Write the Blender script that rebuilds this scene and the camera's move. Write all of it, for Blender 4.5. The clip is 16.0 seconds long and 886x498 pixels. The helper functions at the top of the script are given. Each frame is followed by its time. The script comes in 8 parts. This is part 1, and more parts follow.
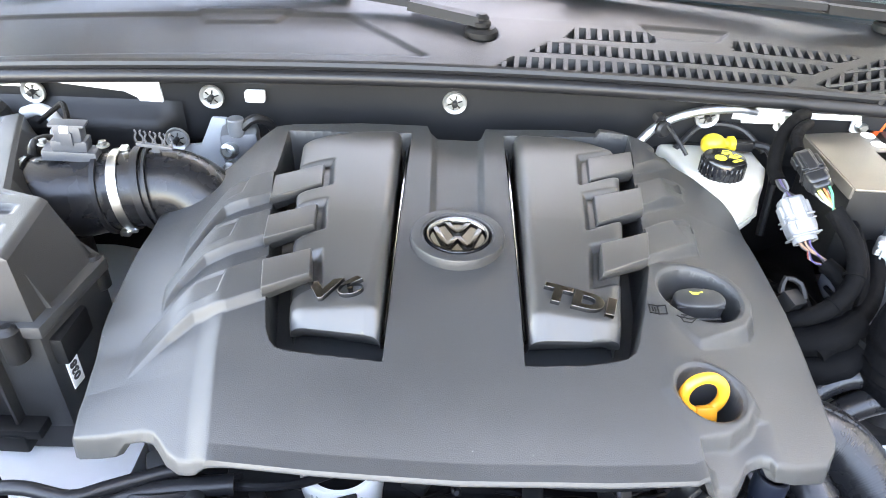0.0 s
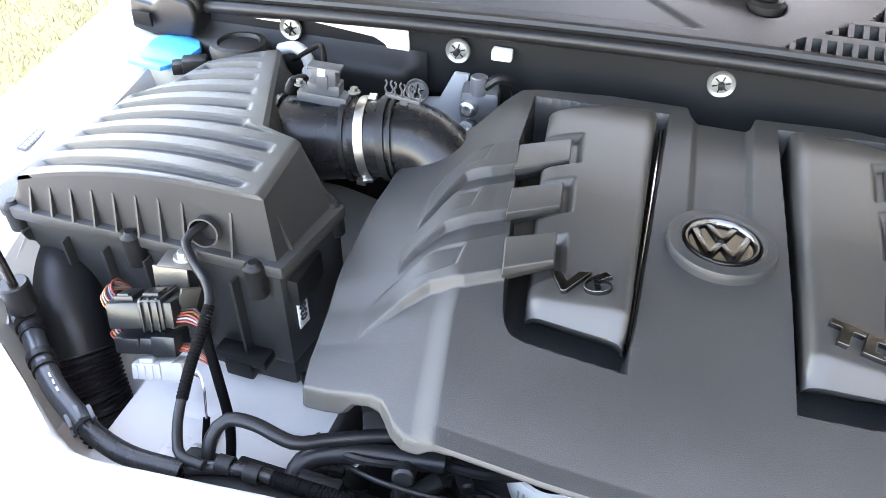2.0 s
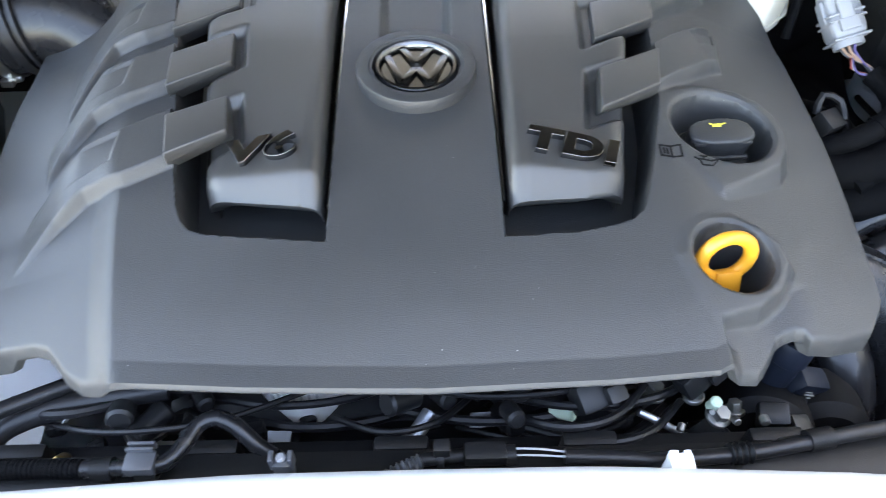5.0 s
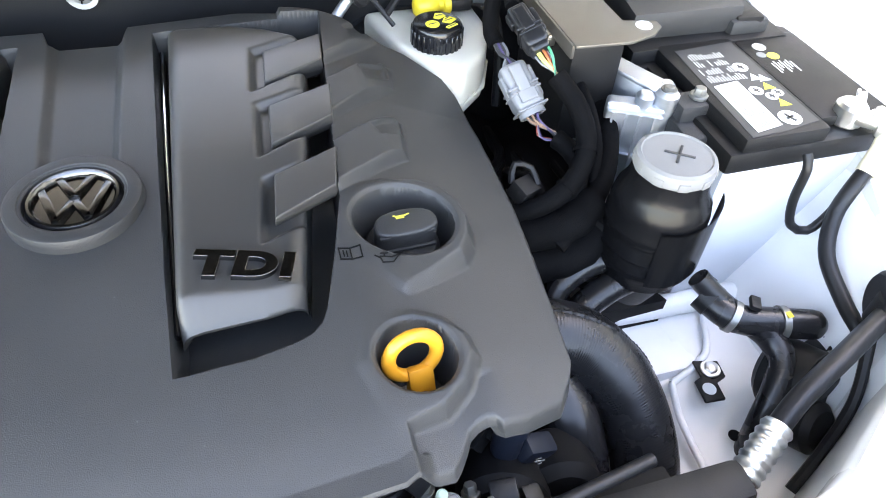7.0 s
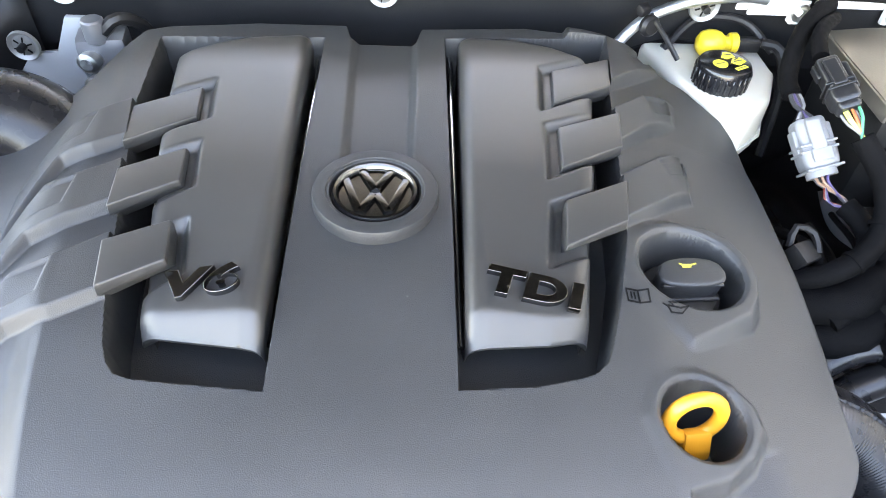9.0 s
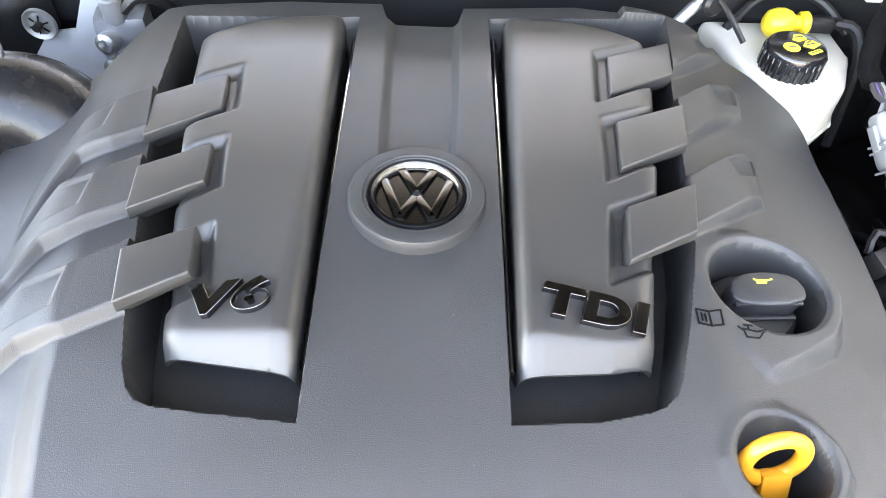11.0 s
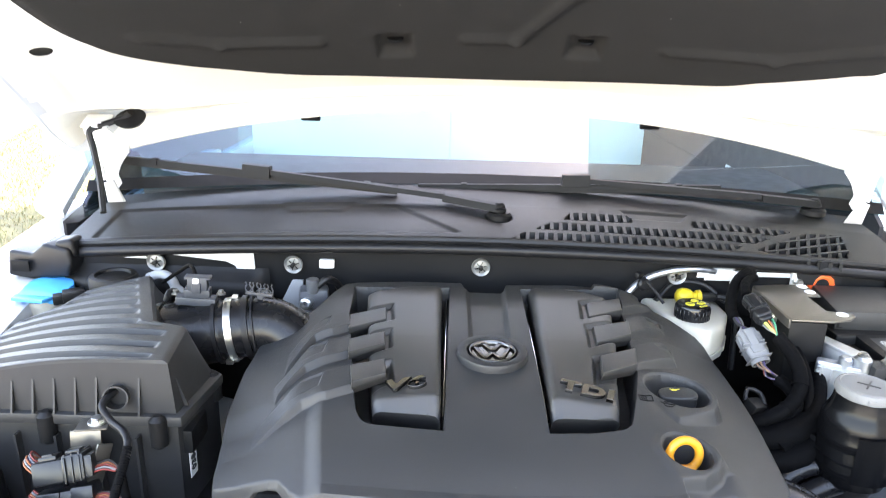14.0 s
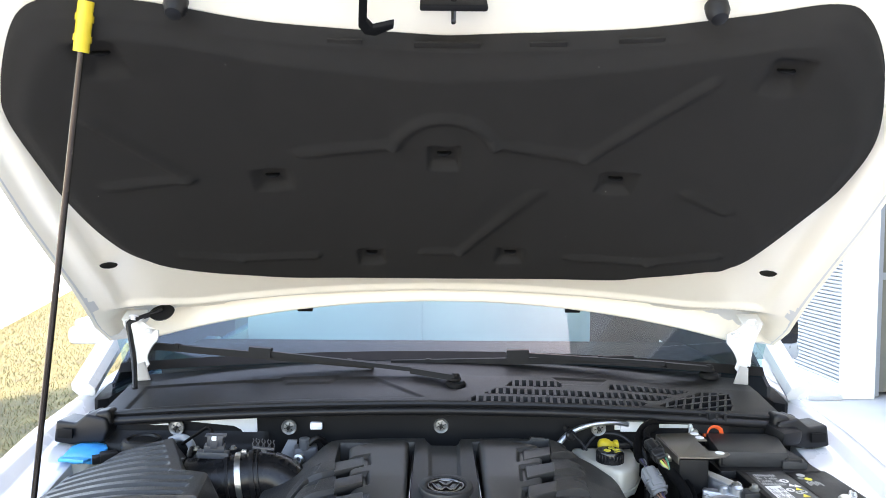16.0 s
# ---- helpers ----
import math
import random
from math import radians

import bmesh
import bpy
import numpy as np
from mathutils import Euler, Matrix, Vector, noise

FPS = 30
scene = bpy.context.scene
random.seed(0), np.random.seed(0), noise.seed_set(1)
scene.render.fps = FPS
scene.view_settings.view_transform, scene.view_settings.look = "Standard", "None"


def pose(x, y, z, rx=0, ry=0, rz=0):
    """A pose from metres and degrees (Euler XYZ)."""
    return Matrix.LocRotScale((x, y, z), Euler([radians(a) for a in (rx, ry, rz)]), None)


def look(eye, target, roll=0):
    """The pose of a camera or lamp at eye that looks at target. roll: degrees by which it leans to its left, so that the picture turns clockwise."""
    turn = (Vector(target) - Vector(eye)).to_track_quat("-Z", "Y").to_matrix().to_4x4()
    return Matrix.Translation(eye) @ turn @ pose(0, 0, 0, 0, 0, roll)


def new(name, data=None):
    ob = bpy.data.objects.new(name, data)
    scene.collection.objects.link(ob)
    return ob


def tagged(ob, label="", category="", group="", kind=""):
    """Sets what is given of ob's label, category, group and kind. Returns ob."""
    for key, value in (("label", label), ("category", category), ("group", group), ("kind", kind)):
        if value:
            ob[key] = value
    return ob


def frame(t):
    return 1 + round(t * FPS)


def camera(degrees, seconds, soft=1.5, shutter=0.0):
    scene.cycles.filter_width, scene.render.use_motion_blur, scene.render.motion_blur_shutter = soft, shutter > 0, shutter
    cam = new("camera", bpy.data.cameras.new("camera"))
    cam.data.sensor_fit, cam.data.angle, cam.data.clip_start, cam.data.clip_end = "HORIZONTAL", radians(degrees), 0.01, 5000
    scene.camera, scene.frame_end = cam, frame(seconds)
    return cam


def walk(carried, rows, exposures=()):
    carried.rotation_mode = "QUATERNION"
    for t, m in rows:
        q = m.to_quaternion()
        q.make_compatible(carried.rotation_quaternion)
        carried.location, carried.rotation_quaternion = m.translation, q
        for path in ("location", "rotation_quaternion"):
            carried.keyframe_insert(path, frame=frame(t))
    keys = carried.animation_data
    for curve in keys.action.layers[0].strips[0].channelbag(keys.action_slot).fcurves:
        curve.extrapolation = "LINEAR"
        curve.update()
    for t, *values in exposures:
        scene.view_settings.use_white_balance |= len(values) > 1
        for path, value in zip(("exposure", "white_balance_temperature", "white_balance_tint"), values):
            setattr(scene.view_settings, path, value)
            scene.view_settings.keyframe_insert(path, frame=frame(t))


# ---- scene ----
cam = camera(65.2, 16.0, soft=0.8, shutter=0.25)
PATH = [
    (0, (-0.012, 0.027, 1.417), (-0.012, 1.67, 0.277), 2.4),
    (0.5, (-0.022, 0.045, 1.416), (-0.125, 1.653, 0.231), 2.3),
    (1, (-0.044, 0.053, 1.414), (-0.327, 1.625, 0.211), 1.6),
    (1.5, (-0.069, 0.056, 1.413), (-0.494, 1.579, 0.188), 0.9),
    (2, (-0.082, 0.069, 1.407), (-0.543, 1.558, 0.154), 1.2),
    (2.5, (-0.091, 0.091, 1.397), (-0.521, 1.523, 0.068), 0.7),
    (3, (-0.094, 0.107, 1.384), (-0.469, 1.456, -0.045), 0.4),
    (3.5, (-0.077, 0.117, 1.37), (-0.33, 1.39, -0.152), 1.0),
    (4, (-0.043, 0.125, 1.369), (-0.216, 1.396, -0.165), 0.1),
    (4.5, (-0.021, 0.128, 1.368), (-0.098, 1.411, -0.165), 0.7),
    (5, (0.009, 0.135, 1.363), (0.043, 1.419, -0.17), 0.1),
    (5.2, (0.034, 0.142, 1.365), (0.12, 1.414, -0.176), -0.2),
    (7.3, (0.117, 0.16, 1.381), (0.617, 1.513, -0.004), 4.4),
    (7.5, (0.113, 0.16, 1.382), (0.607, 1.538, 0.02), 4.6),
    (8, (0.088, 0.154, 1.386), (0.432, 1.585, 0.032), 3.4),
    (8.5, (0.049, 0.163, 1.386), (0.233, 1.602, 0.01), 3.9),
    (9, (0.027, 0.192, 1.377), (0.113, 1.599, -0.042), 3.4),
    (9.5, (0.02, 0.24, 1.367), (0.105, 1.566, -0.127), 4.2),
    (9.7, (0.014, 0.253, 1.363), (0.088, 1.557, -0.152), 4.3),
    (11.8, (0.011, 0.196, 1.372), (0.024, 1.641, -0.011), 1.8),
    (12, (0.009, 0.163, 1.379), (0.042, 1.658, 0.051), 2.2),
    (12.5, (-0.003, 0.074, 1.395), (0.026, 1.683, 0.206), 2.0),
    (13, (-0.021, -0.026, 1.413), (-0.022, 1.7, 0.404), 1.8),
    (13.5, (-0.036, -0.114, 1.427), (-0.062, 1.704, 0.593), 2.3),
    (14, (-0.052, -0.21, 1.439), (-0.077, 1.696, 0.833), 1.5),
    (14.5, (-0.035, -0.295, 1.451), (-0.045, 1.655, 1.005), 1.3),
    (15, (-0.015, -0.391, 1.462), (0.005, 1.587, 1.167), 1.0),
    (15.5, (-0.008, -0.465, 1.474), (0.002, 1.529, 1.318), 0.5),
    (16, (-0.017, -0.514, 1.486), (0.002, 1.484, 1.399), 0.5),
]
EXPOSURES = [(0.0, 5.44, 9100, 17), (1.0, 5.49, 9200, 18), (2.0, 4.92, 9000, 17), (3.0, 4.69, 8700, 16), (4.0, 4.41, 8500, 16), (5.0, 4.71, 8300, 14), (7.5, 4.72, 8800, 17), (8.5, 4.96, 8900, 17), (9.0, 5.14, 8900, 17), (9.5, 5.24, 9000, 17), (12.0, 5.56, 9400, 19), (12.5, 5.61, 9300, 17), (13.2, 5.61, 9200, 17), (14.0, 4.36, 8900, 17), (14.5, 3.82, 8500, 15), (15.2, 3.51, 8400, 15), (15.6, 3.40, 8300, 15), (16.0, 3.34, 8300, 15)]
walk(cam, [(t, look(eye, target, roll)) for t, eye, target, roll in PATH], exposures=EXPOSURES)

# ---- world and light ----
SUN_EL, SUN_AZ = radians(55.0), radians(38)      # azimuth clockwise from +y
world = bpy.data.worlds.new("sky")
world.use_nodes = True
scene.world = world
wn = world.node_tree
sky = wn.nodes.new("ShaderNodeTexSky")
sky.sky_type, sky.sun_disc = "NISHITA", False
sky.sun_elevation, sky.sun_rotation = SUN_EL, SUN_AZ
sky.air_density, sky.dust_density, sky.ozone_density = 1.0, 1.0, 1.0
wn.nodes["Background"].inputs["Strength"].default_value = 0.15
wn.links.new(sky.outputs[0], wn.nodes["Background"].inputs["Color"])
sun_data = bpy.data.lights.new("sun", "SUN")
sun_data.energy, sun_data.angle, sun_data.color = 2.0, radians(0.6), (1.0, 0.95, 0.88)
sun = new("sun", sun_data)
sun_dir = Vector((math.sin(SUN_AZ) * math.cos(SUN_EL), math.cos(SUN_AZ) * math.cos(SUN_EL), math.sin(SUN_EL)))
sun.matrix_world = look(sun_dir * 30, (0, 0, 0))

# ---- materials ----
def material(name, color, rough=0.5, metal=0.0, vary=0.12, scale=40.0, fine=900.0, bump=0.05, coat=0.0, spec=0.5, sss=0.0):
    """A surface with colour and gloss that vary at two scales, and a fine relief."""
    m = bpy.data.materials.new(name)
    m.use_nodes = True
    nt = m.node_tree
    bsdf = nt.nodes["Principled BSDF"]
    bsdf.inputs["Metallic"].default_value = metal
    bsdf.inputs["Coat Weight"].default_value = coat
    bsdf.inputs["Coat Roughness"].default_value = 0.05
    bsdf.inputs["Specular IOR Level"].default_value = spec
    bsdf.inputs["IOR"].default_value = 1.45
    if sss:
        bsdf.inputs["Subsurface Weight"].default_value = sss
        bsdf.inputs["Subsurface Radius"].default_value = (0.01, 0.01, 0.008)
    tc = nt.nodes.new("ShaderNodeTexCoord")
    big = nt.nodes.new("ShaderNodeTexNoise")
    big.inputs["Scale"].default_value, big.inputs["Detail"].default_value = scale, 6.0
    small = nt.nodes.new("ShaderNodeTexNoise")
    small.inputs["Scale"].default_value, small.inputs["Detail"].default_value = fine, 3.0
    for n in (big, small):
        nt.links.new(tc.outputs["Object"], n.inputs["Vector"])
    ramp = nt.nodes.new("ShaderNodeMapRange")
    ramp.inputs["From Min"].default_value, ramp.inputs["From Max"].default_value = 0.15, 0.85
    ramp.inputs["To Min"].default_value, ramp.inputs["To Max"].default_value = 1.0 - vary, 1.0 + vary
    nt.links.new(big.outputs[0], ramp.inputs["Value"])
    mul = nt.nodes.new("ShaderNodeMix")
    mul.data_type, mul.blend_type = "RGBA", "MULTIPLY"
    mul.inputs["Factor"].default_value = 1.0
    mul.inputs["A"].default_value = (*color, 1)
    nt.links.new(ramp.outputs[0], mul.inputs["B"])
    nt.links.new(mul.outputs["Result"], bsdf.inputs["Base Color"])
    rr = nt.nodes.new("ShaderNodeMapRange")
    rr.inputs["From Min"].default_value, rr.inputs["From Max"].default_value = 0.15, 0.85
    rr.inputs["To Min"].default_value, rr.inputs["To Max"].default_value = rough * 0.85, min(1.0, rough * 1.15)
    nt.links.new(big.outputs[0], rr.inputs["Value"])
    nt.links.new(rr.outputs[0], bsdf.inputs["Roughness"])
    if bump:
        b = nt.nodes.new("ShaderNodeBump")
        b.inputs["Strength"].default_value, b.inputs["Distance"].default_value = bump, 0.001
        nt.links.new(small.outputs[0], b.inputs["Height"])
        nt.links.new(b.outputs[0], bsdf.inputs["Normal"])
    return m


M_COVER = material("grained_black_plastic", (0.028, 0.0284, 0.0290), 0.47, fine=1500, bump=0.28, vary=0.12, scale=12, spec=0.48)
M_POD = material("satin_black_plastic", (0.030, 0.0292, 0.0284), 0.41, fine=1800, bump=0.06, vary=0.04, scale=3, spec=0.6)
def add_specks(m, density=260.0, size=0.035):
    """Scattered pale dust specks over a dark plastic."""
    nt = m.node_tree
    tc = [n for n in nt.nodes if n.bl_idname == "ShaderNodeTexCoord"][0]
    mix0 = [n for n in nt.nodes if n.bl_idname == "ShaderNodeMix"][0]
    vor = nt.nodes.new("ShaderNodeTexVoronoi")
    vor.inputs["Scale"].default_value = density
    nt.links.new(tc.outputs["Object"], vor.inputs["Vector"])
    low = nt.nodes.new("ShaderNodeTexNoise")
    low.inputs["Scale"].default_value = 14.0
    nt.links.new(tc.outputs["Object"], low.inputs["Vector"])
    gate = nt.nodes.new("ShaderNodeMapRange")
    gate.inputs["From Min"].default_value, gate.inputs["From Max"].default_value = 0.40, 0.75
    gate.inputs["To Min"].default_value, gate.inputs["To Max"].default_value = 0.0, size * 4
    nt.links.new(low.outputs[0], gate.inputs["Value"])
    cut = nt.nodes.new("ShaderNodeMath")
    cut.operation = "LESS_THAN"
    nt.links.new(vor.outputs["Distance"], cut.inputs[0])
    nt.links.new(gate.outputs[0], cut.inputs[1])
    mix = nt.nodes.new("ShaderNodeMix")
    mix.data_type = "RGBA"
    mix.inputs["B"].default_value = (0.26, 0.255, 0.24, 1)
    nt.links.new(cut.outputs[0], mix.inputs["Factor"])
    nt.links.new(mix0.outputs["Result"], mix.inputs["A"])
    nt.links.new(mix.outputs["Result"], nt.nodes["Principled BSDF"].inputs["Base Color"])


add_specks(M_COVER, 150.0, 0.014)
M_BLACK = material("matt_black_plastic", (0.0072, 0.0072, 0.0076), 0.45, fine=900, bump=0.2, spec=0.25)
M_COWL = material("scuttle_black_plastic", (0.0115, 0.0118, 0.0128), 0.44, fine=900, bump=0.25, vary=0.14, scale=9, spec=0.22)
M_WIPE = material("wiper_black", (0.006, 0.006, 0.0065), 0.55, fine=700, bump=0.1, spec=0.2)
M_LID = material("dusty_black_plastic", (0.021, 0.0214, 0.0222), 0.48, fine=1200, bump=0.3, vary=0.14, scale=18, spec=0.5)
# the lid's plastic with weaker gloss, so that shade on its sides reads darker
M_LIDSIDE = material("shaded_lid_plastic", (0.021, 0.021, 0.0215), 0.42, fine=1200, bump=0.25, vary=0.14, scale=18, spec=0.32)
# near-black, for black parts and as painted shade in gaps and depths
M_DEEP = material("black_and_shade", (0.004, 0.004, 0.0045), 0.6, bump=0.1, spec=0.15)
M_GLOSS = material("gloss_black_plastic", (0.008, 0.008, 0.009), 0.16, bump=0.02)
M_RUBBER = material("black_rubber", (0.009, 0.009, 0.010), 0.38, fine=700, bump=0.15, spec=0.3)
M_HOSE = material("hose_rubber", (0.009, 0.009, 0.010), 0.27, fine=500, bump=0.1, spec=0.36)
M_COOL = material("slate_black_pipe", (0.024, 0.026, 0.030), 0.33, fine=600, bump=0.1)
M_TAPE = material("cloth_tape", (0.0034, 0.0034, 0.0038), 0.6, fine=1500, bump=0.6, spec=0.04)
M_PAINT = material("white_car_paint", (0.63, 0.63, 0.625), 0.28, vary=0.015, scale=6, bump=0.01, coat=0.7)
M_INNER = material("white_inner_paint", (0.65, 0.655, 0.66), 0.4, vary=0.04, scale=25, bump=0.06)
M_FELT = material("dark_felt", (0.0215, 0.0203, 0.0190), 0.95, vary=0.18, scale=30, fine=1600, bump=0.9, spec=0.15)
add_specks(M_FELT, 45.0, 0.010)
M_STEEL = material("zinc_steel", (0.62, 0.62, 0.60), 0.32, metal=1.0, scale=60, bump=0.1)
M_DSTEEL = material("dull_steel", (0.20, 0.20, 0.19), 0.4, metal=0.8, scale=70, bump=0.1)
M_ALU = material("cast_aluminium", (0.50, 0.53, 0.57), 0.42, metal=1.0, vary=0.12, scale=50, fine=1200, bump=0.4)
M_TRIM = material("polished_trim", (0.35, 0.35, 0.36), 0.12, metal=1.0, bump=0.01, vary=0.04)
M_CHROME = material("dark_chrome", (0.105, 0.103, 0.102), 0.18, metal=1.0, bump=0.01, vary=0.04)
M_ZPLATE = material("brown_grey_steel_plate", (0.15, 0.138, 0.122), 0.36, metal=0.75, scale=35, bump=0.15)
M_NAT = material("translucent_white_plastic", (0.52, 0.495, 0.43), 0.38, vary=0.05, scale=20, bump=0.06, sss=0.25)
M_CONN = material("greyed_white_plastic", (0.175, 0.177, 0.183), 0.45, vary=0.06, bump=0.06)
# white paint tinted cream, carrying the warm bounce light under the hood
M_WARMLIT = material("warm_lit_white_paint", (0.88, 0.82, 0.70), 0.3, vary=0.015, scale=6, bump=0.01, coat=0.6)
M_WHITE = material("white_plastic", (0.78, 0.79, 0.80), 0.45, vary=0.05, bump=0.06)
M_GREYP = material("grey_plastic", (0.26, 0.27, 0.28), 0.5, vary=0.06, bump=0.1)
M_YELLOW = material("yellow_plastic", (0.58, 0.235, 0.02), 0.34, vary=0.05, bump=0.05)
M_LEMON = material("lemon_yellow_plastic", (0.62, 0.45, 0.03), 0.4, vary=0.05, bump=0.05)
M_YPRINT = material("yellow_print", (0.78, 0.66, 0.06), 0.5, vary=0.04, bump=0)
M_OILSYM = material("yellow_symbol", (0.55, 0.46, 0.06), 0.5, vary=0.04, bump=0)
M_BLUE = material("blue_plastic", (0.02, 0.38, 0.82), 0.35, vary=0.04, bump=0.04)
M_ORANGE = material("orange_plastic", (0.80, 0.10, 0.02), 0.4, vary=0.06)
M_RED = material("red_wire", (0.20, 0.025, 0.018), 0.4, vary=0.06)
M_WIREO = material("orange_wire", (0.32, 0.10, 0.035), 0.4, vary=0.06)
M_WIREV = material("violet_wire", (0.06, 0.045, 0.12), 0.4, vary=0.06)
M_GREEN = material("green_plastic", (0.03, 0.24, 0.13), 0.4, vary=0.06)
M_LIME = material("lime_wire", (0.42, 0.48, 0.12), 0.4, vary=0.06)
M_TAN = material("tan_wire", (0.22, 0.13, 0.085), 0.4, vary=0.06)
M_LABEL = material("white_label", (0.78, 0.77, 0.74), 0.45, vary=0.05, bump=0.03)
M_DLABEL = material("dark_label", (0.03, 0.03, 0.032), 0.4, vary=0.06, bump=0.03)
M_BRASS = material("brass", (0.75, 0.50, 0.20), 0.3, metal=1.0)
M_DIMP = material("dim_print", (0.20, 0.20, 0.19), 0.5, vary=0.05, bump=0)
M_PRINT = material("grey_print", (0.45, 0.45, 0.43), 0.5, vary=0.05, bump=0)
M_CONC = material("concrete_paving", (0.52, 0.515, 0.505), 0.8, vary=0.14, scale=1.3, fine=60, bump=0.6)
M_BEIGE = material("beige_cladding", (0.64, 0.59, 0.50), 0.6, vary=0.05, scale=2, fine=120, bump=0.2)
M_WALL = material("white_wall_paint", (0.80, 0.80, 0.79), 0.6, vary=0.03, scale=2, fine=120, bump=0.2)
M_SHUT = material("shutter_slat", (0.40, 0.42, 0.43), 0.4, vary=0.05, scale=3, bump=0.05)
M_DASH = material("dark_cabin", (0.015, 0.015, 0.017), 0.7, vary=0.1)
M_GRASS = material("dry_grass", (0.105, 0.098, 0.040), 0.85, vary=0.7, scale=5.0, fine=9, bump=0)
M_KERB = material("kerb_concrete", (0.5, 0.49, 0.47), 0.8, vary=0.1, scale=5, fine=80, bump=0.5)


# ---- building tools ----
ORG = {}


def thing(name, at, label, category, group="", kind=""):
    ob = new(name)
    ob.location = at
    ob.empty_display_size = 0.02
    ORG[ob] = Vector(at)
    return tagged(ob, label, category, group, kind)


def finish(bm, name, mat, origin, sharp=38):
    me = bpy.data.meshes.new(name)
    bm.transform(Matrix.Translation(-Vector(origin)))
    bm.to_mesh(me)
    bm.free()
    me.materials.append(mat)
    for p in me.polygons:
        p.use_smooth = True
    me.set_sharp_from_angle(angle=radians(sharp))
    return me


def part(name, bm, mat, parent, label="", sharp=38):
    """One mesh, drawn in world metres, under a thing or a part of it."""
    org = ORG[parent]
    ob = new(name, finish(bm, name, mat, org, sharp))
    ob.parent = parent
    ORG[ob] = org
    if label:
        tagged(ob, label)
    return ob


def solo(name, bm, mat, label, category, group="", kind="", sharp=38):
    """A thing that is one mesh, with its origin at its foot."""
    lo = Vector((min(v.co[i] for v in bm.verts) for i in range(3)))
    hi = Vector((max(v.co[i] for v in bm.verts) for i in range(3)))
    org = Vector(((lo.x + hi.x) / 2, (lo.y + hi.y) / 2, lo.z))
    ob = new(name, finish(bm, name, mat, org, sharp))
    ob.location = org
    ORG[ob] = org
    return tagged(ob, label, category, group, kind)


def merge(*bms):
    out = bms[0]
    for b in bms[1:]:
        me = bpy.data.meshes.new("tmp")
        b.to_mesh(me)
        b.free()
        out.from_mesh(me)
        bpy.data.meshes.remove(me)
    return out


def box(x0, x1, y0, y1, z0, z1, bevel=0.003, seg=2, m=None):
    bm = bmesh.new()
    bmesh.ops.create_cube(bm, size=1.0)
    bm.transform(Matrix.Translation(((x0 + x1) / 2, (y0 + y1) / 2, (z0 + z1) / 2)) @ Matrix.Diagonal((x1 - x0, y1 - y0, z1 - z0, 1)))
    if bevel:
        bevel = min(bevel, 0.45 * min(x1 - x0, y1 - y0, z1 - z0))
        bmesh.ops.bevel(bm, geom=bm.edges[:], offset=bevel, segments=seg, affect="EDGES", profile=0.6)
    if m is not None:
        bm.transform(m)
    return bm


def cbox(c, size, rot=(0, 0, 0), bevel=0.002, seg=2):
    """A bevelled block about a centre, turned by degrees."""
    a, b, d = (s / 2 for s in size)
    return box(-a, a, -b, b, -d, d, bevel, seg, pose(*c, *rot))


def prism(pts, z0, z1, bevel=0.003, seg=2, m=None, taper=1.0):
    """An outline in plan, raised from z0 to z1 (taper: the top's size against the foot's)."""
    bm = bmesh.new()
    cx, cy = sum(p[0] for p in pts) / len(pts), sum(p[1] for p in pts) / len(pts)
    low = [bm.verts.new((x, y, z0)) for x, y in pts]
    top = [bm.verts.new((cx + (x - cx) * taper, cy + (y - cy) * taper, z1)) for x, y in pts]
    bm.faces.new(top)
    bm.faces.new(low[::-1])
    n = len(pts)
    for i in range(n):
        bm.faces.new((low[i], low[(i + 1) % n], top[(i + 1) % n], top[i]))
    bmesh.ops.recalc_face_normals(bm, faces=bm.faces[:])
    if bevel:
        bmesh.ops.bevel(bm, geom=bm.edges[:], offset=bevel, segments=seg, affect="EDGES", profile=0.6, clamp_overlap=True)
    if m is not None:
        bm.transform(m)
    return bm


def lathe(profile, m, segs=32):
    """(radius, height) pairs turned about z, then laid at the pose m."""
    bm = bmesh.new()
    rings = []
    for r, h in profile:
        rings.append([bm.verts.new((r * math.cos(2 * math.pi * k / segs), r * math.sin(2 * math.pi * k / segs), h)) for k in range(segs)])
    for a, b in zip(rings, rings[1:]):
        for k in range(segs):
            bm.faces.new((a[k], a[(k + 1) % segs], b[(k + 1) % segs], b[k]))
    if profile[0][0] > 1e-6:
        bm.faces.new(rings[0][::-1])
    if profile[-1][0] > 1e-6:
        bm.faces.new(rings[-1])
    bmesh.ops.remove_doubles(bm, verts=bm.verts[:], dist=1e-6)
    bm.transform(m)
    return bm


def cyl(c, r, h, rot=(0, 0, 0), bev=0.0015, segs=24, r2=None):
    r2 = r if r2 is None else r2
    return lathe([(0, 0), (r - bev, 0), (r, bev), (r2, h - bev), (r2 - bev, h), (0, h)], pose(*c, *rot), segs)


def spline(pts, step=0.006):
    """A smooth line through the points."""
    P = [Vector(p) for p in pts]
    P = [2 * P[0] - P[1]] + P + [2 * P[-1] - P[-2]]
    out = []
    for i in range(1, len(P) - 2):
        a, b, c, d = P[i - 1:i + 3]
        n = max(2, int((c - b).length / step))
        for k in range(n):
            t = k / n
            out.append(0.5 * (2 * b + (c - a) * t + (2 * a - 5 * b + 4 * c - d) * t * t + (3 * b - a - 3 * c + d) * t ** 3))
    out.append(P[-2])
    return out


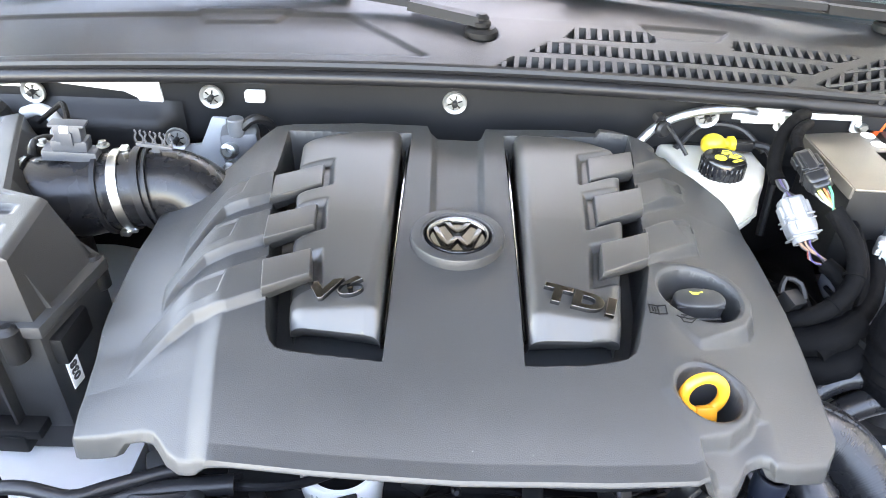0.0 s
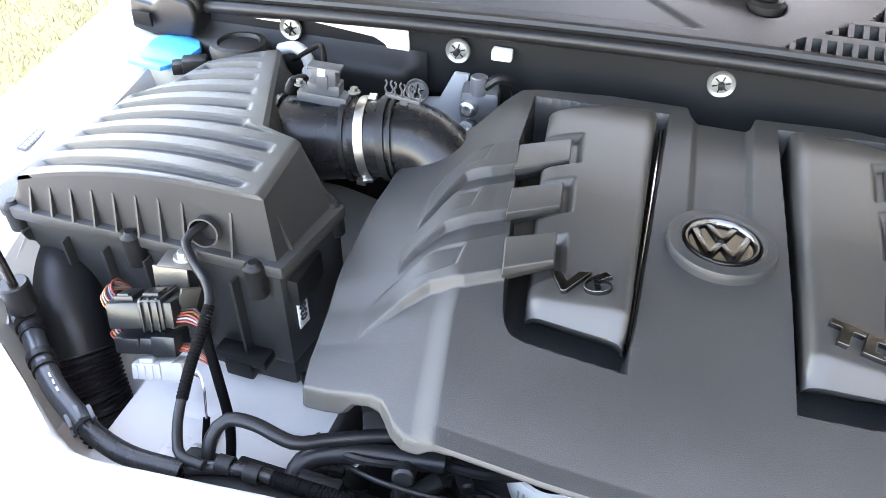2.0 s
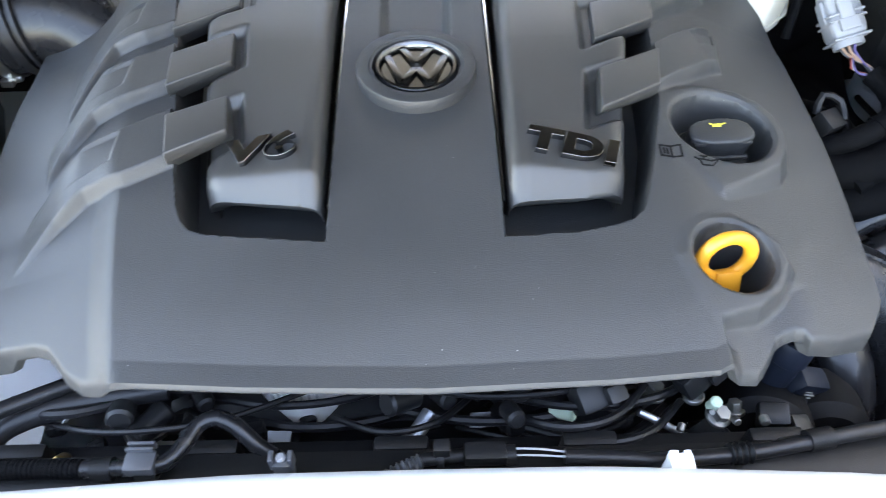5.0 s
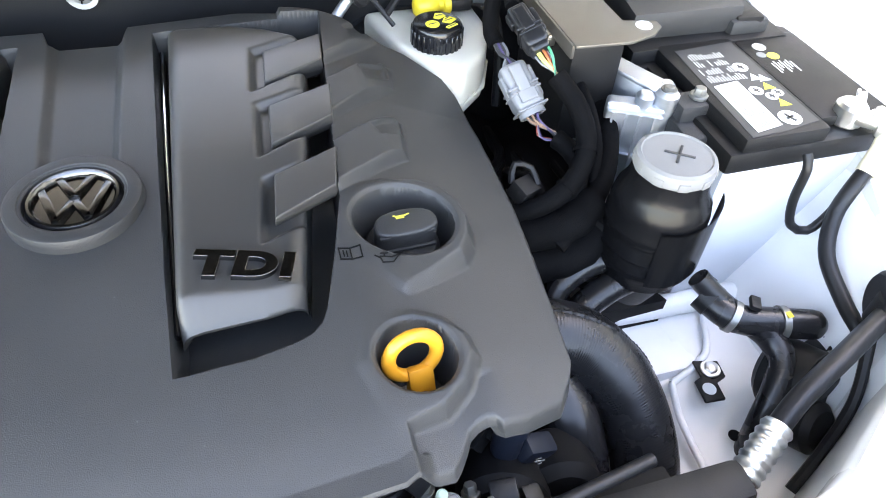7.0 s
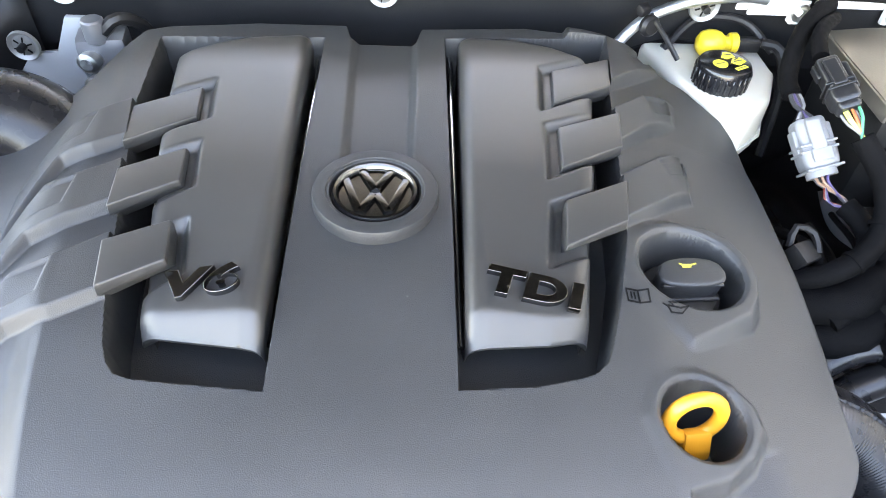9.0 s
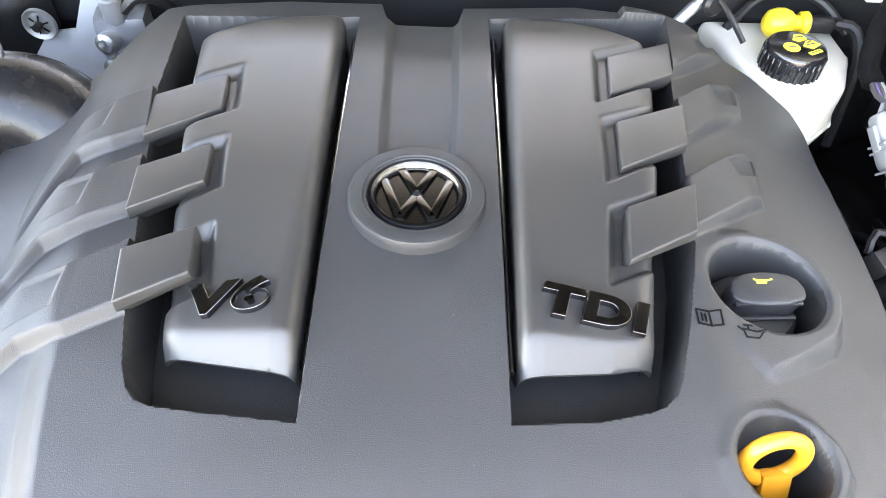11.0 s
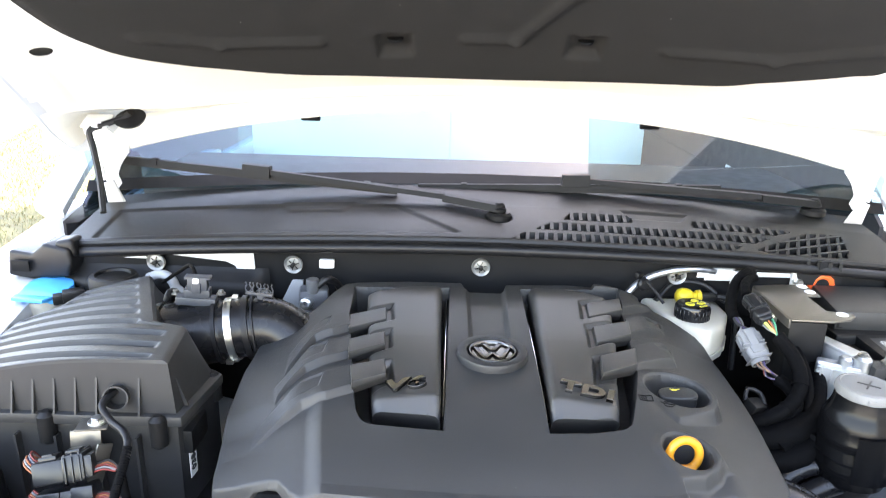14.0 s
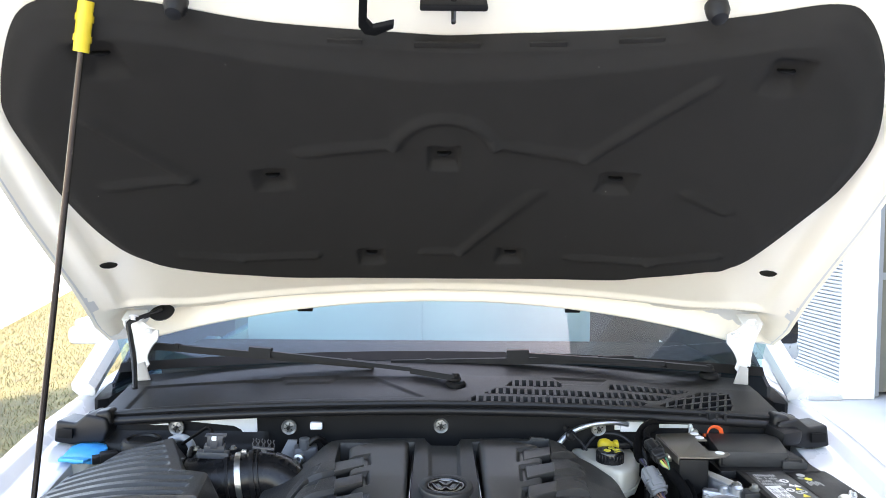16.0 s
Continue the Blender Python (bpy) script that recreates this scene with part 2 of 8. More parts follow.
def tube(pts, r, segs=12, step=0.006, wave=0.0, pitch=0.008, smooth=True, r_end=None):
    """A pipe of radius r along a smooth line; wave and pitch give it rings."""
    line = spline(pts, step) if smooth else [Vector(p) for p in pts]
    bm = bmesh.new()
    rings, up, s = [], None, 0.0
    for i, p in enumerate(line):
        d = (line[min(i + 1, len(line) - 1)] - line[max(i - 1, 0)]).normalized()
        if up is None:
            up = d.orthogonal().normalized()
        up = (up - d * up.dot(d)).normalized()
        side = d.cross(up)
        if i:
            s += (p - line[i - 1]).length
        rr = r if r_end is None else r + (r_end - r) * i / (len(line) - 1)
        rr += wave * math.sin(2 * math.pi * s / pitch)
        rings.append([bm.verts.new(p + (up * math.cos(2 * math.pi * k / segs) + side * math.sin(2 * math.pi * k / segs)) * rr) for k in range(segs)])
    for a, b in zip(rings, rings[1:]):
        for k in range(segs):
            bm.faces.new((a[k], a[(k + 1) % segs], b[(k + 1) % segs], b[k]))
    bm.faces.new(rings[0][::-1])
    bm.faces.new(rings[-1])
    bmesh.ops.recalc_face_normals(bm, faces=bm.faces[:])
    return bm


def sheet(nu, nv, place, thick=0.0):
    """A grid over u, v in 0..1 laid by place(u, v); thick: its depth below."""
    bm = bmesh.new()
    g = [[bm.verts.new(place(i / nu, j / nv)) for j in range(nv + 1)] for i in range(nu + 1)]
    for i in range(nu):
        for j in range(nv):
            bm.faces.new((g[i][j], g[i + 1][j], g[i + 1][j + 1], g[i][j + 1]))
    if thick:
        rim = [g[i][0] for i in range(nu + 1)] + [g[nu][j] for j in range(1, nv + 1)] + [g[i][nv] for i in range(nu - 1, -1, -1)] + [g[0][j] for j in range(nv - 1, 0, -1)]
        low = [bm.verts.new(v.co - Vector((0, 0, thick))) for v in rim]
        n = len(rim)
        for k in range(n):
            bm.faces.new((rim[(k + 1) % n], rim[k], low[k], low[(k + 1) % n]))
    return bm


def lerp_table(x, table):
    if x <= table[0][0]:
        return table[0][1]
    for (a, p), (b, q) in zip(table, table[1:]):
        if x <= b:
            return p + (q - p) * (x - a) / (b - a)
    return table[-1][1]


def sm(a, b, x):
    t = min(1.0, max(0.0, (x - a) / (b - a)))
    return t * t * (3 - 2 * t)


def poly_dist(x, y, poly):
    """Signed distance to a closed outline: positive inside."""
    inside, best = False, 1e9
    n = len(poly)
    for i in range(n):
        ax, ay = poly[i]
        bx, by = poly[(i + 1) % n]
        if (ay > y) != (by > y) and x < (bx - ax) * (y - ay) / (by - ay) + ax:
            inside = not inside
        dx, dy = bx - ax, by - ay
        t = max(0.0, min(1.0, ((x - ax) * dx + (y - ay) * dy) / (dx * dx + dy * dy + 1e-12)))
        best = min(best, math.hypot(x - ax - t * dx, y - ay - t * dy))
    return best if inside else -best


def lettering(text, size, depth, m, shear=0.0):
    """Raised letters as one mesh, laid at the pose m."""
    cu = bpy.data.curves.new("txt", "FONT")
    cu.body, cu.size, cu.extrude, cu.bevel_depth = text, size, depth, depth * 0.25
    cu.offset, cu.shear, cu.space_character = size * 0.042, shear, 1.10
    cu.align_x, cu.align_y = "CENTER", "CENTER"
    ob = new("txt", cu)
    bpy.context.view_layer.update()
    me = bpy.data.meshes.new_from_object(ob.evaluated_get(bpy.context.evaluated_depsgraph_get()))
    bpy.data.objects.remove(ob)
    bpy.data.curves.remove(cu)
    bm = bmesh.new()
    bm.from_mesh(me)
    bpy.data.meshes.remove(me)
    bm.transform(m)
    return bm


def bolt(parent, c, r=0.006, h=0.005, rot=(0, 0, 0), mat=None, name="bolt"):
    bm = merge(cyl(c, r * 1.5, h * 0.35, rot, 0.0005, 20), lathe([(0, h * 0.3), (r, h * 0.3), (r, h * 0.9), (r * 0.85, h), (0, h)], pose(*c, *rot), 6))
    return part(name, bm, mat or M_STEEL, parent)

# ---- setting: ground, building, car shell ----
def ground():
    bm = sheet(1, 1, lambda u, v: (-900 + 1800 * u, -900 + 1800 * v, -0.012))
    solo("ground", bm, M_CONC, "pale grey concrete paving around the car", "ground", kind="structure")
    bm = prism([(-1.32, -4.5), (-1.25, 16), (-8.14, 16)], -0.011, 0.012, 0.0)
    solo("lawn", bm, M_GRASS, "patchy dry lawn beside the parked car", "lawn", kind="structure")
    # blades of grass, thicker near the car
    rng = random.Random(4)
    verts, faces = [], []
    for _ in range(110000):
        y = -1.0 + 16.5 * rng.random() ** 1.2
        x = -1.27 - (4.36 + 0.33 * (y - 8.41)) * rng.random()
        a, h, lean = rng.random() * 6.28, (0.012 + 0.030 * rng.random()) * (0.55 + 0.9 * noise.noise(Vector((x * 6, y * 6, 0))) ** 2 + 0.5 * rng.random()), 0.045 * rng.random()
        b = rng.random() * 6.28
        c, s = math.cos(a) * (0.0022 + 0.0012 * y / 8), math.sin(a) * (0.0022 + 0.0012 * y / 8)
        n = len(verts)
        verts += [(x - c, y - s, 0.01), (x + c, y + s, 0.01), (x + lean * math.cos(b), y + lean * math.sin(b), 0.01 + h)]
        faces.append((n, n + 1, n + 2))
    me = bpy.data.meshes.new("grass")
    me.from_pydata(verts, [], faces)
    me.materials.append(M_BLADE)
    tagged(new("grass", me), "short dry and green grass blades on the lawn", "grass", kind="stuff")
    kerb = thing("kerb", (-6.3, 1, 0), "pale concrete kerb along the lawn", "kerb", kind="structure")
    for k in range(15):
        y = -3.5 + 1.33 * k
        part("kerb_stone", cbox((-5.70 - 0.33 * (y - 8.41), y, 0.04), (0.14, 1.385, 0.16), (0, 0, 18.3), 0.015), M_KERB, kerb)
    bm = box(-40, -14, 22, 23, -0.01, 3.0, 0.0)
    solo("boundary_wall", bm, M_WALL, "white painted boundary wall beyond the lawn", "wall", kind="structure")


def blade_material():
    m = material("grass_blades", (0.20, 0.19, 0.06), 0.7, vary=0.3, scale=1.5, bump=0)
    nt = m.node_tree
    geo = nt.nodes.new("ShaderNodeNewGeometry")
    ramp = nt.nodes.new("ShaderNodeValToRGB")
    ramp.color_ramp.elements[0].color = (0.062, 0.078, 0.020, 1)
    ramp.color_ramp.elements[1].color = (0.270, 0.205, 0.105, 1)
    nt.links.new(geo.outputs["Random Per Island"], ramp.inputs[0])
    mix = [n for n in nt.nodes if n.bl_idname == "ShaderNodeMix"][0]
    nt.links.new(ramp.outputs[0], mix.inputs["A"])
    return m


M_BLADE = blade_material()


def building():
    b = thing("showroom_building", (5.5, 8, 0), "white commercial building with a roller shutter and tall glazing", "building", kind="structure")
    part("wall", merge(box(3.425, 3.70, 5.25, 5.31, -0.01, 17.5, 0.008), box(3.55, 3.75, 5.53, 14, 3.0, 17.5, 0.0), box(3.45, 3.8, 12.6, 14, -0.01, 3.02, 0.0),
                       box(3.42, 12, 5.25, 5.6, 3.0, 17.52, 0.0), box(3.40, 3.6, 5.30, 12.7, -0.01, 0.10, 0.006)), M_WALL, b)
    part("roof", box(3.3, 12.1, 5.15, 14.1, 17.5, 17.65, 0.01), M_WALL, b)
    # unseen wing, added to cut the sky light reaching the car from the right
    wing = part("unseen_wing", box(5.2, 12.0, -11.0, 5.24, -0.01, 5.6, 0.01), M_BEIGE, b, "unseen beige wing, added to dim the sky from the right")
    for k in range(5):
        part("unseen_wing_window", merge(box(5.17, 5.21, -9.6 + 3.0 * k, -7.6 + 3.0 * k, 0.9, 2.5, 0.004), box(5.17, 5.21, -9.6 + 3.0 * k, -7.6 + 3.0 * k, 3.8, 5.2, 0.004)), M_SHOP, wing)
    part("side_wall", box(12, 12.2, 5.3, 14, -0.01, 17.5, 0), M_WALL, b)
    part("rear_wall", box(3.6, 12, 13.8, 14, -0.01, 17.5, 0), M_WALL, b)
    sh = part("roller_shutter", box(3.475, 3.50, 5.30, 12.7, 0.09, 3.05, 0), M_GREYP, b)
    me = None
    for k in range(86):
        z = 0.115 + 0.034 * k
        if me is None:
            bm = tube([(3.460, 5.30, 0), (3.460, 12.6, 0)], 0.0145, 8, 9.0, smooth=False)
            s = part("slat", bm, M_SHUT, sh)
            me = s.data
            s.location = (0, 0, z)
        else:
            s = new("slat", me)
            s.parent = sh
            s.location = (0, 0, z)
    g = part("window_frame", merge(*[box(3.72 + 1.2 * k, 3.78 + 1.2 * k, 5.32, 5.4, 0, 3.0, 0.004) for k in range(7)], box(3.7, 11, 5.33, 5.39, 1.0, 1.06, 0.003), box(3.7, 11, 5.33, 5.39, 2.2, 2.26, 0.003)), M_GREYP, b)
    for k in range(6):
        part("pane", box(3.78 + 1.2 * k, 4.92 + 1.2 * k, 5.355, 5.365, 0.03, 2.98, 0), M_SHOP, b)
    for k in range(5):
        part("cladding_panel", box(3.395, 4.43, 5.225, 5.60, 3.02 + 2.85 * k, 5.84 + 2.85 * k, 0.004), M_BEIGE, b, "beige cladding panel")
    for k in range(5):
        part("upper_window", box(4.55, 11.6, 5.24, 5.27, 3.3 + 2.8 * k, 6.0 + 2.8 * k, 0), M_SHOP, b)
    part("threshold", box(3.12, 3.41, 5.22, 12.4, -0.011, 0.03, 0.006), M_KERB, b, "pale concrete threshold")
    part("interior", box(3.8, 11.9, 6.2, 6.3, 0, 3, 0), M_DASH, b)
    part("blue_sign", box(3.86, 4.6, 5.335, 5.345, 1.78, 1.9, 0.002), M_BLUE, b)


M_SHOP = material("window_glass", (0.16, 0.15, 0.12), 0.05, vary=0.05, bump=0)

CAR = thing("pickup_truck", (0, 0.5, 0.3), "white pickup truck parked with its engine bay open", "car")

INNER = [(-0.4, 0.40), (0.27, 0.43), (0.30, 0.48), (0.335, 0.545), (0.40, 0.60), (0.52, 0.652), (0.80, 0.692), (1.10, 0.72), (1.6, 0.74)]


def inner_x(y):
    return lerp_table(y, INNER)


def fender(side):
    """A front wing: gutter, crest and outer skin, swept along the car."""
    def z_top(y):
        return lerp_table(y, [(0.0, 0.86), (0.28, 0.985), (0.42, 1.02), (0.60, 1.05), (0.85, 1.075), (1.3, 1.10), (2.0, 1.12)])
    prof = [(-0.008, -0.30), (-0.006, -0.05), (-0.003, -0.030), (0.003, -0.027), (0.055, -0.024), (0.062, -0.020), (0.073, -0.006), (0.080, 0.0), (0.092, 0.0),
            (0.110, -0.008), (0.143, -0.04), (0.185, -0.11), (0.22, -0.22), (0.235, -0.38), (0.235, -0.56)]
    ys = [0.36 + 0.02 * k for k in range(20)] + [0.78 + 0.06 * k for k in range(18)]
    bm = bmesh.new()
    rows = []
    for y in ys:
        x0, z0 = inner_x(y), z_top(y)
        rows.append([bm.verts.new((side * (x0 + dx), y, z0 + dz)) for dx, dz in prof])
    for a, b in zip(rows, rows[1:]):
        for k in range(len(prof) - 1):
            bm.faces.new((a[k], b[k], b[k + 1], a[k + 1]))
    bmesh.ops.recalc_face_normals(bm, faces=bm.faces[:])
    return part("fender", bm, M_PAINT, CAR, sharp=50)


def shell():
    # white cross panel at the front of the bay
    n = 60
    bm = bmesh.new()
    rows = []
    prof = [(0.0, -0.16), (0.0, -0.012), (-0.003, -0.004), (-0.010, 0.0), (-0.080, 0.001), (-0.084, 0.004), (-0.089, 0.002), (-0.102, -0.002), (-0.106, -0.010), (-0.108, -0.06)]
    for i in range(n + 1):
        x = -0.66 + 1.32 * i / n
        ax = abs(x)
        ye = lerp_table(ax, [(0, 0.292), (0.1, 0.292), (0.25, 0.285), (0.40, 0.270), (0.425, 0.272), (0.47, 0.297), (0.54, 0.335), (0.62, 0.38), (0.66, 0.40)])
        ze = lerp_table(ax, [(0, 0.992), (0.4, 0.988), (0.66, 0.985)])
        w = lerp_table(ax, [(0, 1.0), (0.3, 1.02), (0.42, 1.3), (0.66, 2.7)])
        rows.append([bm.verts.new((x, ye + dy * (w if k > 3 else 1), ze + dz)) for k, (dy, dz) in enumerate(prof)])
    for a, b in zip(rows, rows[1:]):
        for k in range(len(prof) - 1):
            bm.faces.new((a[k], a[k + 1], b[k + 1], b[k]))
    bmesh.ops.recalc_face_normals(bm, faces=bm.faces[:])
    part("front_panel", bm, M_PAINT, CAR, sharp=50)
    # grille and bumper below the camera's way
    bm = prism([(-0.62, 0.35), (-0.62, 0.10), (-0.45, -0.06), (0.45, -0.06), (0.62, 0.10), (0.62, 0.35), (0.45, 0.205), (-0.45, 0.205)], 0.45, 0.965, 0.02)
    part("front_grille", bm, material("dark_grey_grille", (0.035, 0.04, 0.048), 0.35), CAR, "dark grey front grille")
    bm = prism([(-0.9, 0.5), (-0.9, 0.1), (-0.6, -0.16), (0.6, -0.16), (0.9, 0.1), (0.9, 0.5)], 0.28, 0.6, 0.03)
    part("front_bumper", bm, M_PAINT, CAR)
    # dark bulkhead
    b = thing("wall_bulkhead", (0, 0.84, 0.6), "black firewall of the engine bay under the cowl", "bulkhead", kind="structure")
    part("panel", box(-0.70, 0.70, 0.842, 0.86, 0.45, 1.10, 0.003), M_BLACK, b)
    part("insulation", sheet(60, 14, lambda u, v: (-0.30 + 0.56 * u, 0.838 - 0.012 * sm(0, 0.06, u) * sm(0, 0.06, 1 - u) * (0.7 + 0.3 * math.sin(3 + 9 * v)), 0.55 + 0.53 * v)), M_BLACK, b, "moulded black sound insulation")
    # near-black sheets stand in for the dark depth of the bay
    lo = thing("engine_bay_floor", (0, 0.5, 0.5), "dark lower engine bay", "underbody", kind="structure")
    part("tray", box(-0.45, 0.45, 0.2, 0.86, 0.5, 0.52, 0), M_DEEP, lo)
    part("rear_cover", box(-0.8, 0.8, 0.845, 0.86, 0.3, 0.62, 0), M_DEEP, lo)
    # inner wings
    for side in (-1, 1):
        def place(u, v, side=side):
            y = 0.27 + 0.58 * v
            x = lerp_table(u, [(0, 0.33), (0.15, 0.345), (0.55, 0.44), (0.75, 0.56), (1, inner_x(y))])
            z = lerp_table(u, [(0, 0.55), (0.15, 0.79), (0.55, 0.815), (0.75, 0.84), (1, 1.0)])
            z += 0.012 * sm(0.25, 0.32, u) * sm(0.72, 0.6, u) * sm(0.3, 0.36, v)
            return (side * x, y, z)
        bm = sheet(40, 40, place)
        if side > 0:
            bmesh.ops.reverse_faces(bm, faces=bm.faces[:])
        part("inner_wing", bm, M_INNER, CAR, sharp=50)
        bm = box(side * 0.37 - 0.035, side * 0.37 + 0.035, 0.25, 0.85, 0.69, 0.785, 0.012)
        part("chassis_rail", bm, M_INNER, CAR)


def cowl_z(x, y):
    return lerp_table(y, [(0.80, 1.131), (0.83, 1.137), (0.93, 1.156), (1.03, 1.168)]) - 0.07 * x * x


ROWS = [([(0.044, 0.814), (0.380, 0.814), (0.400, 0.835), (0.062, 0.836)], 0.0145), ([(0.082, 0.850), (0.427, 0.849), (0.458, 0.870), (0.108, 0.873)], 0.0145), ([(0.130, 0.888), (0.240, 0.890), (0.244, 0.914), (0.146, 0.914)], 0.0145), ([(0.340, 0.888), (0.474, 0.885), (0.508, 0.902), (0.348, 0.912)], 0.0145)]
FIELD = [(0.425, 0.826), (0.500, 0.806), (0.552, 0.806), (0.575, 0.850), (0.590, 0.905), (0.535, 0.902), (0.485, 0.868)]
GRILLES = [r[0] for r in ROWS] + [FIELD]


def cowl():
    c = thing("windscreen_cowl", (0, 0.9, 1.10), "black plastic scuttle panel with an air grille below the windscreen", "cowl panel")
    nx, ny = 420, 84

    def place(u, v):
        x = -0.665 + 1.33 * u
        y0 = 0.803 + 0.02 * (abs(x) / 0.66) ** 3
        y1 = 1.03 - 0.02 * (abs(x) / 0.66) ** 2
        y = y0 + (y1 - y0) * v
        z = cowl_z(x, y)
        # shallow pressings
        z += 0.003 * sm(-0.002, 0.004, poly_dist(x, y, [(-0.325, 0.905), (-0.235, 0.905), (-0.215, 0.938), (-0.345, 0.938)]))
        z -= 0.0032 * sm(-0.003, 0.003, poly_dist(x, y, [(-0.62, 0.83), (-0.04, 0.83), (-0.147, 0.925), (-0.62, 0.93)]))
        z -= 0.004 * sm(-0.002, 0.004, poly_dist(x, y, [(0.245, 0.905), (0.325, 0.905), (0.345, 0.935), (0.23, 0.935)]))
        z -= 0.012 * sm(0.022, 0.012, math.hypot(x - 0.025, y - 0.888))
        for g in GRILLES:
            z -= 0.022 * sm(-0.001, 0.0025, poly_dist(x, y, g))
        return (x, y, z)
    part("panel", sheet(nx, ny, place, 0.02), M_COWL, c)

    def bar(bm, p, q, w, h):
        p, q = Vector(p), Vector(q)
        d = (q - p).normalized()
        s = d.cross(Vector((0, 0, 1))).normalized() * w / 2
        z = Vector((0, 0, h))
        v = [bm.verts.new(a) for a in (p - s, p + s, q + s, q - s, p - s - z, p + s - z, q + s - z, q - s - z)]
        for f in ((0, 1, 2, 3), (4, 7, 6, 5), (0, 4, 5, 1), (1, 5, 6, 2), (2, 6, 7, 3), (3, 7, 4, 0)):
            bm.faces.new([v[i] for i in f])

    def clipped(g, f, span, w, h):
        """Slats along f(s), kept where they lie inside the outline g."""
        run = []
        for k in range(121):
            s = span[0] + (span[1] - span[0]) * k / 120
            x, y = f(s)
            inside = poly_dist(x, y, g) > -0.002
            if inside:
                run.append((x, y))
            if (not inside or k == 120) and len(run) > 2:
                (x0, y0), (x1, y1) = run[0], run[-1]
                bm = bmesh.new()
                bar(bm, (x0, y0, cowl_z(x0, y0) + 0.0004), (x1, y1, cowl_z(x1, y1) + 0.0004), w, h)
                part("slat", bm, M_COWL, c)
            if not inside:
                run = []
    for g, pitch in ROWS:
        x = min(p[0] for p in g) - 0.01
        while x < max(p[0] for p in g):
            clipped(g, lambda s, x=x: (x + 0.014 * s, 0.80 + 0.14 * s), (0, 1), 0.0056, 0.012)
            x += pitch
    for k in range(5):
        clipped(FIELD, lambda s, k=k: (0.40 + 0.22 * s, 0.762 + 0.0235 * k + 0.085 * s), (0, 1), 0.0075, 0.012)
    for k in range(22):
        clipped(FIELD, lambda s, k=k: (0.34 + 0.0165 * k + 0.055 * s, 0.79 + 0.13 * s), (0, 1), 0.0048, 0.012)
    # rubber seal along the front
    line = [(-0.66 + 1.32 * k / 24, 0.801 + 0.02 * abs(-1 + k / 12) ** 3, 1.118 - 0.07 * (-0.66 + 1.32 * k / 24) ** 2) for k in range(25)]
    part("rubber_seal", merge(tube(line, 0.0085, 10), tube([(x, y + 0.004, z + 0.013) for x, y, z in line], 0.006, 8)), M_RUBBER, c)
    part("front_wall", sheet(60, 8, lambda u, v: (-0.66 + 1.32 * u, 0.822 + 0.01 * v, 1.113 - 0.07 * (-0.66 + 1.32 * u) ** 2 - 0.09 * v)), M_COWL, c)
    for side in (-1, 1):
        bm = merge(prism([(-0.055, 0.0), (-0.05, 0.022), (-0.01, 0.030), (0.012, 0.012), (0.050, 0.016), (0.056, -0.026), (0.02, -0.030), (-0.045, -0.022)], -0.028, 0.028, 0.006, 3,
                         m=pose(side * 0.690, 0.825, 1.078, 90, 0, side * 6) @ Matrix.Diagonal((side, 1, 1, 1))), cbox((side * 0.652, 0.818, 1.098), (0.03, 0.035, 0.03), (0, side * 10, 0), 0.008, 3))
        if side < 0:
            bmesh.ops.recalc_face_normals(bm, faces=bm.faces[:])
        part("end_cap", bm, M_RUBBER, c, "moulded rubber end cap")
        part("recess", cbox((side * 0.720, 0.7935, 1.072), (0.030, 0.004, 0.018), (0, 0, side * 6), 0.0015), M_DEEP, c)


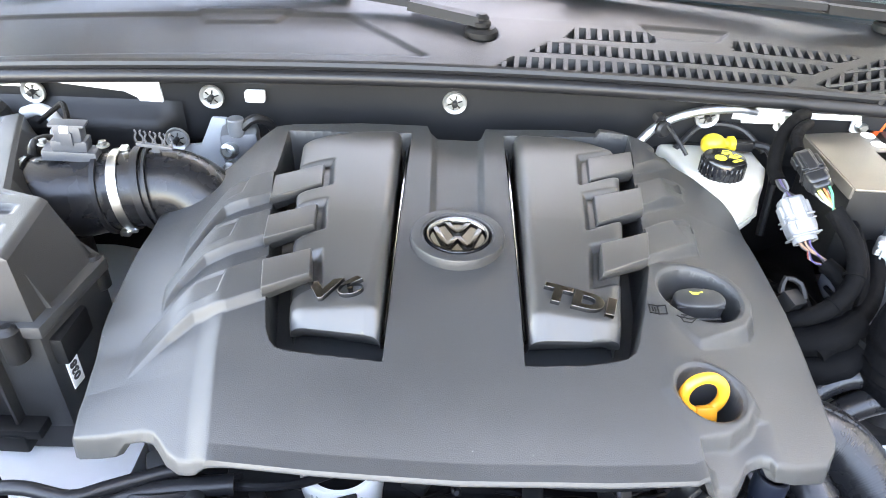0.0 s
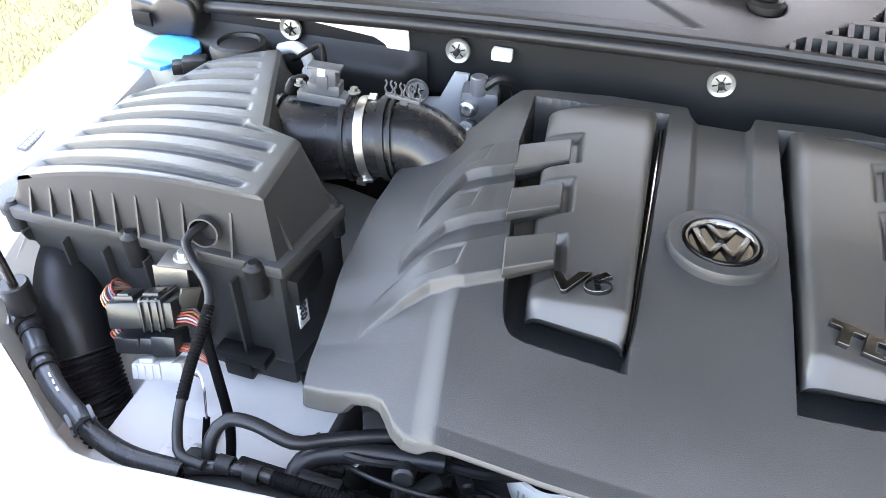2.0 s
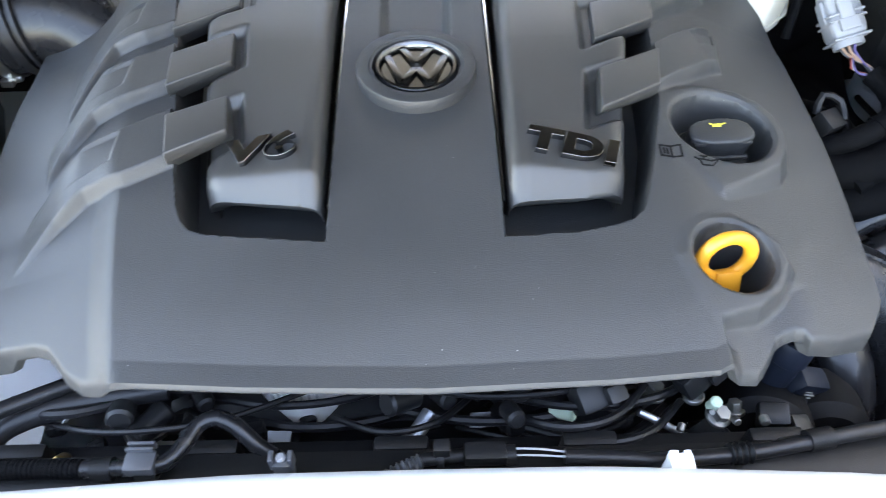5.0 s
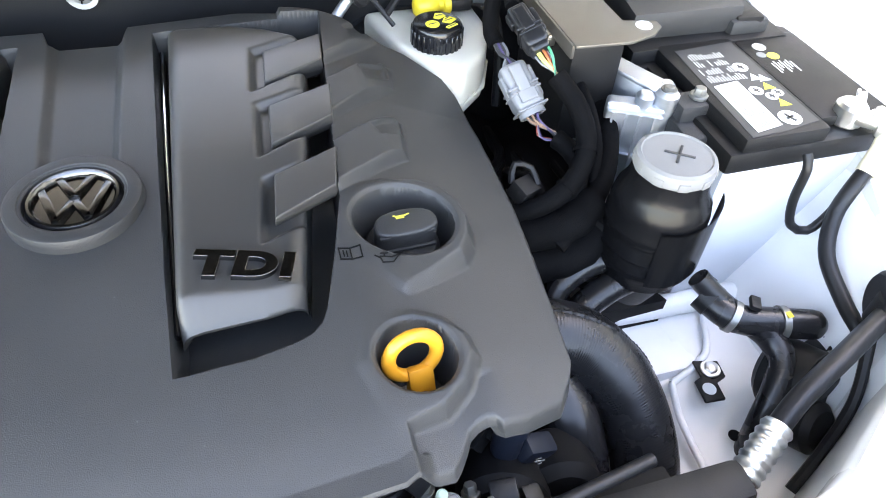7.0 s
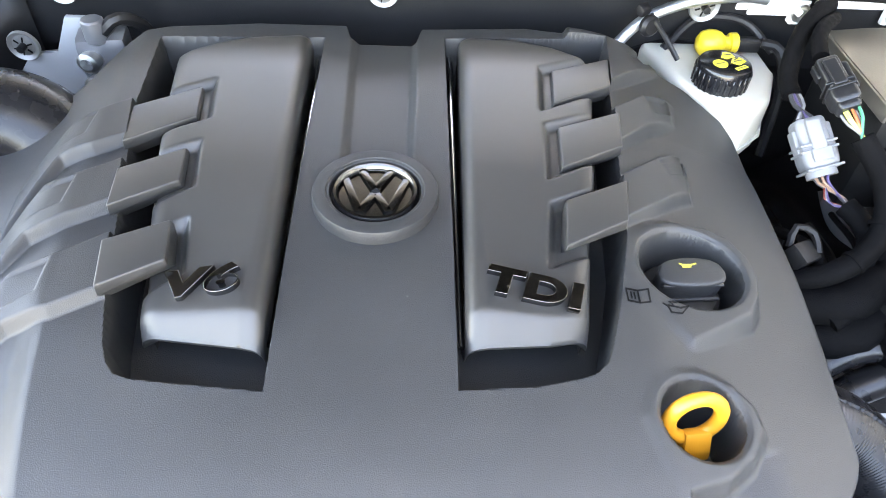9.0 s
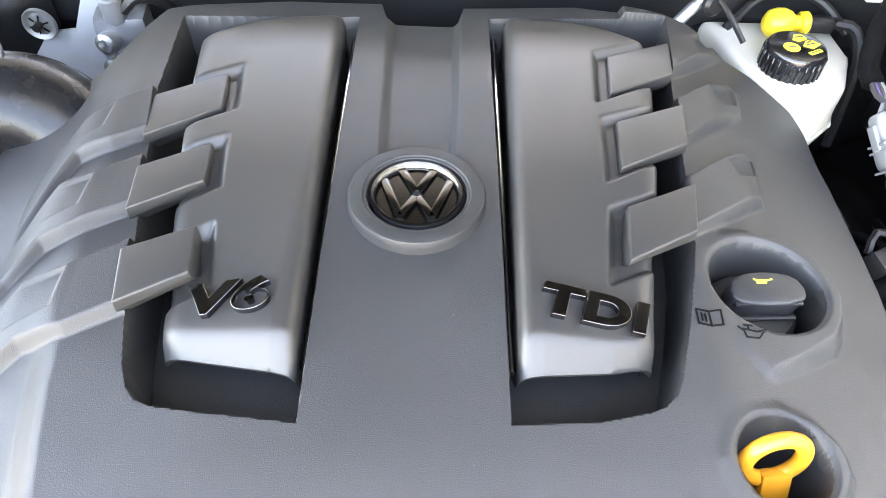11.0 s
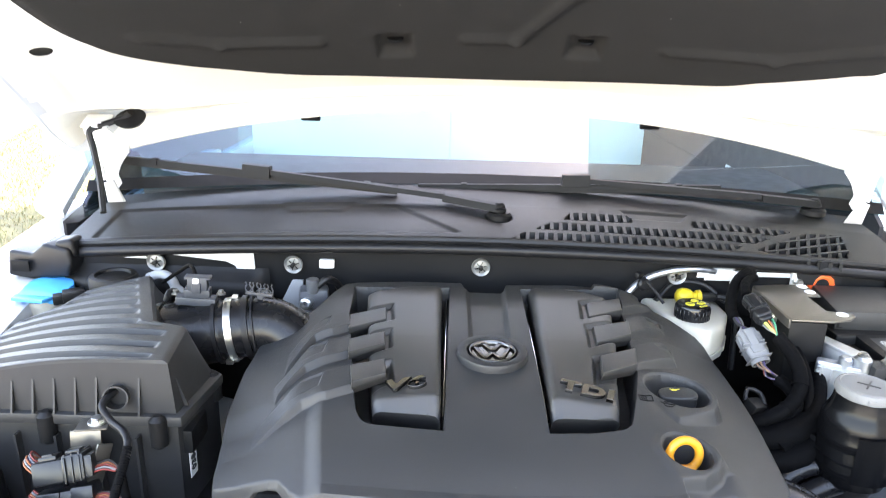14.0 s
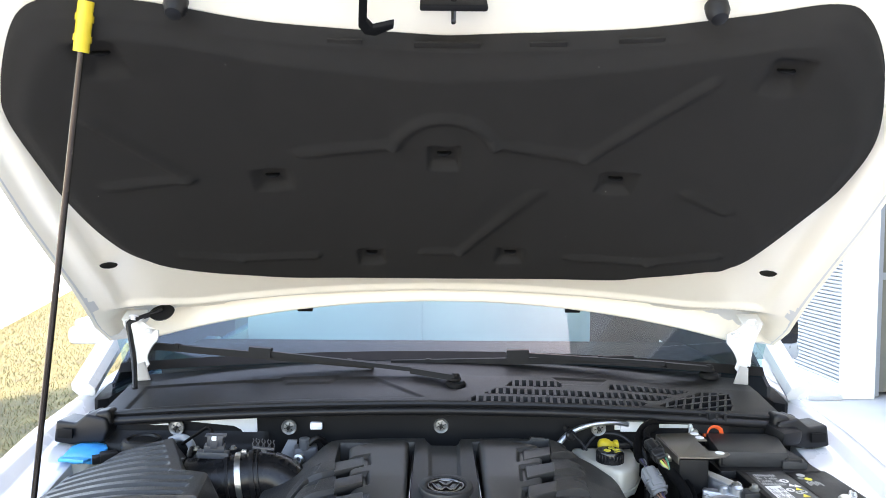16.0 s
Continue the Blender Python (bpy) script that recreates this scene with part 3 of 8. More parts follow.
def windscreen():
    w = thing("windscreen", (0, 1.3, 1.17), "tinted windscreen reflecting the sky", "windscreen")

    def place(u, v):
        x = (2 * u - 1) * lerp_table(v, [(0, 0.70), (0.05, 0.71), (0.14, 0.755), (1, 0.71)])
        s = 0.95 * v
        return (x, 1.03 - 0.055 * (x / 0.70) ** 2 + s * 0.865, 1.166 + s * 0.515 - 0.02 * (x / 0.7) ** 2)
    g = part("pane", sheet(40, 24, place), M_SCREEN, w, "curved laminated glass")
    g.visible_shadow = False
    part("black_border", sheet(40, 2, lambda u, v: tuple(Vector(place(u, 0.032 * v)) + Vector((0, -0.002, 0.003)))), M_DEEP, w)
    cab = CAR
    part("dashboard", box(-0.68, 0.68, 1.14, 1.42, 1.0, 1.148, 0.02), M_DASH, cab)
    # seats and rear trim added, coloured pale to lighten the upper glass
    for x, x0, x1, y0 in ((-0.36, -0.715, -0.068, 2.050), (0.24, -0.100, 0.560, 2.056)):
        part("seat", merge(box(x0, x1, y0, 2.22, 0.75, 1.42, 0.003, 2), box(x - 0.26, x + 0.26, 1.75, 2.1, 0.72, 0.92, 0.05, 3), box(x - 0.14, x + 0.14, 2.10, 2.20, 1.40, 1.56, 0.04, 3)), M_SEAT, cab, "seat, coloured pale to lighten the view through the glass")
    part("rear_trim", box(-0.73, 0.70, 2.7, 2.75, 0.7, 1.62, 0.01), M_SEAT, cab)
    part("roof", merge(sheet(16, 12, lambda u, v: (-0.73 + 1.46 * u, 1.78 + 1.5 * v, 1.655 + 0.07 * math.sin(math.pi * u) * (0.6 + 0.4 * math.sin(math.pi * v))), 0.03)), M_PAINT, cab)
    part("floor", box(-0.8, 0.8, 1.1, 3.4, 0.55, 0.6, 0), M_DASH, cab)
    for side in (-1, 1):
        part("pillar", tube([(side * 0.80, 1.02, 1.10), (side * 0.765, 1.42, 1.39), (side * 0.735, 1.83, 1.645)], 0.028, 8), M_PAINT, cab)
        part("door", box(side * 0.86 - 0.05, side * 0.86 + 0.05, 1.75, 3.3, 0.5, 1.06, 0.03), M_PAINT, cab)
        # right window is opaque, to keep the sun off the seats
        sw = part("side_window", prism([(1.04, 1.06), (1.04, 1.11), (1.80, 1.63), (3.26, 1.63), (3.28, 1.06)], -0.004, 0.004, 0, m=Matrix(((0, 0, 1, side * 0.742), (1, 0, 0, 0), (0, 1, 0, 0), (0, 0, 0, 1)))), M_SCREEN if side < 0 else M_DASH, cab)
        sw.visible_shadow = side > 0
        # linings added: pale on the left to lighten the glass, dark elsewhere
        part("door_lining", box(side * 0.742 - 0.006, side * 0.742 + 0.006, 1.30, 3.28, 0.58, 1.06, 0.002), M_SEAT if side < 0 else M_DASH, cab)
        part("scuttle_corner", prism([(side * 0.640, 0.87), (side * 0.712, 0.885), (side * 0.735, 1.05), (side * 0.80, 1.34), (side * 0.70, 1.34)], 0.98, 1.065, 0.004), M_PAINT, cab)
        # near-black block stands in for the shaded gap between wing and scuttle
        part("wing_gap_shade", prism([(side * 0.735, 1.000), (side * 0.752, 0.985), (side * 0.766, 1.000), (side * 0.800, 1.14), (side * 0.815, 1.50), (side * 0.760, 1.50), (side * 0.738, 1.10)], 1.0, 1.086, 0.003), M_DEEP, cab, "near-black block for the dark gap beside the wing")
        part("hinge_mount", prism([(0.620, 1.185), (0.640, 1.178), (0.662, 1.135), (0.690, 1.075), (0.672, 1.060), (0.640, 1.100)], -0.002, 0.002, 0.001, m=Matrix(((side, 0, 0.25 * side, 0), (0.0, -1.1, -1, 2.22), (0, 1, 0, 0), (0, 0, 0, 1)))), M_PAINT, cab)
    part("rear_lining", box(-0.74, 0.74, 3.27, 3.29, 0.58, 1.64, 0.002), M_DASH, cab)
    part("cab_rear_wall", box(-0.8, 0.8, 3.3, 3.36, 0.5, 1.7, 0.02), M_PAINT, cab)


def screen_material():
    """Thin tinted glass: see-through, with the gloss of a coated pane."""
    m = bpy.data.materials.new("screen_glass")
    m.use_nodes = True
    nt = m.node_tree
    nt.nodes.remove(nt.nodes["Principled BSDF"])
    clear = nt.nodes.new("ShaderNodeBsdfTransparent")
    clear.inputs["Color"].default_value = (0.56, 0.80, 0.80, 1)
    gloss = nt.nodes.new("ShaderNodeBsdfGlossy")
    gloss.inputs["Color"].default_value = (0.82, 0.86, 0.96, 1)
    gloss.inputs["Roughness"].default_value = 0.01
    fres = nt.nodes.new("ShaderNodeFresnel")
    fres.inputs["IOR"].default_value = 1.50
    mix = nt.nodes.new("ShaderNodeMixShader")
    nt.links.new(fres.outputs[0], mix.inputs[0])
    nt.links.new(clear.outputs[0], mix.inputs[1])
    nt.links.new(gloss.outputs[0], mix.inputs[2])
    nt.links.new(mix.outputs[0], nt.nodes["Material Output"].inputs["Surface"])
    return m


M_SCREEN = screen_material()
# pale so that the cabin looks lit through the windscreen
M_SEAT = material("lightened_cabin_trim", (0.66, 0.70, 0.68), 0.5, vary=0.08, scale=6)



def hood_z(x, y):
    return 1.434 + (0.774 - y) * 0.60 - 0.13 * x * x


HOOD_SIDE = [(-0.05, 0.50), (0.10, 0.585), (0.25, 0.635), (0.45, 0.672), (0.70, 0.705), (0.90, 0.735), (1.03, 0.735)]
PAD = [(-0.217, 0.312), (-0.044, 0.332), (0.037, 0.332), (0.206, 0.317), (0.338, 0.287), (0.424, 0.262), (0.468, 0.272), (0.523, 0.327), (0.572, 0.415), (0.584, 0.50), (0.576, 0.573),
       (0.540, 0.730), (0.495, 0.766), (0.40, 0.810), (0.308, 0.838), (0.015, 0.866), (-0.256, 0.846), (-0.40, 0.812), (-0.503, 0.768), (-0.555, 0.722), (-0.579, 0.65), (-0.587, 0.559), (-0.584, 0.49),
       (-0.574, 0.395), (-0.55, 0.345), (-0.489, 0.276), (-0.43, 0.262), (-0.35, 0.276)]


HINGE = [(0.642, 1.261), (0.678, 1.270), (0.680, 1.258), (0.669, 1.236), (0.661, 1.202), (0.658, 1.174), (0.649, 1.160), (0.637, 1.159), (0.630, 1.169), (0.635, 1.184), (0.626, 1.206), (0.611, 1.225), (0.610, 1.242), (0.627, 1.248)]


def hood():
    h = thing("hood", (0, 1.0, 1.29), "raised white hood with a dark sound-absorbing pad inside", "hood")

    def rear(x):
        return 0.986 + 0.075 * (x / 0.70) ** 2 - 6.5 * max(0.0, abs(x) - 0.64) ** 2

    def under(u, v, lift=0.0):
        y = 0.02 + v * (rear(0) - 0.02)
        w = lerp_table(y, HOOD_SIDE)
        x = -w + 2 * w * u
        y = 0.02 + v * (rear(x) - 0.02) + 0.16 * (1 - v) * (x / 0.6) ** 2
        z = hood_z(x, y)
        e = min(u, 1 - u) * 2 * w
        z -= 0.012 * sm(0.022, 0.0, e)                      # folded side flange
        band = y - 0.936 + 0.030 * sm(0.50, 0.66, abs(x))
        hem = rear(x) - y
        z += 0.012 * sm(0.05, 0.075, e) * sm(0.008, -0.004, band)  # pressed frame
        z += 0.50 * max(0.0, band) * sm(0.004, 0.009, hem) * sm(0.015, 0.05, e)   # band turned to the rear, then a hem
        z += 0.0025 * sm(0.0025, 0.0, abs(hem - 0.0135))
        for ax, ay, bx, by in ((-0.587, 0.986, -0.469, 0.962), (0.455, 0.966, 0.580, 0.982)):   # pressed slots
            t = max(0.0, min(1.0, ((x - ax) * (bx - ax) + (y - ay) * (by - ay)) / ((bx - ax) ** 2 + (by - ay) ** 2)))
            z -= 0.0045 * sm(0.011, 0.004, math.hypot(x - ax - t * (bx - ax), y - ay - t * (by - ay)))
        return (x, y, z + lift)
    bm = sheet(150, 170, lambda u, v: under(u, v if v < 0.5 else 1 - 2 * (1 - v) ** 2))
    bmesh.ops.reverse_faces(bm, faces=bm.faces[:])
    part("inner_panel", bm, M_WARMLIT, h, sharp=60)
    bm = sheet(40, 40, lambda u, v: tuple(Vector(under(0.004 + 0.992 * u, 0.004 + 0.992 * v)) + Vector((0, 0.02 * math.sin(math.pi * u) ** 0.4, 0.034 * (math.sin(math.pi * u) * math.sin(math.pi * min(1.0, 0.02 + v))) ** 0.35))))
    part("outer_skin", bm, M_PAINT, h, sharp=60)
    # pad: a grid laid across its outline
    bm = bmesh.new()
    cx, cy = 0.0, 0.57
    loop = [(x, y, 0) for x, y in PAD]
    ring_pts = [(p.x, p.y) for p in spline(loop[-2:] + loop + loop[:2], 0.006)]
    a0 = min(range(20, 60), key=lambda k: math.hypot(ring_pts[k][0] - PAD[0][0], ring_pts[k][1] - PAD[0][1]))
    ring_pts = ring_pts[a0:]
    a1 = min(range(len(ring_pts) // 2, len(ring_pts)), key=lambda k: math.hypot(ring_pts[k][0] - ring_pts[0][0], ring_pts[k][1] - ring_pts[0][1]))
    ring_pts = ring_pts[:a1]
    RIBS = [((-0.209, 0.482), (-0.079, 0.468)), ((0.064, 0.466), (0.197, 0.488)), ((0.197, 0.488), (0.320, 0.340)), ((-0.040, 0.742), (0.026, 0.741)), ((0.026, 0.741), (0.138, 0.571)),
            ((0.228, 0.748), (0.368, 0.742)), ((0.368, 0.742), (0.472, 0.699)), ((-0.461, 0.710), (-0.367, 0.738)), ((-0.367, 0.738), (-0.236, 0.745)), ((-0.501, 0.519), (-0.384, 0.517)), ((-0.384, 0.517), (-0.469, 0.392)), ((0.369, 0.547), (0.438, 0.578))]
    DIPS = [(-0.007, 0.500), (-0.265, 0.537), (0.254, 0.539), (-0.136, 0.758), (0.118, 0.754), (-0.411, 0.307), (0.402, 0.323)]

    def pad_z(x, y, d):
        z = hood_z(x, y) - 0.010 - 0.016 * sm(0.0, 0.03, d)
        for (ax, ay), (bx, by) in RIBS:
            dx, dy = bx - ax, by - ay
            t = max(0.0, min(1.0, ((x - ax) * dx + (y - ay) * dy) / (dx * dx + dy * dy)))
            q = math.hypot(x - ax - t * dx, y - ay - t * dy)
            z -= 0.0055 * sm(0.013, 0.001, q)
        q = abs(math.hypot(x + 0.007, (y - 0.500) * 0.95) - 0.075)
        if y < 0.475:
            z -= 0.0055 * sm(0.013, 0.001, q)
        for dx, dy in DIPS:
            z += 0.012 * sm(0.026, 0.018, max(abs(x - dx), abs(y - dy)))
        return z
    rings = []
    N = 64
    for k in range(N + 1):
        f = 1 - k / N
        row = []
        for px, py in ring_pts:
            x, y = cx + (px - cx) * f, cy + (py - cy) * f
            d = (1 - f) * math.hypot(px - cx, py - cy)
            row.append(bm.verts.new((x, y, pad_z(x, y, d))))
            if k == N:
                break
        rings.append(row)
    m = len(ring_pts)
    for a, b in zip(rings, rings[1:]):
        for k in range(m):
            if len(b) == 1:
                bm.faces.new((a[k], b[0], a[(k + 1) % m]))
            else:
                bm.faces.new((a[k], b[k], b[(k + 1) % m], a[(k + 1) % m]))
    top = [bm.verts.new(v.co + Vector((0, 0, 0.02))) for v in rings[0]]
    for k in range(m):
        bm.faces.new((rings[0][k], rings[0][(k + 1) % m], top[(k + 1) % m], top[k]))
    bmesh.ops.recalc_face_normals(bm, faces=bm.faces[:])
    pad = part("sound_pad", bm, M_FELT, h, "moulded dark grey felt pad with pressed ribs", sharp=70)
    for dx, dy in DIPS:
        z = hood_z(dx, dy) - 0.014
        part("clip", merge(cyl((dx, dy, z), 0.011, 0.004, (180 + 31, 0, 0)), cbox((dx, dy - 0.002, z - 0.004), (0.018, 0.004, 0.003), (31, 0, 0), 0.001)), M_DEEP, pad)
    for x, y in ((-0.612, 0.748), (0.598, 0.762)):
        part("drain_hole", lathe([(0, 0), (0.017, 0), (0.019, 0.002), (0, 0.004)], pose(x, y, hood_z(x, y) - 0.006 + 0.0, 31, 0, 0) @ Matrix.Diagonal((0.85, 0.5, 1, 1)), 24), M_DEEP, h, "dark oval opening")
    # dark push-in tabs round the pad's edge
    for x, y in ((-0.205, 0.856), (-0.140, 0.861), (0.145, 0.861), (0.085, 0.865), (-0.36, 0.828), (0.36, 0.830), (0.462, 0.788), (-0.455, 0.792)):
        part("edge_tab", cbox((x, y, hood_z(x, y) - 0.006), (0.012, 0.010, 0.006), (-31, 0, 0), 0.002), M_DEEP, pad)
    for xa, xb in ((-0.149, -0.108), (-0.046, 0.034), (0.093, 0.137), (0.198, 0.250)):
        x = (xa + xb) / 2
        y = 0.3285 - 0.33 * x * x
        part("edge_tab", cbox((x, y, hood_z(x, y) - 0.006), (xb - xa, 0.008, 0.003), (-31, 0, -40 * x), 0.001), M_FELT, pad)
    # catch and stops at the front
    z = hood_z(0, 0.275)
    part("striker_plate", cbox((0.0, 0.272, z - 0.006), (0.075, 0.045, 0.008), (31, 0, 0), 0.003), M_DEEP, h)
    part("striker", tube([(0.0, 0.262, z - 0.004), (0.0, 0.276, z - 0.026), (0.0, 0.288, z - 0.004)], 0.003, 8), M_CHROME, h)
    part("safety_hook", prism([(-0.100, 0.222), (-0.091, 0.222), (-0.096, 0.262), (-0.090, 0.270), (-0.066, 0.264), (-0.067, 0.270), (-0.088, 0.280), (-0.100, 0.278), (-0.106, 0.268)], -0.003, 0.003, 0.001, m=Matrix(((1, 0, 0, 0), (0, 1, 0, 0), (0, -0.6, 1, 1.434 + 0.774 * 0.6 - 0.036), (0, 0, 0, 1)))), M_DEEP, h, "black steel hook")
    for x in (-0.306, 0.292):
        part("rubber_stop", lathe([(0, 0), (0.013, 0), (0.013, 0.012), (0.009, 0.022), (0, 0.024)], pose(x, 0.265, hood_z(x, 0.265) - 0.002, 180 - 31, 0, 0), 16), M_RUBBER, h)
    # hinges with bolts
    for side in (-1, 1):
        upright = Matrix(((side, 0, 0, 0), (0, 0, -1, 0.965), (0, 1, 0, 0), (0, 0, 0, 1)))
        hg = part("hinge", prism(HINGE, -0.002, 0.002, 0.001, m=upright), M_PAINT, h, "white painted hinge arm")
        part("flange", merge(tube([(side * (x + 0.001), 0.962, z) for x, z in HINGE[1:6]], 0.0032, 8), tube([(side * x, 0.962, z) for x, z in HINGE[8:12]], 0.0022, 8)), M_PAINT, hg)
        part("tab", cbox((side * 0.655, 0.955, 1.276), (0.046, 0.034, 0.004), (31, 0, 0), 0.002), M_PAINT, hg)
        for bx, by, bz in ((0.652, 0.943, 1.276), (0.627, 0.960, 1.247)):
            part("bolt", merge(cyl((side * bx, by, bz), 0.0105, 0.003, (150, 0, 0), 0.001, 20), cyl((side * bx, by - 0.002, bz - 0.003), 0.0065, 0.007, (150, 0, 0), 0.001, 6)), M_WHITE, hg)
    # washer hose at the left hinge
    part("washer_hose", merge(tube([(-0.62, 0.87, 1.14), (-0.635, 0.90, 1.19), (-0.655, 0.93, 1.235), (-0.66, 0.935, 1.262), (-0.64, 0.945, 1.272), (-0.61, 0.955, 1.283), (-0.598, 0.955, 1.292)], 0.0055, 8),
                              lathe([(0, 0), (0.026, 0.0), (0.022, 0.006), (0.010, 0.012), (0, 0.013)], pose(-0.598, 0.953, hood_z(-0.598, 0.953) + 0.003, 180 + 31, 0, 0), 20)), M_RUBBER, h, "black rubber hose and grommet")
    for x in (-0.305, 0.285):
        part("seal_lug", cbox((x, 1.007, hood_z(x, 1.0) - 0.001), (0.034, 0.012, 0.009), (-31, 0, 0), 0.003), M_DEEP, h)
    # prop rod
    r = thing("prop_rod", (-0.49, 0.36, 1.0), "black steel prop rod with a yellow grip holding the hood", "prop rod")
    p, q = Vector((-0.548, 0.370, 1.005)), Vector((-0.404, 0.262, 1.722))
    part("rod", tube([p, p.lerp(q, 0.5), q], 0.0037, 12), M_ROD, r)
    part("grip", merge(tube([p.lerp(q, 0.925), p.lerp(q, 1.0)], 0.0085, 12, smooth=False), tube([p.lerp(q, 0.94), p.lerp(q, 0.95)], 0.0098, 12, smooth=False), tube([p.lerp(q, 0.97), p.lerp(q, 0.98)], 0.0098, 12, smooth=False)), M_LEMON, r, "yellow plastic grip")
    part("foot", cyl((-0.548, 0.370, 0.99), 0.012, 0.03), M_RUBBER, r)


M_ROD = material("black_lacquered_steel", (0.055, 0.045, 0.038), 0.22, metal=0.8)


M_SILVER = material("silver_plastic", (0.34, 0.37, 0.39), 0.28, metal=0.3, vary=0.05)


def mirror(side):
    m = thing("door_mirror", (side * 1.0, 1.6, 1.07), "door mirror with a white shell" if side < 0 else "door mirror with dark glass housing and white shell", "mirror")
    x = side * (1.0 if side > 0 else 1.03)
    part("shell", prism([(-0.09, -0.07), (0.09, -0.06), (0.085, 0.05), (-0.07, 0.07)], -0.055, 0.0, 0.02, 3, m=pose(x, 1.62, 1.122 if side > 0 else 1.155, 0, 0, 0)), M_SILVER if side > 0 else M_PAINT, m)
    if side > 0:
        part("upper_housing", cbox((x, 1.62, 1.155), (0.172, 0.125, 0.085), (0, 0, 0), 0.022), M_GLOSS, m)
    else:
        part("upper_housing", cbox((x, 1.62, 1.160), (0.150, 0.11, 0.03), (0, 0, 0), 0.012, 3), M_PAINT, m)
    part("stalk", cbox((side * 0.91, 1.64, 1.095), (0.10, 0.06, 0.035), (0, 0, 0), 0.01), M_PAINT, m)


def wiper(parent_xyz, joint, elbow, tip, start):
    """A wiper: pivot, arm in two lengths, and a blade with its clip."""
    w = thing("windscreen_wiper", parent_xyz, "black windscreen wiper resting at the foot of the glass", "wiper", group="wipers")
    p, e, j = Vector(parent_xyz), Vector(elbow), Vector(joint)
    part("pivot", merge(cyl(p - Vector((0, 0, 0.012)), 0.021, 0.016, bev=0.004), cyl(p + Vector((0, 0, 0.002)), 0.012, 0.012, bev=0.004)), M_WIPE, w)
    part("nut_cap", cyl(p + Vector((0, 0, 0.010)), 0.0095, 0.010, bev=0.004), M_WIPE, w)

    def strip(a, b, w0, w1, h):
        d = (b - a).normalized()
        s = d.cross(Vector((0, 0, 1))).normalized()
        bm = bmesh.new()
        v = []
        for q, ww in ((a, w0), (b, w1)):
            v.append([bm.verts.new(q + s * ww * k + Vector((0, 0, z))) for k, z in ((-1, 0), (-0.7, h), (0.7, h), (1, 0))])
        for k in range(4):
            bm.faces.new((v[0][k], v[0][(k + 1) % 4], v[1][(k + 1) % 4], v[1][k]))
        bm.faces.new(v[0][::-1])
        bm.faces.new(v[1])
        bmesh.ops.recalc_face_normals(bm, faces=bm.faces[:])
        return bm
    part("arm_root", strip(p + Vector((0, 0, 0.006)), e, 0.012, 0.010, 0.011), M_WIPE, w)
    part("arm", strip(e + Vector((0, 0, 0.004)), j + Vector((0, 0, 0.008)), 0.0085, 0.0062, 0.008), M_WIPE, w)
    t, s = Vector(tip), Vector(start)
    part("blade", merge(strip(s, t, 0.0072, 0.0065, 0.008), strip(s - Vector((0, 0, 0.007)), t - Vector((0, 0, 0.007)), 0.003, 0.003, 0.007)), M_WIPE, w)
    d = (t - s).normalized()
    part("blade_clip", merge(strip(j - d * 0.018 + Vector((0, 0, 0.002)), j + d * 0.030 + Vector((0, 0, 0.002)), 0.012, 0.011, 0.020)), M_WIPE, w)
    for k in (-0.2, 0.18):
        part("blade_band", strip(s.lerp(t, 0.5) + d * k, s.lerp(t, 0.5) + d * (k + 0.01), 0.0085, 0.0085, 0.010), M_WIPE, w)


ground()
building()
for side in (-1, 1):
    fender(side)
    mirror(side)
shell()
cowl()
windscreen()
hood()
wiper((0.024, 0.896, 1.150), (-0.390, 0.980, 1.182), (-0.067, 0.932, 1.162), (-0.645, 1.000, 1.202), (-0.150, 0.972, 1.168))
wiper((0.586, 0.994, 1.150), (0.171, 1.008, 1.176), (0.481, 0.975, 1.168), (-0.116, 1.022, 1.162), (0.419, 1.000, 1.180))

# ---- engine cover ----
def np_sm(a, b, x):
    t = np.clip((x - a) / (b - a), 0, 1)
    return t * t * (3 - 2 * t)


def np_poly(X, Y, poly):
    """Signed distance to a closed outline, for whole arrays."""
    inside = np.zeros(X.shape, bool)
    best = np.full(X.shape, 1e9)
    n = len(poly)
    for i in range(n):
        ax, ay = poly[i]
        bx, by = poly[(i + 1) % n]
        if ay != by:
            inside ^= ((ay > Y) != (by > Y)) & (X < (bx - ax) * (Y - ay) / (by - ay) + ax)
        dx, dy = bx - ax, by - ay
        t = np.clip(((X - ax) * dx + (Y - ay) * dy) / (dx * dx + dy * dy + 1e-12), 0, 1)
        best = np.minimum(best, np.hypot(X - ax - t * dx, Y - ay - t * dy))
    return np.where(inside, best, -best)


def table(x, pairs):
    return np.interp(x, [p[0] for p in pairs], [p[1] for p in pairs])


FRONT = [(-0.300, 0.378), (-0.290, 0.366), (-0.277, 0.359), (-0.258, 0.356), (-0.238, 0.355), (-0.222, 0.354), (-0.212, 0.350), (-0.205, 0.343), (-0.198, 0.335), (-0.188, 0.3285), (-0.172, 0.3245), (-0.165, 0.3230), (-0.094, 0.3190), (0.007, 0.3165),
         (0.107, 0.319), (0.165, 0.3225), (0.172, 0.3260), (0.180, 0.3275), (0.196, 0.3295), (0.2005, 0.334), (0.2062, 0.3416), (0.2105, 0.3487), (0.2165, 0.3525), (0.2235, 0.3545), (0.229, 0.3535), (0.2325, 0.3490), (0.2505, 0.3515), (0.278, 0.3605), (0.291, 0.377), (0.300, 0.395)]
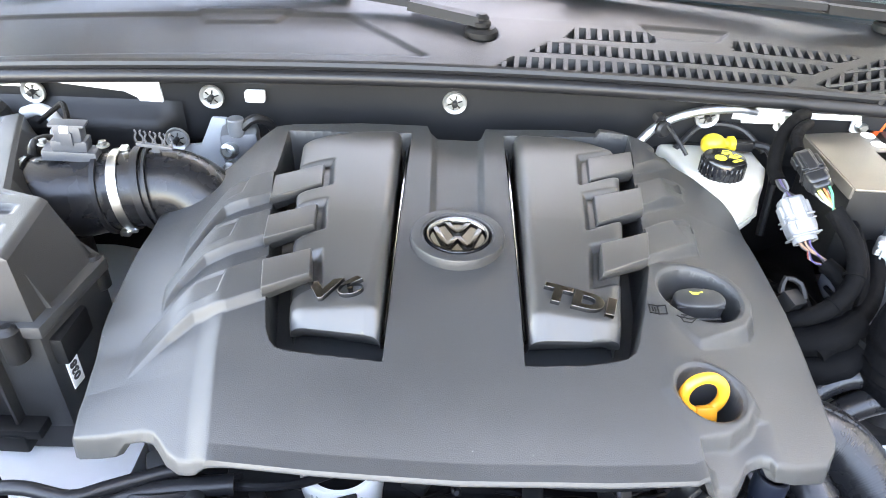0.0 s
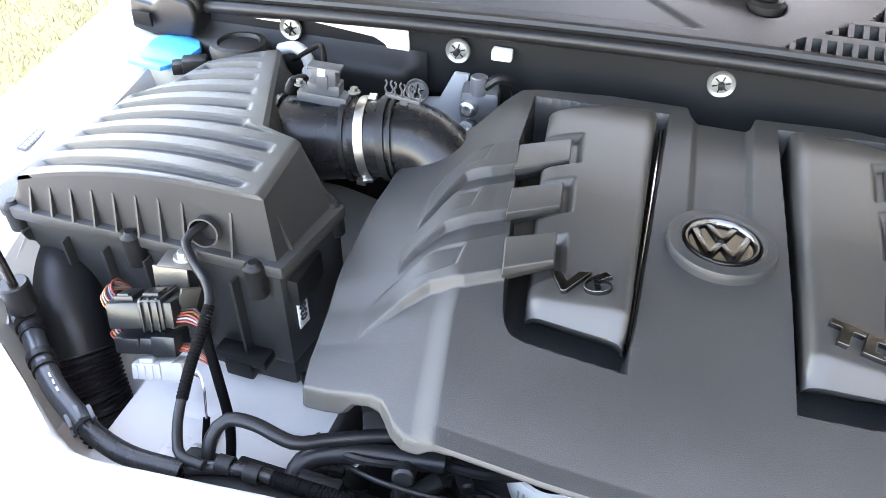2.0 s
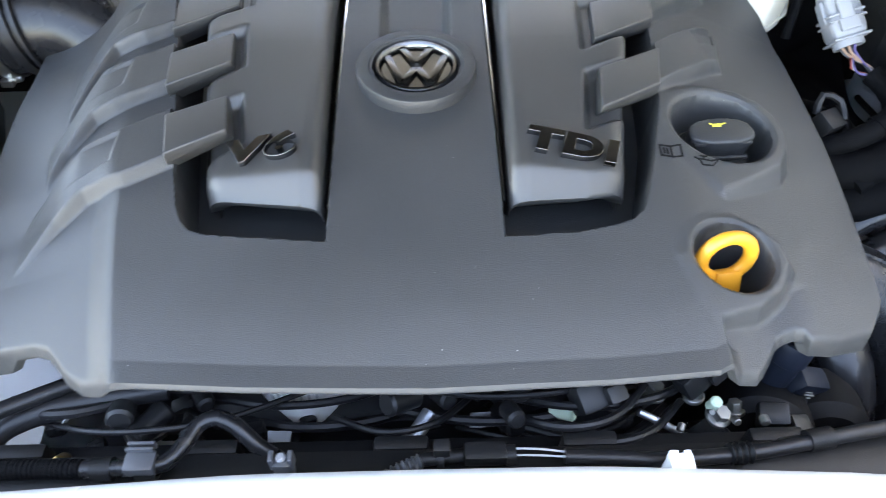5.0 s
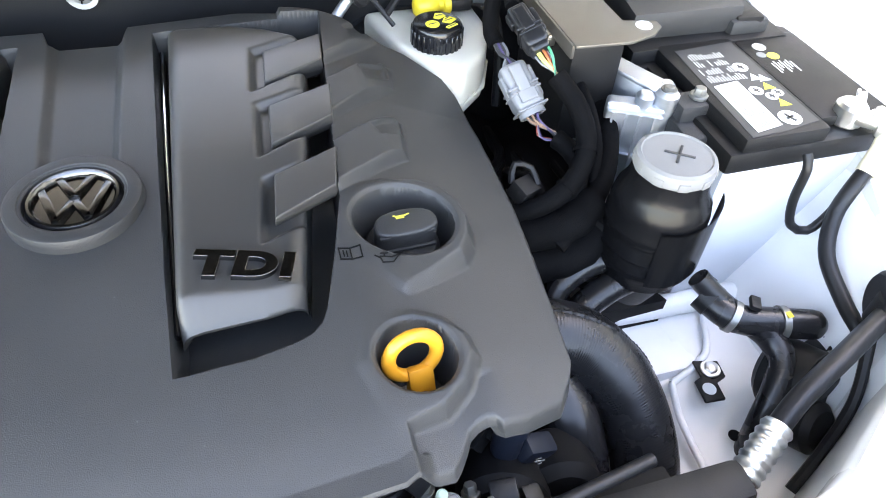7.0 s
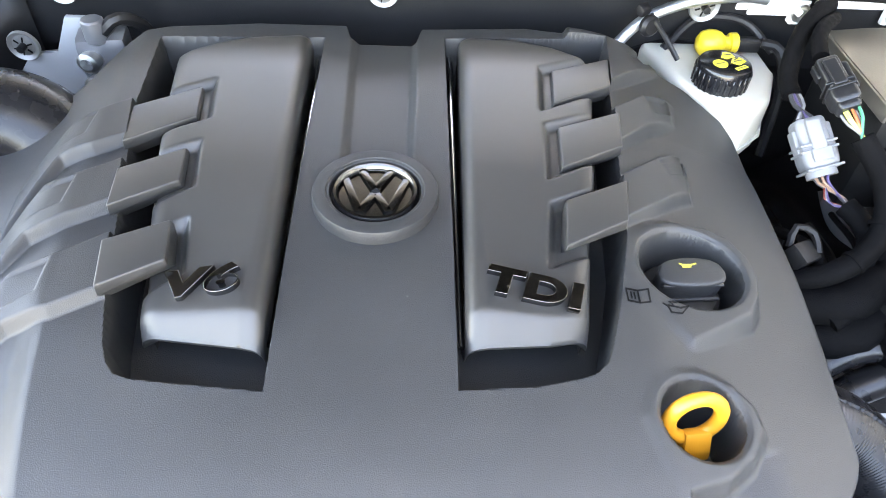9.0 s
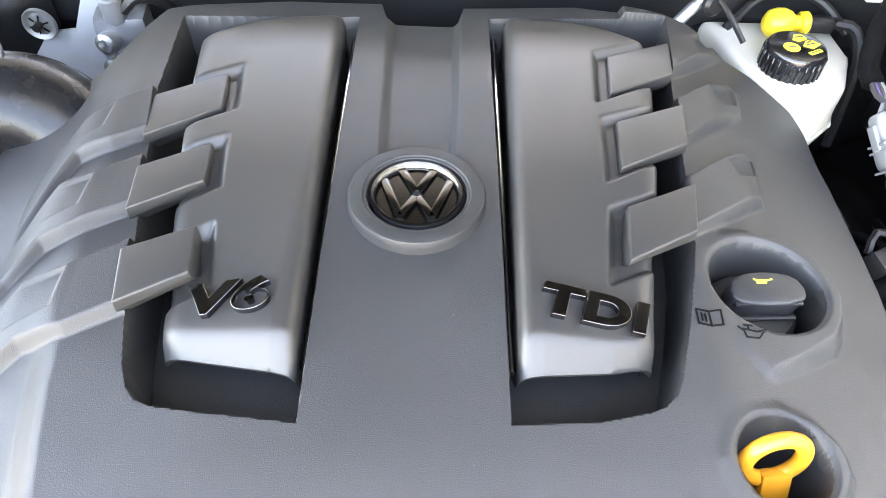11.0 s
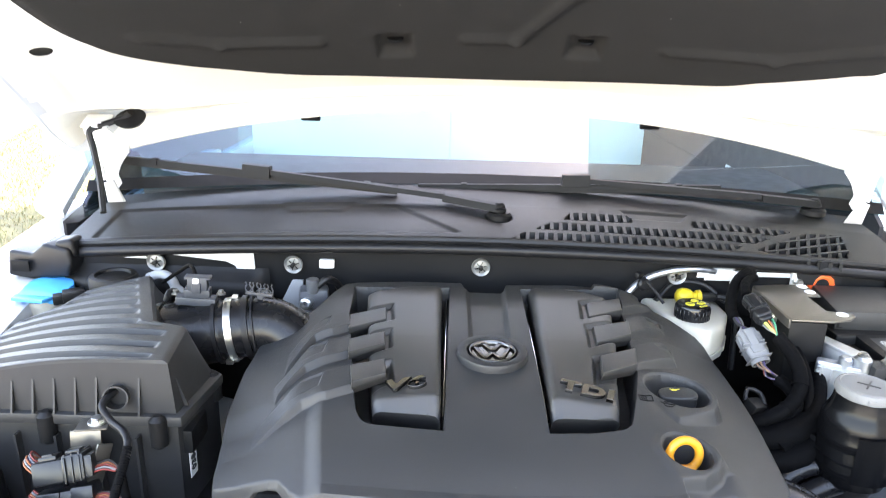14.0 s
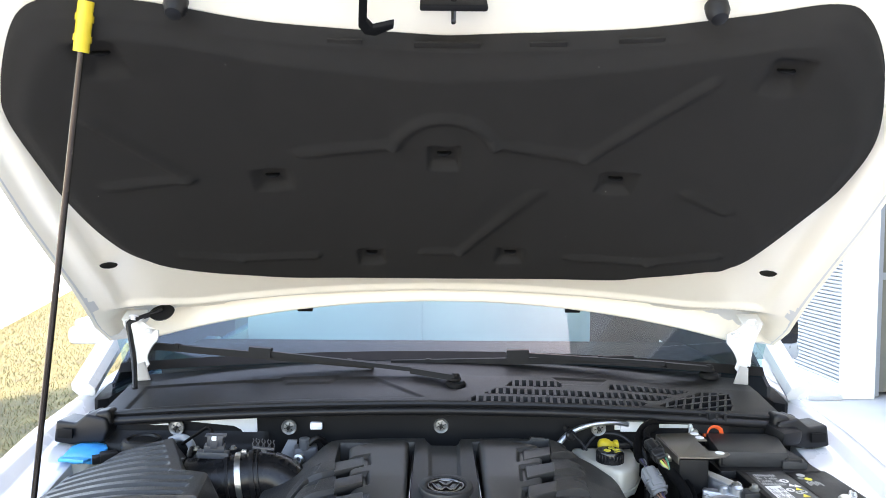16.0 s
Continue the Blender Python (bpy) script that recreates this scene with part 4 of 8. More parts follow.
BACK = [(-0.310, 0.62), (-0.300, 0.628), (-0.270, 0.650), (-0.240, 0.690), (-0.222, 0.735), (-0.208, 0.760), (-0.190, 0.767), (-0.113, 0.777), (-0.036, 0.777), (-0.031, 0.756), (0.027, 0.756), (0.032, 0.775), (0.125, 0.781),
        (0.196, 0.769), (0.235, 0.752), (0.270, 0.735), (0.300, 0.708), (0.313, 0.67)]
LEFT = [(0.36, -0.280), (0.385, -0.287), (0.483, -0.302), (0.565, -0.308), (0.63, -0.305)]
RIGHT = [(0.36, 0.288), (0.38, 0.297), (0.44, 0.303), (0.53, 0.311), (0.63, 0.313), (0.69, 0.309)]
REC_R = [(0.0526, 0.7565), (0.0545, 0.407), (0.0993, 0.410), (0.1232, 0.415), (0.133, 0.4187), (0.140, 0.4252), (0.1444, 0.4355), (0.1553, 0.471), (0.1686, 0.523), (0.196, 0.763)]
REC_L = [(-0.054, 0.752), (-0.0548, 0.406), (-0.1087, 0.4105), (-0.128, 0.4128), (-0.1366, 0.416), (-0.142, 0.4222), (-0.147, 0.434), (-0.152, 0.455), (-0.187, 0.655), (-0.192, 0.747)]
# raised bands: front edge outwards from the recess, then the rear edge back to it
BAND_L = [[(-0.150, 0.618), (-0.1806, 0.600), (-0.198, 0.588), (-0.2186, 0.5807), (-0.2273, 0.5625), (-0.238, 0.535), (-0.2445, 0.5187), (-0.2508, 0.5653), (-0.2435, 0.5961), (-0.2271, 0.6207), (-0.206, 0.6344), (-0.1865, 0.650), (-0.150, 0.672)],
          [(-0.145, 0.549), (-0.1712, 0.5333), (-0.1873, 0.5233), (-0.2024, 0.5144), (-0.2162, 0.5083), (-0.2326, 0.4867), (-0.2422, 0.4623), (-0.2517, 0.4964), (-0.239, 0.5215), (-0.2313, 0.5397), (-0.2225, 0.5561), (-0.2045, 0.5605), (-0.1788, 0.578), (-0.145, 0.601)],
          [(-0.130, 0.4775), (-0.1558, 0.4633), (-0.1822, 0.4488), (-0.2079, 0.4441), (-0.2253, 0.4314), (-0.2414, 0.4152), (-0.2533, 0.404), (-0.2603, 0.4327), (-0.2461, 0.4503), (-0.2297, 0.4657), (-0.2158, 0.4823), (-0.1954, 0.4900), (-0.1671, 0.509), (-0.130, 0.533)]]
BAND_R = [[(0.160, 0.665), (0.1877, 0.6895), (0.2205, 0.7185), (0.2552, 0.748), (0.285, 0.80), (0.160, 0.81)],
          [(0.155, 0.5865), (0.1819, 0.6102), (0.2113, 0.639), (0.245, 0.6689), (0.2533, 0.7001), (0.2421, 0.7094), (0.2133, 0.6876), (0.1873, 0.6631), (0.155, 0.6330)],
          [(0.145, 0.512), (0.1692, 0.5279), (0.1931, 0.5438), (0.2215, 0.5648), (0.2321, 0.571), (0.2405, 0.6193), (0.2332, 0.6267), (0.2055, 0.6043), (0.1775, 0.5794), (0.145, 0.5500)]]
# shallow steps pressed into the bands
STEP_L = [[(-0.206, 0.629), (-0.2075, 0.603), (-0.234, 0.586), (-0.237, 0.611)], [(-0.199, 0.558), (-0.2005, 0.5326), (-0.228, 0.519), (-0.231, 0.5425)], [(-0.1914, 0.4875), (-0.1924, 0.4625), (-0.224, 0.449), (-0.2255, 0.4725)]]
STEP_R = [[(0.214, 0.744), (0.238, 0.765), (0.237, 0.747), (0.220, 0.733)], [(0.2162, 0.6840), (0.2450, 0.7045), (0.244, 0.683), (0.222, 0.667)], [(0.2089, 0.5985), (0.2375, 0.6225), (0.236, 0.600), (0.2145, 0.585)]]
CAP_RIM = [(0.1660, 0.500), (0.1720, 0.518), (0.1860, 0.531), (0.2069, 0.5375), (0.2280, 0.536), (0.2438, 0.5277), (0.2525, 0.513), (0.2545, 0.498), (0.2500, 0.4815), (0.2410, 0.4680), (0.2180, 0.4545), (0.1960, 0.4435), (0.1880, 0.4530), (0.1720, 0.478)]
DIP_RIM = [(0.1600, 0.392), (0.1660, 0.407), (0.1776, 0.4155), (0.1940, 0.419), (0.2110, 0.4135), (0.2215, 0.403), (0.2234, 0.3909), (0.2143, 0.3750), (0.1981, 0.3630), (0.1735, 0.3565), (0.1660, 0.372)]
CAP_WELL, DIP_WELL = (0.2095, 0.4990, 0.0355, 0.0318), (0.1905, 0.3935, 0.0245, 0.0228)


def cover_base(X, Y):
    prof = [(0.28, 1.013), (0.325, 1.0300), (0.345, 1.0372), (0.37, 1.0438), (0.406, 1.0502), (0.48, 1.0595), (0.58, 1.066), (0.78, 1.073)]
    z = sum(table(Y + 0.004 * k, prof) for k in range(-5, 6)) / 11
    cl = table(Y, [(0.33, 0.165), (0.423, 0.182), (0.55, 0.195), (0.78, 0.205)])
    dl = np.maximum(0, -X - cl)
    z = z - table(Y, [(0.33, 0.28), (0.40, 0.40), (0.60, 0.42), (0.75, 0.3)]) * (np.sqrt(dl * dl + 0.012 ** 2) - 0.012) - 0.0062 * np_sm(-0.002, 0.019, dl) * np_sm(0.47, 0.43, Y)
    dr = np.maximum(0, X - 0.162)
    z = z - table(Y, [(0.33, 0.36), (0.45, 0.39), (0.65, 0.42), (0.78, 0.30)]) * (np.sqrt(dr * dr + 0.02 ** 2) - 0.02)
    return z


def well_gap(X, Y, well):
    """Distance to the rim of an oval well: negative inside."""
    cx, cy, rx, ry = well
    return (np.hypot((X - cx) / rx, (Y - cy) / ry) - 1) * rx


def cover_surface(X, Y):
    z = cover_base(X, Y)
    left_away = np.maximum(0, -X - 0.185)
    right_away = np.maximum(0, X - 0.168)
    for poly in BAND_L:
        d = np_poly(X, Y, poly)
        z = z + (0.0085 + 0.06 * np.minimum(left_away, 0.06)) * np_sm(-0.0012, 0.0042, d) * np_sm(-0.258, -0.212, X)
    for poly in BAND_R:
        d = np_poly(X, Y, poly)
        z = z + (0.0066 + 0.10 * np.minimum(right_away, 0.05)) * np_sm(-0.0012, 0.0034 + 0.03 * right_away, d) * np_sm(0.258, 0.210, X)
    for poly in STEP_L:
        z = z - 0.0030 * np_sm(-0.0004, 0.0022, np_poly(X, Y, poly)) * np_sm(-0.228, -0.196, X)
    for poly in STEP_R:
        z = z - 0.0038 * np_sm(-0.0004, 0.0018, np_poly(X, Y, poly)) * np_sm(0.250, 0.236, X)
    # sunk strip at the back of the middle
    ch = np_poly(X, Y, [(-0.0310, 0.80), (0.0300, 0.80), (0.0265, 0.575), (-0.0265, 0.575)])
    z = z - 0.0060 * np_sm(-0.001, 0.0075, ch)
    # level collars round the filler cap and the dipstick
    for rim, x0 in ((CAP_RIM, 0.172), (DIP_RIM, 0.168)):
        level = cover_base(np.full_like(X, x0), Y) - 0.15 * (X - x0) + 0.0008
        z = np.maximum(z, z + (level - z) * np_sm(-0.0085, 0.0010, np_poly(X, Y, rim)))
    # lowered ledge at the front corner, under the dipstick's collar
    ledge = np_poly(X, Y, [(0.174, 0.28), (0.174, 0.3540), (0.1985, 0.3610), (0.2145, 0.3725), (0.222, 0.382), (0.250, 0.388), (0.36, 0.392), (0.36, 0.28)])
    z = z - 0.0115 * np_sm(-0.0008, 0.0035, ledge) * np_sm(0.240, 0.200, X)
    for well in (CAP_WELL, DIP_WELL):
        d = well_gap(X, Y, well)
        z = z - 0.0022 * np_sm(0.0038, 0.0008, d) - (z - 0.0022 - 0.992) * np_sm(0.0006, -0.0032, d)
    for poly in (REC_R, REC_L):
        d = np_poly(X, Y, poly)
        z = z - (z - 1.005) * np_sm(-0.0010, 0.0030, d)
    return z


def cover_body(parent):
    nu, nv = 740, 540
    U, V = np.meshgrid(np.linspace(0, 1, nu + 1), np.linspace(0, 1, nv + 1), indexing="ij")
    Y = 0.34 + 0.42 * V
    for _ in range(6):
        X = table(Y, LEFT) * (1 - U) + table(Y, RIGHT) * U
        Y = table(X, FRONT) * (1 - V) + table(X, BACK) * V
    Z = cover_surface(X, Y)
    edge = np.minimum(np.minimum(U, 1 - U) * 0.61, np.minimum(V, 1 - V) * 0.43)
    r = 0.0040
    k = np.clip(1 - edge / r, 0, 1)
    mid = np_sm(-0.176, -0.160, X) * np_sm(0.186, 0.170, X) * (V < 0.2)
    Z = Z - r * (1 - np.sqrt(np.maximum(0, 1 - k * k))) * (1 - mid)
    # flat flange along the front, beyond a crease
    yf = table(X, FRONT)
    ef = np.maximum(0, Y - yf)
    flange = cover_base(X, yf + 0.0128) - 0.10 * (0.0128 - ef)
    Z = Z + mid * (flange - Z) * np_sm(0.0142, 0.0114, ef)
    # gentle moulded unevenness
    Z = Z + 0.0003 * np.sin(31 * X + 17 * Y) * np.sin(23 * Y - 9 * X)
    verts = np.stack([X, Y, Z], -1).reshape(-1, 3)
    idx = np.arange((nu + 1) * (nv + 1)).reshape(nu + 1, nv + 1)
    quads = np.stack([idx[:-1, :-1], idx[1:, :-1], idx[1:, 1:], idx[:-1, 1:]], -1)
    # the wells and the panel recesses are open below
    hole = (np_poly(X, Y, REC_R) > 0.0042) | (np_poly(X, Y, REC_L) > 0.0042)
    for well in (CAP_WELL, DIP_WELL):
        hole |= well_gap(X, Y, well) < -0.0040
    gone = hole[:-1, :-1] & hole[1:, :-1] & hole[1:, 1:] & hole[:-1, 1:]
    quads = quads[~gone]
    rim = np.concatenate([idx[:, 0], idx[-1, 1:], idx[-2::-1, -1], idx[0, -2:0:-1]])
    n = len(rim)
    base = len(verts)
    rv = verts[rim]
    out = rv - np.array([0.0, 0.55, 0.0])
    out[:, 2] = 0
    out /= np.linalg.norm(out, axis=1)[:, None]
    along = np.interp(rv[:, 0], [-0.29, -0.246, -0.236, -0.212, -0.200, -0.168, -0.15, 0.17, 0.180, 0.198, 0.206, 0.228, 0.234, 0.29], [0.016, 0.016, 0.004, 0.003, 0.006, 0.005, 0.0022, 0.0022, 0.004, 0.005, 0.003, 0.003, 0.010, 0.013])
    drop = np.where(rv[:, 1] < 0.40, along, 0.020)[:, None]
    down = np.array([0, 0, 1.0])
    rings = [rv + out * 0.0007 - down * drop * 0.5, rv + out * 0.0014 - down * drop, rv + out * 0.0016 - down * (drop + 0.0008), rv + out * 0.0012 - down * (drop + 0.0024), rv - out * 0.004 - down * (drop + 0.0026)]
    allv = [verts] + rings
    f = [tuple(int(i) for i in q) for q in quads]
    prev = list(rim)
    for q in range(len(rings)):
        cur = list(range(base + q * n, base + (q + 1) * n))
        for i in range(n):
            j = (i + 1) % n
            f.append((int(prev[j]), int(prev[i]), cur[i], cur[j]))
        prev = cur
    bm = bmesh.new()
    me = bpy.data.meshes.new("tmp")
    me.from_pydata(np.concatenate(allv).tolist(), [], f)
    bm.from_mesh(me)
    bmesh.ops.delete(bm, geom=[v for v in bm.verts if not v.link_faces], context="VERTS")
    bpy.data.meshes.remove(me)
    return part("body", bm, M_COVER, parent, "", 50)


def pod(parent, s):
    """A raised satin panel in its well: top, soft edges and a sloping nose."""
    if s > 0:
        lx, rx = [(0.43, 0.0585), (0.60, 0.0615), (0.755, 0.0640)], [(0.43, 0.1320), (0.45, 0.1345), (0.51, 0.1440), (0.57, 0.1545), (0.65, 0.1660), (0.76, 0.183)]
        fr, bk = [(0.05, 0.4330), (0.060, 0.4338), (0.110, 0.4390), (0.137, 0.4450)], [(0.06, 0.7535), (0.115, 0.7510), (0.145, 0.740), (0.175, 0.721), (0.19, 0.711)]
    else:
        lx, rx = [(0.43, -0.1300), (0.45, -0.1335), (0.65, -0.163), (0.72, -0.1705), (0.745, -0.173)], [(0.43, -0.0585), (0.60, -0.0620), (0.755, -0.0645)]
        fr, bk = [(-0.137, 0.4440), (-0.110, 0.4395), (-0.060, 0.4318), (-0.05, 0.4310)], [(-0.18, 0.704), (-0.170, 0.712), (-0.155, 0.724), (-0.134, 0.737), (-0.110, 0.745), (-0.06, 0.7515)]
    nu, nv = 70, 190
    U, V = np.meshgrid(np.linspace(0, 1, nu + 1), np.linspace(0, 1, nv + 1), indexing="ij")
    Y = 0.42 + 0.33 * V
    for _ in range(5):
        X = table(Y, lx) * (1 - U) + table(Y, rx) * U
        Y = table(X, fr) * (1 - V) + table(X, bk) * V
    Z = table(Y, [(0.40, 1.064), (0.48, 1.0685), (0.58, 1.0735), (0.76, 1.0775)])
    Z = Z + 0.0008 - 0.17 * np.maximum(0, np.abs(X) - 0.072) * np_sm(0.60, 0.46, Y)
    w = 0.085
    out = (U if s > 0 else 1 - U)                     # 0 at the inner edge, 1 at the outer
    inner, outer = out * w, (1 - out) * w
    front = np_sm(0.53, 0.47, Y)
    a = 0.012 + 0.003 * front
    Z = Z - (0.006 + 0.003 * front) * (1 - np.sqrt(np.clip(1 - np.clip(1 - outer / a, 0, 1) ** 2, 0, 1)))
    Z = Z - 0.009 * (1 - np.sqrt(np.clip(1 - np.clip(1 - inner / 0.0085, 0, 1) ** 2, 0, 1)))
    # flat sloping nose below a soft crest
    fall = (0.0160 - 0.0070 * out) - (Y - table(X, fr))
    Z = Z - 1.12 * 0.5 * (fall + np.sqrt(fall * fall + 0.0022 ** 2))
    Z = Z - 0.004 * np.clip(1 - (table(X, bk) - Y) / 0.006, 0, 1) ** 2
    # scooped bays in which the bridging vanes sit
    for quad in (VANES_R if s > 0 else VANES_L):
        d = np_poly(X, Y, grow(quad, 0.009))
        Z = Z - 0.007 * np_sm(-0.003, 0.004, d)
    verts = np.stack([X, Y, Z], -1).reshape(-1, 3)
    idx = np.arange((nu + 1) * (nv + 1)).reshape(nu + 1, nv + 1)
    quads = np.stack([idx[:-1, :-1], idx[1:, :-1], idx[1:, 1:], idx[:-1, 1:]], -1).reshape(-1, 4)
    rim = np.concatenate([idx[:, 0], idx[-1, 1:], idx[-2::-1, -1], idx[0, -2:0:-1]])
    n, base = len(rim), len(verts)
    mid, low = verts[rim].copy(), verts[rim].copy()
    mid[:, 2], low[:, 2] = np.where(mid[:, 1] < 0.46, mid[:, 2] - 0.003, 1.05), 0.985
    mid[:, 1] += np.where(mid[:, 1] < 0.46, 0.0008, 0.0)
    low[:, 1] += np.where(mid[:, 1] < 0.46, 0.055, 0.0)
    f = [tuple(int(i) for i in q) for q in quads]
    prev = [int(i) for i in rim]
    for q in (0, 1):
        cur = list(range(base + q * n, base + (q + 1) * n))
        for i in range(n):
            j = (i + 1) % n
            f.append((prev[j], prev[i], cur[i], cur[j]))
        prev = cur
    bm = bmesh.new()
    me = bpy.data.meshes.new("tmp")
    me.from_pydata(np.concatenate([verts, mid, low]).tolist(), [], f)
    bm.from_mesh(me)
    bpy.data.meshes.remove(me)
    return part("panel", bm, M_POD, parent, "satin black raised panel", 55)


VANES_R = [[(0.140, 0.702), (0.191, 0.7235), (0.186, 0.6855), (0.1357, 0.656)], [(0.135, 0.623), (0.1855, 0.645), (0.180, 0.6055), (0.1315, 0.577)], [(0.129, 0.541), (0.1755, 0.5635), (0.168, 0.5256), (0.124, 0.499)]]
VANES_L = [[(-0.184, 0.638), (-0.139, 0.6655), (-0.135, 0.628), (-0.1800, 0.598)], [(-0.174, 0.565), (-0.1332, 0.5888), (-0.130, 0.555), (-0.170, 0.5307)], [(-0.163, 0.497), (-0.1257, 0.516), (-0.121, 0.4825), (-0.156, 0.4625)]]


def grow(quad, d):
    cx, cy = sum(p[0] for p in quad) / 4, sum(p[1] for p in quad) / 4
    return [(cx + (x - cx) * (1 + d / 0.022), cy + (y - cy) * (1 + d / 0.03)) for x, y in quad]


def vane(parent, quad):
    """A bridging tongue: flat top, soft edges, standing in the well."""
    bm = bmesh.new()
    reach = (0.0, 0.0, 0.0012, 0.0030) if quad[0][0] < 0 else (0.0, 0.0, 0.0030, 0.0012)
    P = [Vector((x, y - r, 0)) for (x, y), r in zip(quad, reach)]
    zt = [1.0745 + 0.012 * (p.y - 0.6) for p in P]
    top = [bm.verts.new((p.x, p.y, z)) for p, z in zip(P, zt)]
    c = sum(P, Vector()) / 4
    deep = (0.002, 0.002, 0.0045, 0.0085) if c.x < 0 else (0.002, 0.002, 0.0085, 0.0045)
    face = [bm.verts.new((c.x + (p.x - c.x) * 1.02, c.y + (p.y - c.y) * 1.01, z - d)) for p, z, d in zip(P, zt, deep)]
    low = [bm.verts.new((v.co.x, v.co.y + (0.010 if d > 0.003 else 0.0), v.co.z - 0.012)) for v, d in zip(face, deep)]
    bm.faces.new(top)
    bm.faces.new(low[::-1])
    for i in range(4):
        bm.faces.new((top[i], face[i], face[(i + 1) % 4], top[(i + 1) % 4]))
        bm.faces.new((face[i], low[i], low[(i + 1) % 4], face[(i + 1) % 4]))
    bmesh.ops.recalc_face_normals(bm, faces=bm.faces[:])
    bmesh.ops.bevel(bm, geom=[e for e in bm.edges if any(v in top for v in e.verts)], offset=0.0014, segments=3, affect="EDGES", profile=0.6)
    return part("vane", bm, M_POD, parent)


def emblem(parent):
    m = pose(0.0008, 0.5520, 1.0012, 0.8, 0, 0)
    part("emblem_base", lathe([(0.0312, 0.052), (0.0312, 0.0692), (0.0318, 0.0698), (0.0330, 0.0698), (0.0338, 0.0706), (0.0405, 0.0708), (0.0422, 0.0700), (0.0428, 0.0685), (0.0432, 0.0640), (0.0438, 0.040), (0.0312, 0.040)], m, 72), M_LID, parent, "round plastic base")
    badge = part("emblem", lathe([(0, 0.0655), (0.0250, 0.0655), (0.0256, 0.0680), (0.0268, 0.0694), (0.0284, 0.0694), (0.0299, 0.0668), (0.0299, 0.055), (0, 0.055)], m, 72), M_GLOSS, parent, "dark chrome round badge")
    part("emblem_ring", lathe([(0.0246, 0.0660), (0.0252, 0.0688), (0.0266, 0.0702), (0.0282, 0.0700), (0.0292, 0.0672), (0.0288, 0.0655), (0.0246, 0.0655)], m, 72), M_CHROME, badge)
    # slanting bars of the badge
    def stroke(a, b, w=0.0052):
        (ax, ay), (bx, by) = a, b
        L = math.hypot(bx - ax, by - ay)
        return cbox((0.0008 + (ax + bx) / 2, 0.5520 + (ay + by) / 2, 1.0682), (L, w, 0.0035), (0, 0, math.degrees(math.atan2(by - ay, bx - ax))), 0.0008)
    for a, b in (((-0.0108, 0.0222), (-0.0006, 0.0020)), ((0.0108, 0.0222), (0.0006, 0.0020)), ((-0.0212, 0.0125), (-0.0098, -0.0205)), ((0.0212, 0.0125), (0.0098, -0.0205)), ((-0.0098, -0.0205), (-0.0006, -0.0030)), ((0.0098, -0.0205), (0.0006, -0.0030))):
        part("emblem_bar", stroke(a, b), M_CHROME, badge)


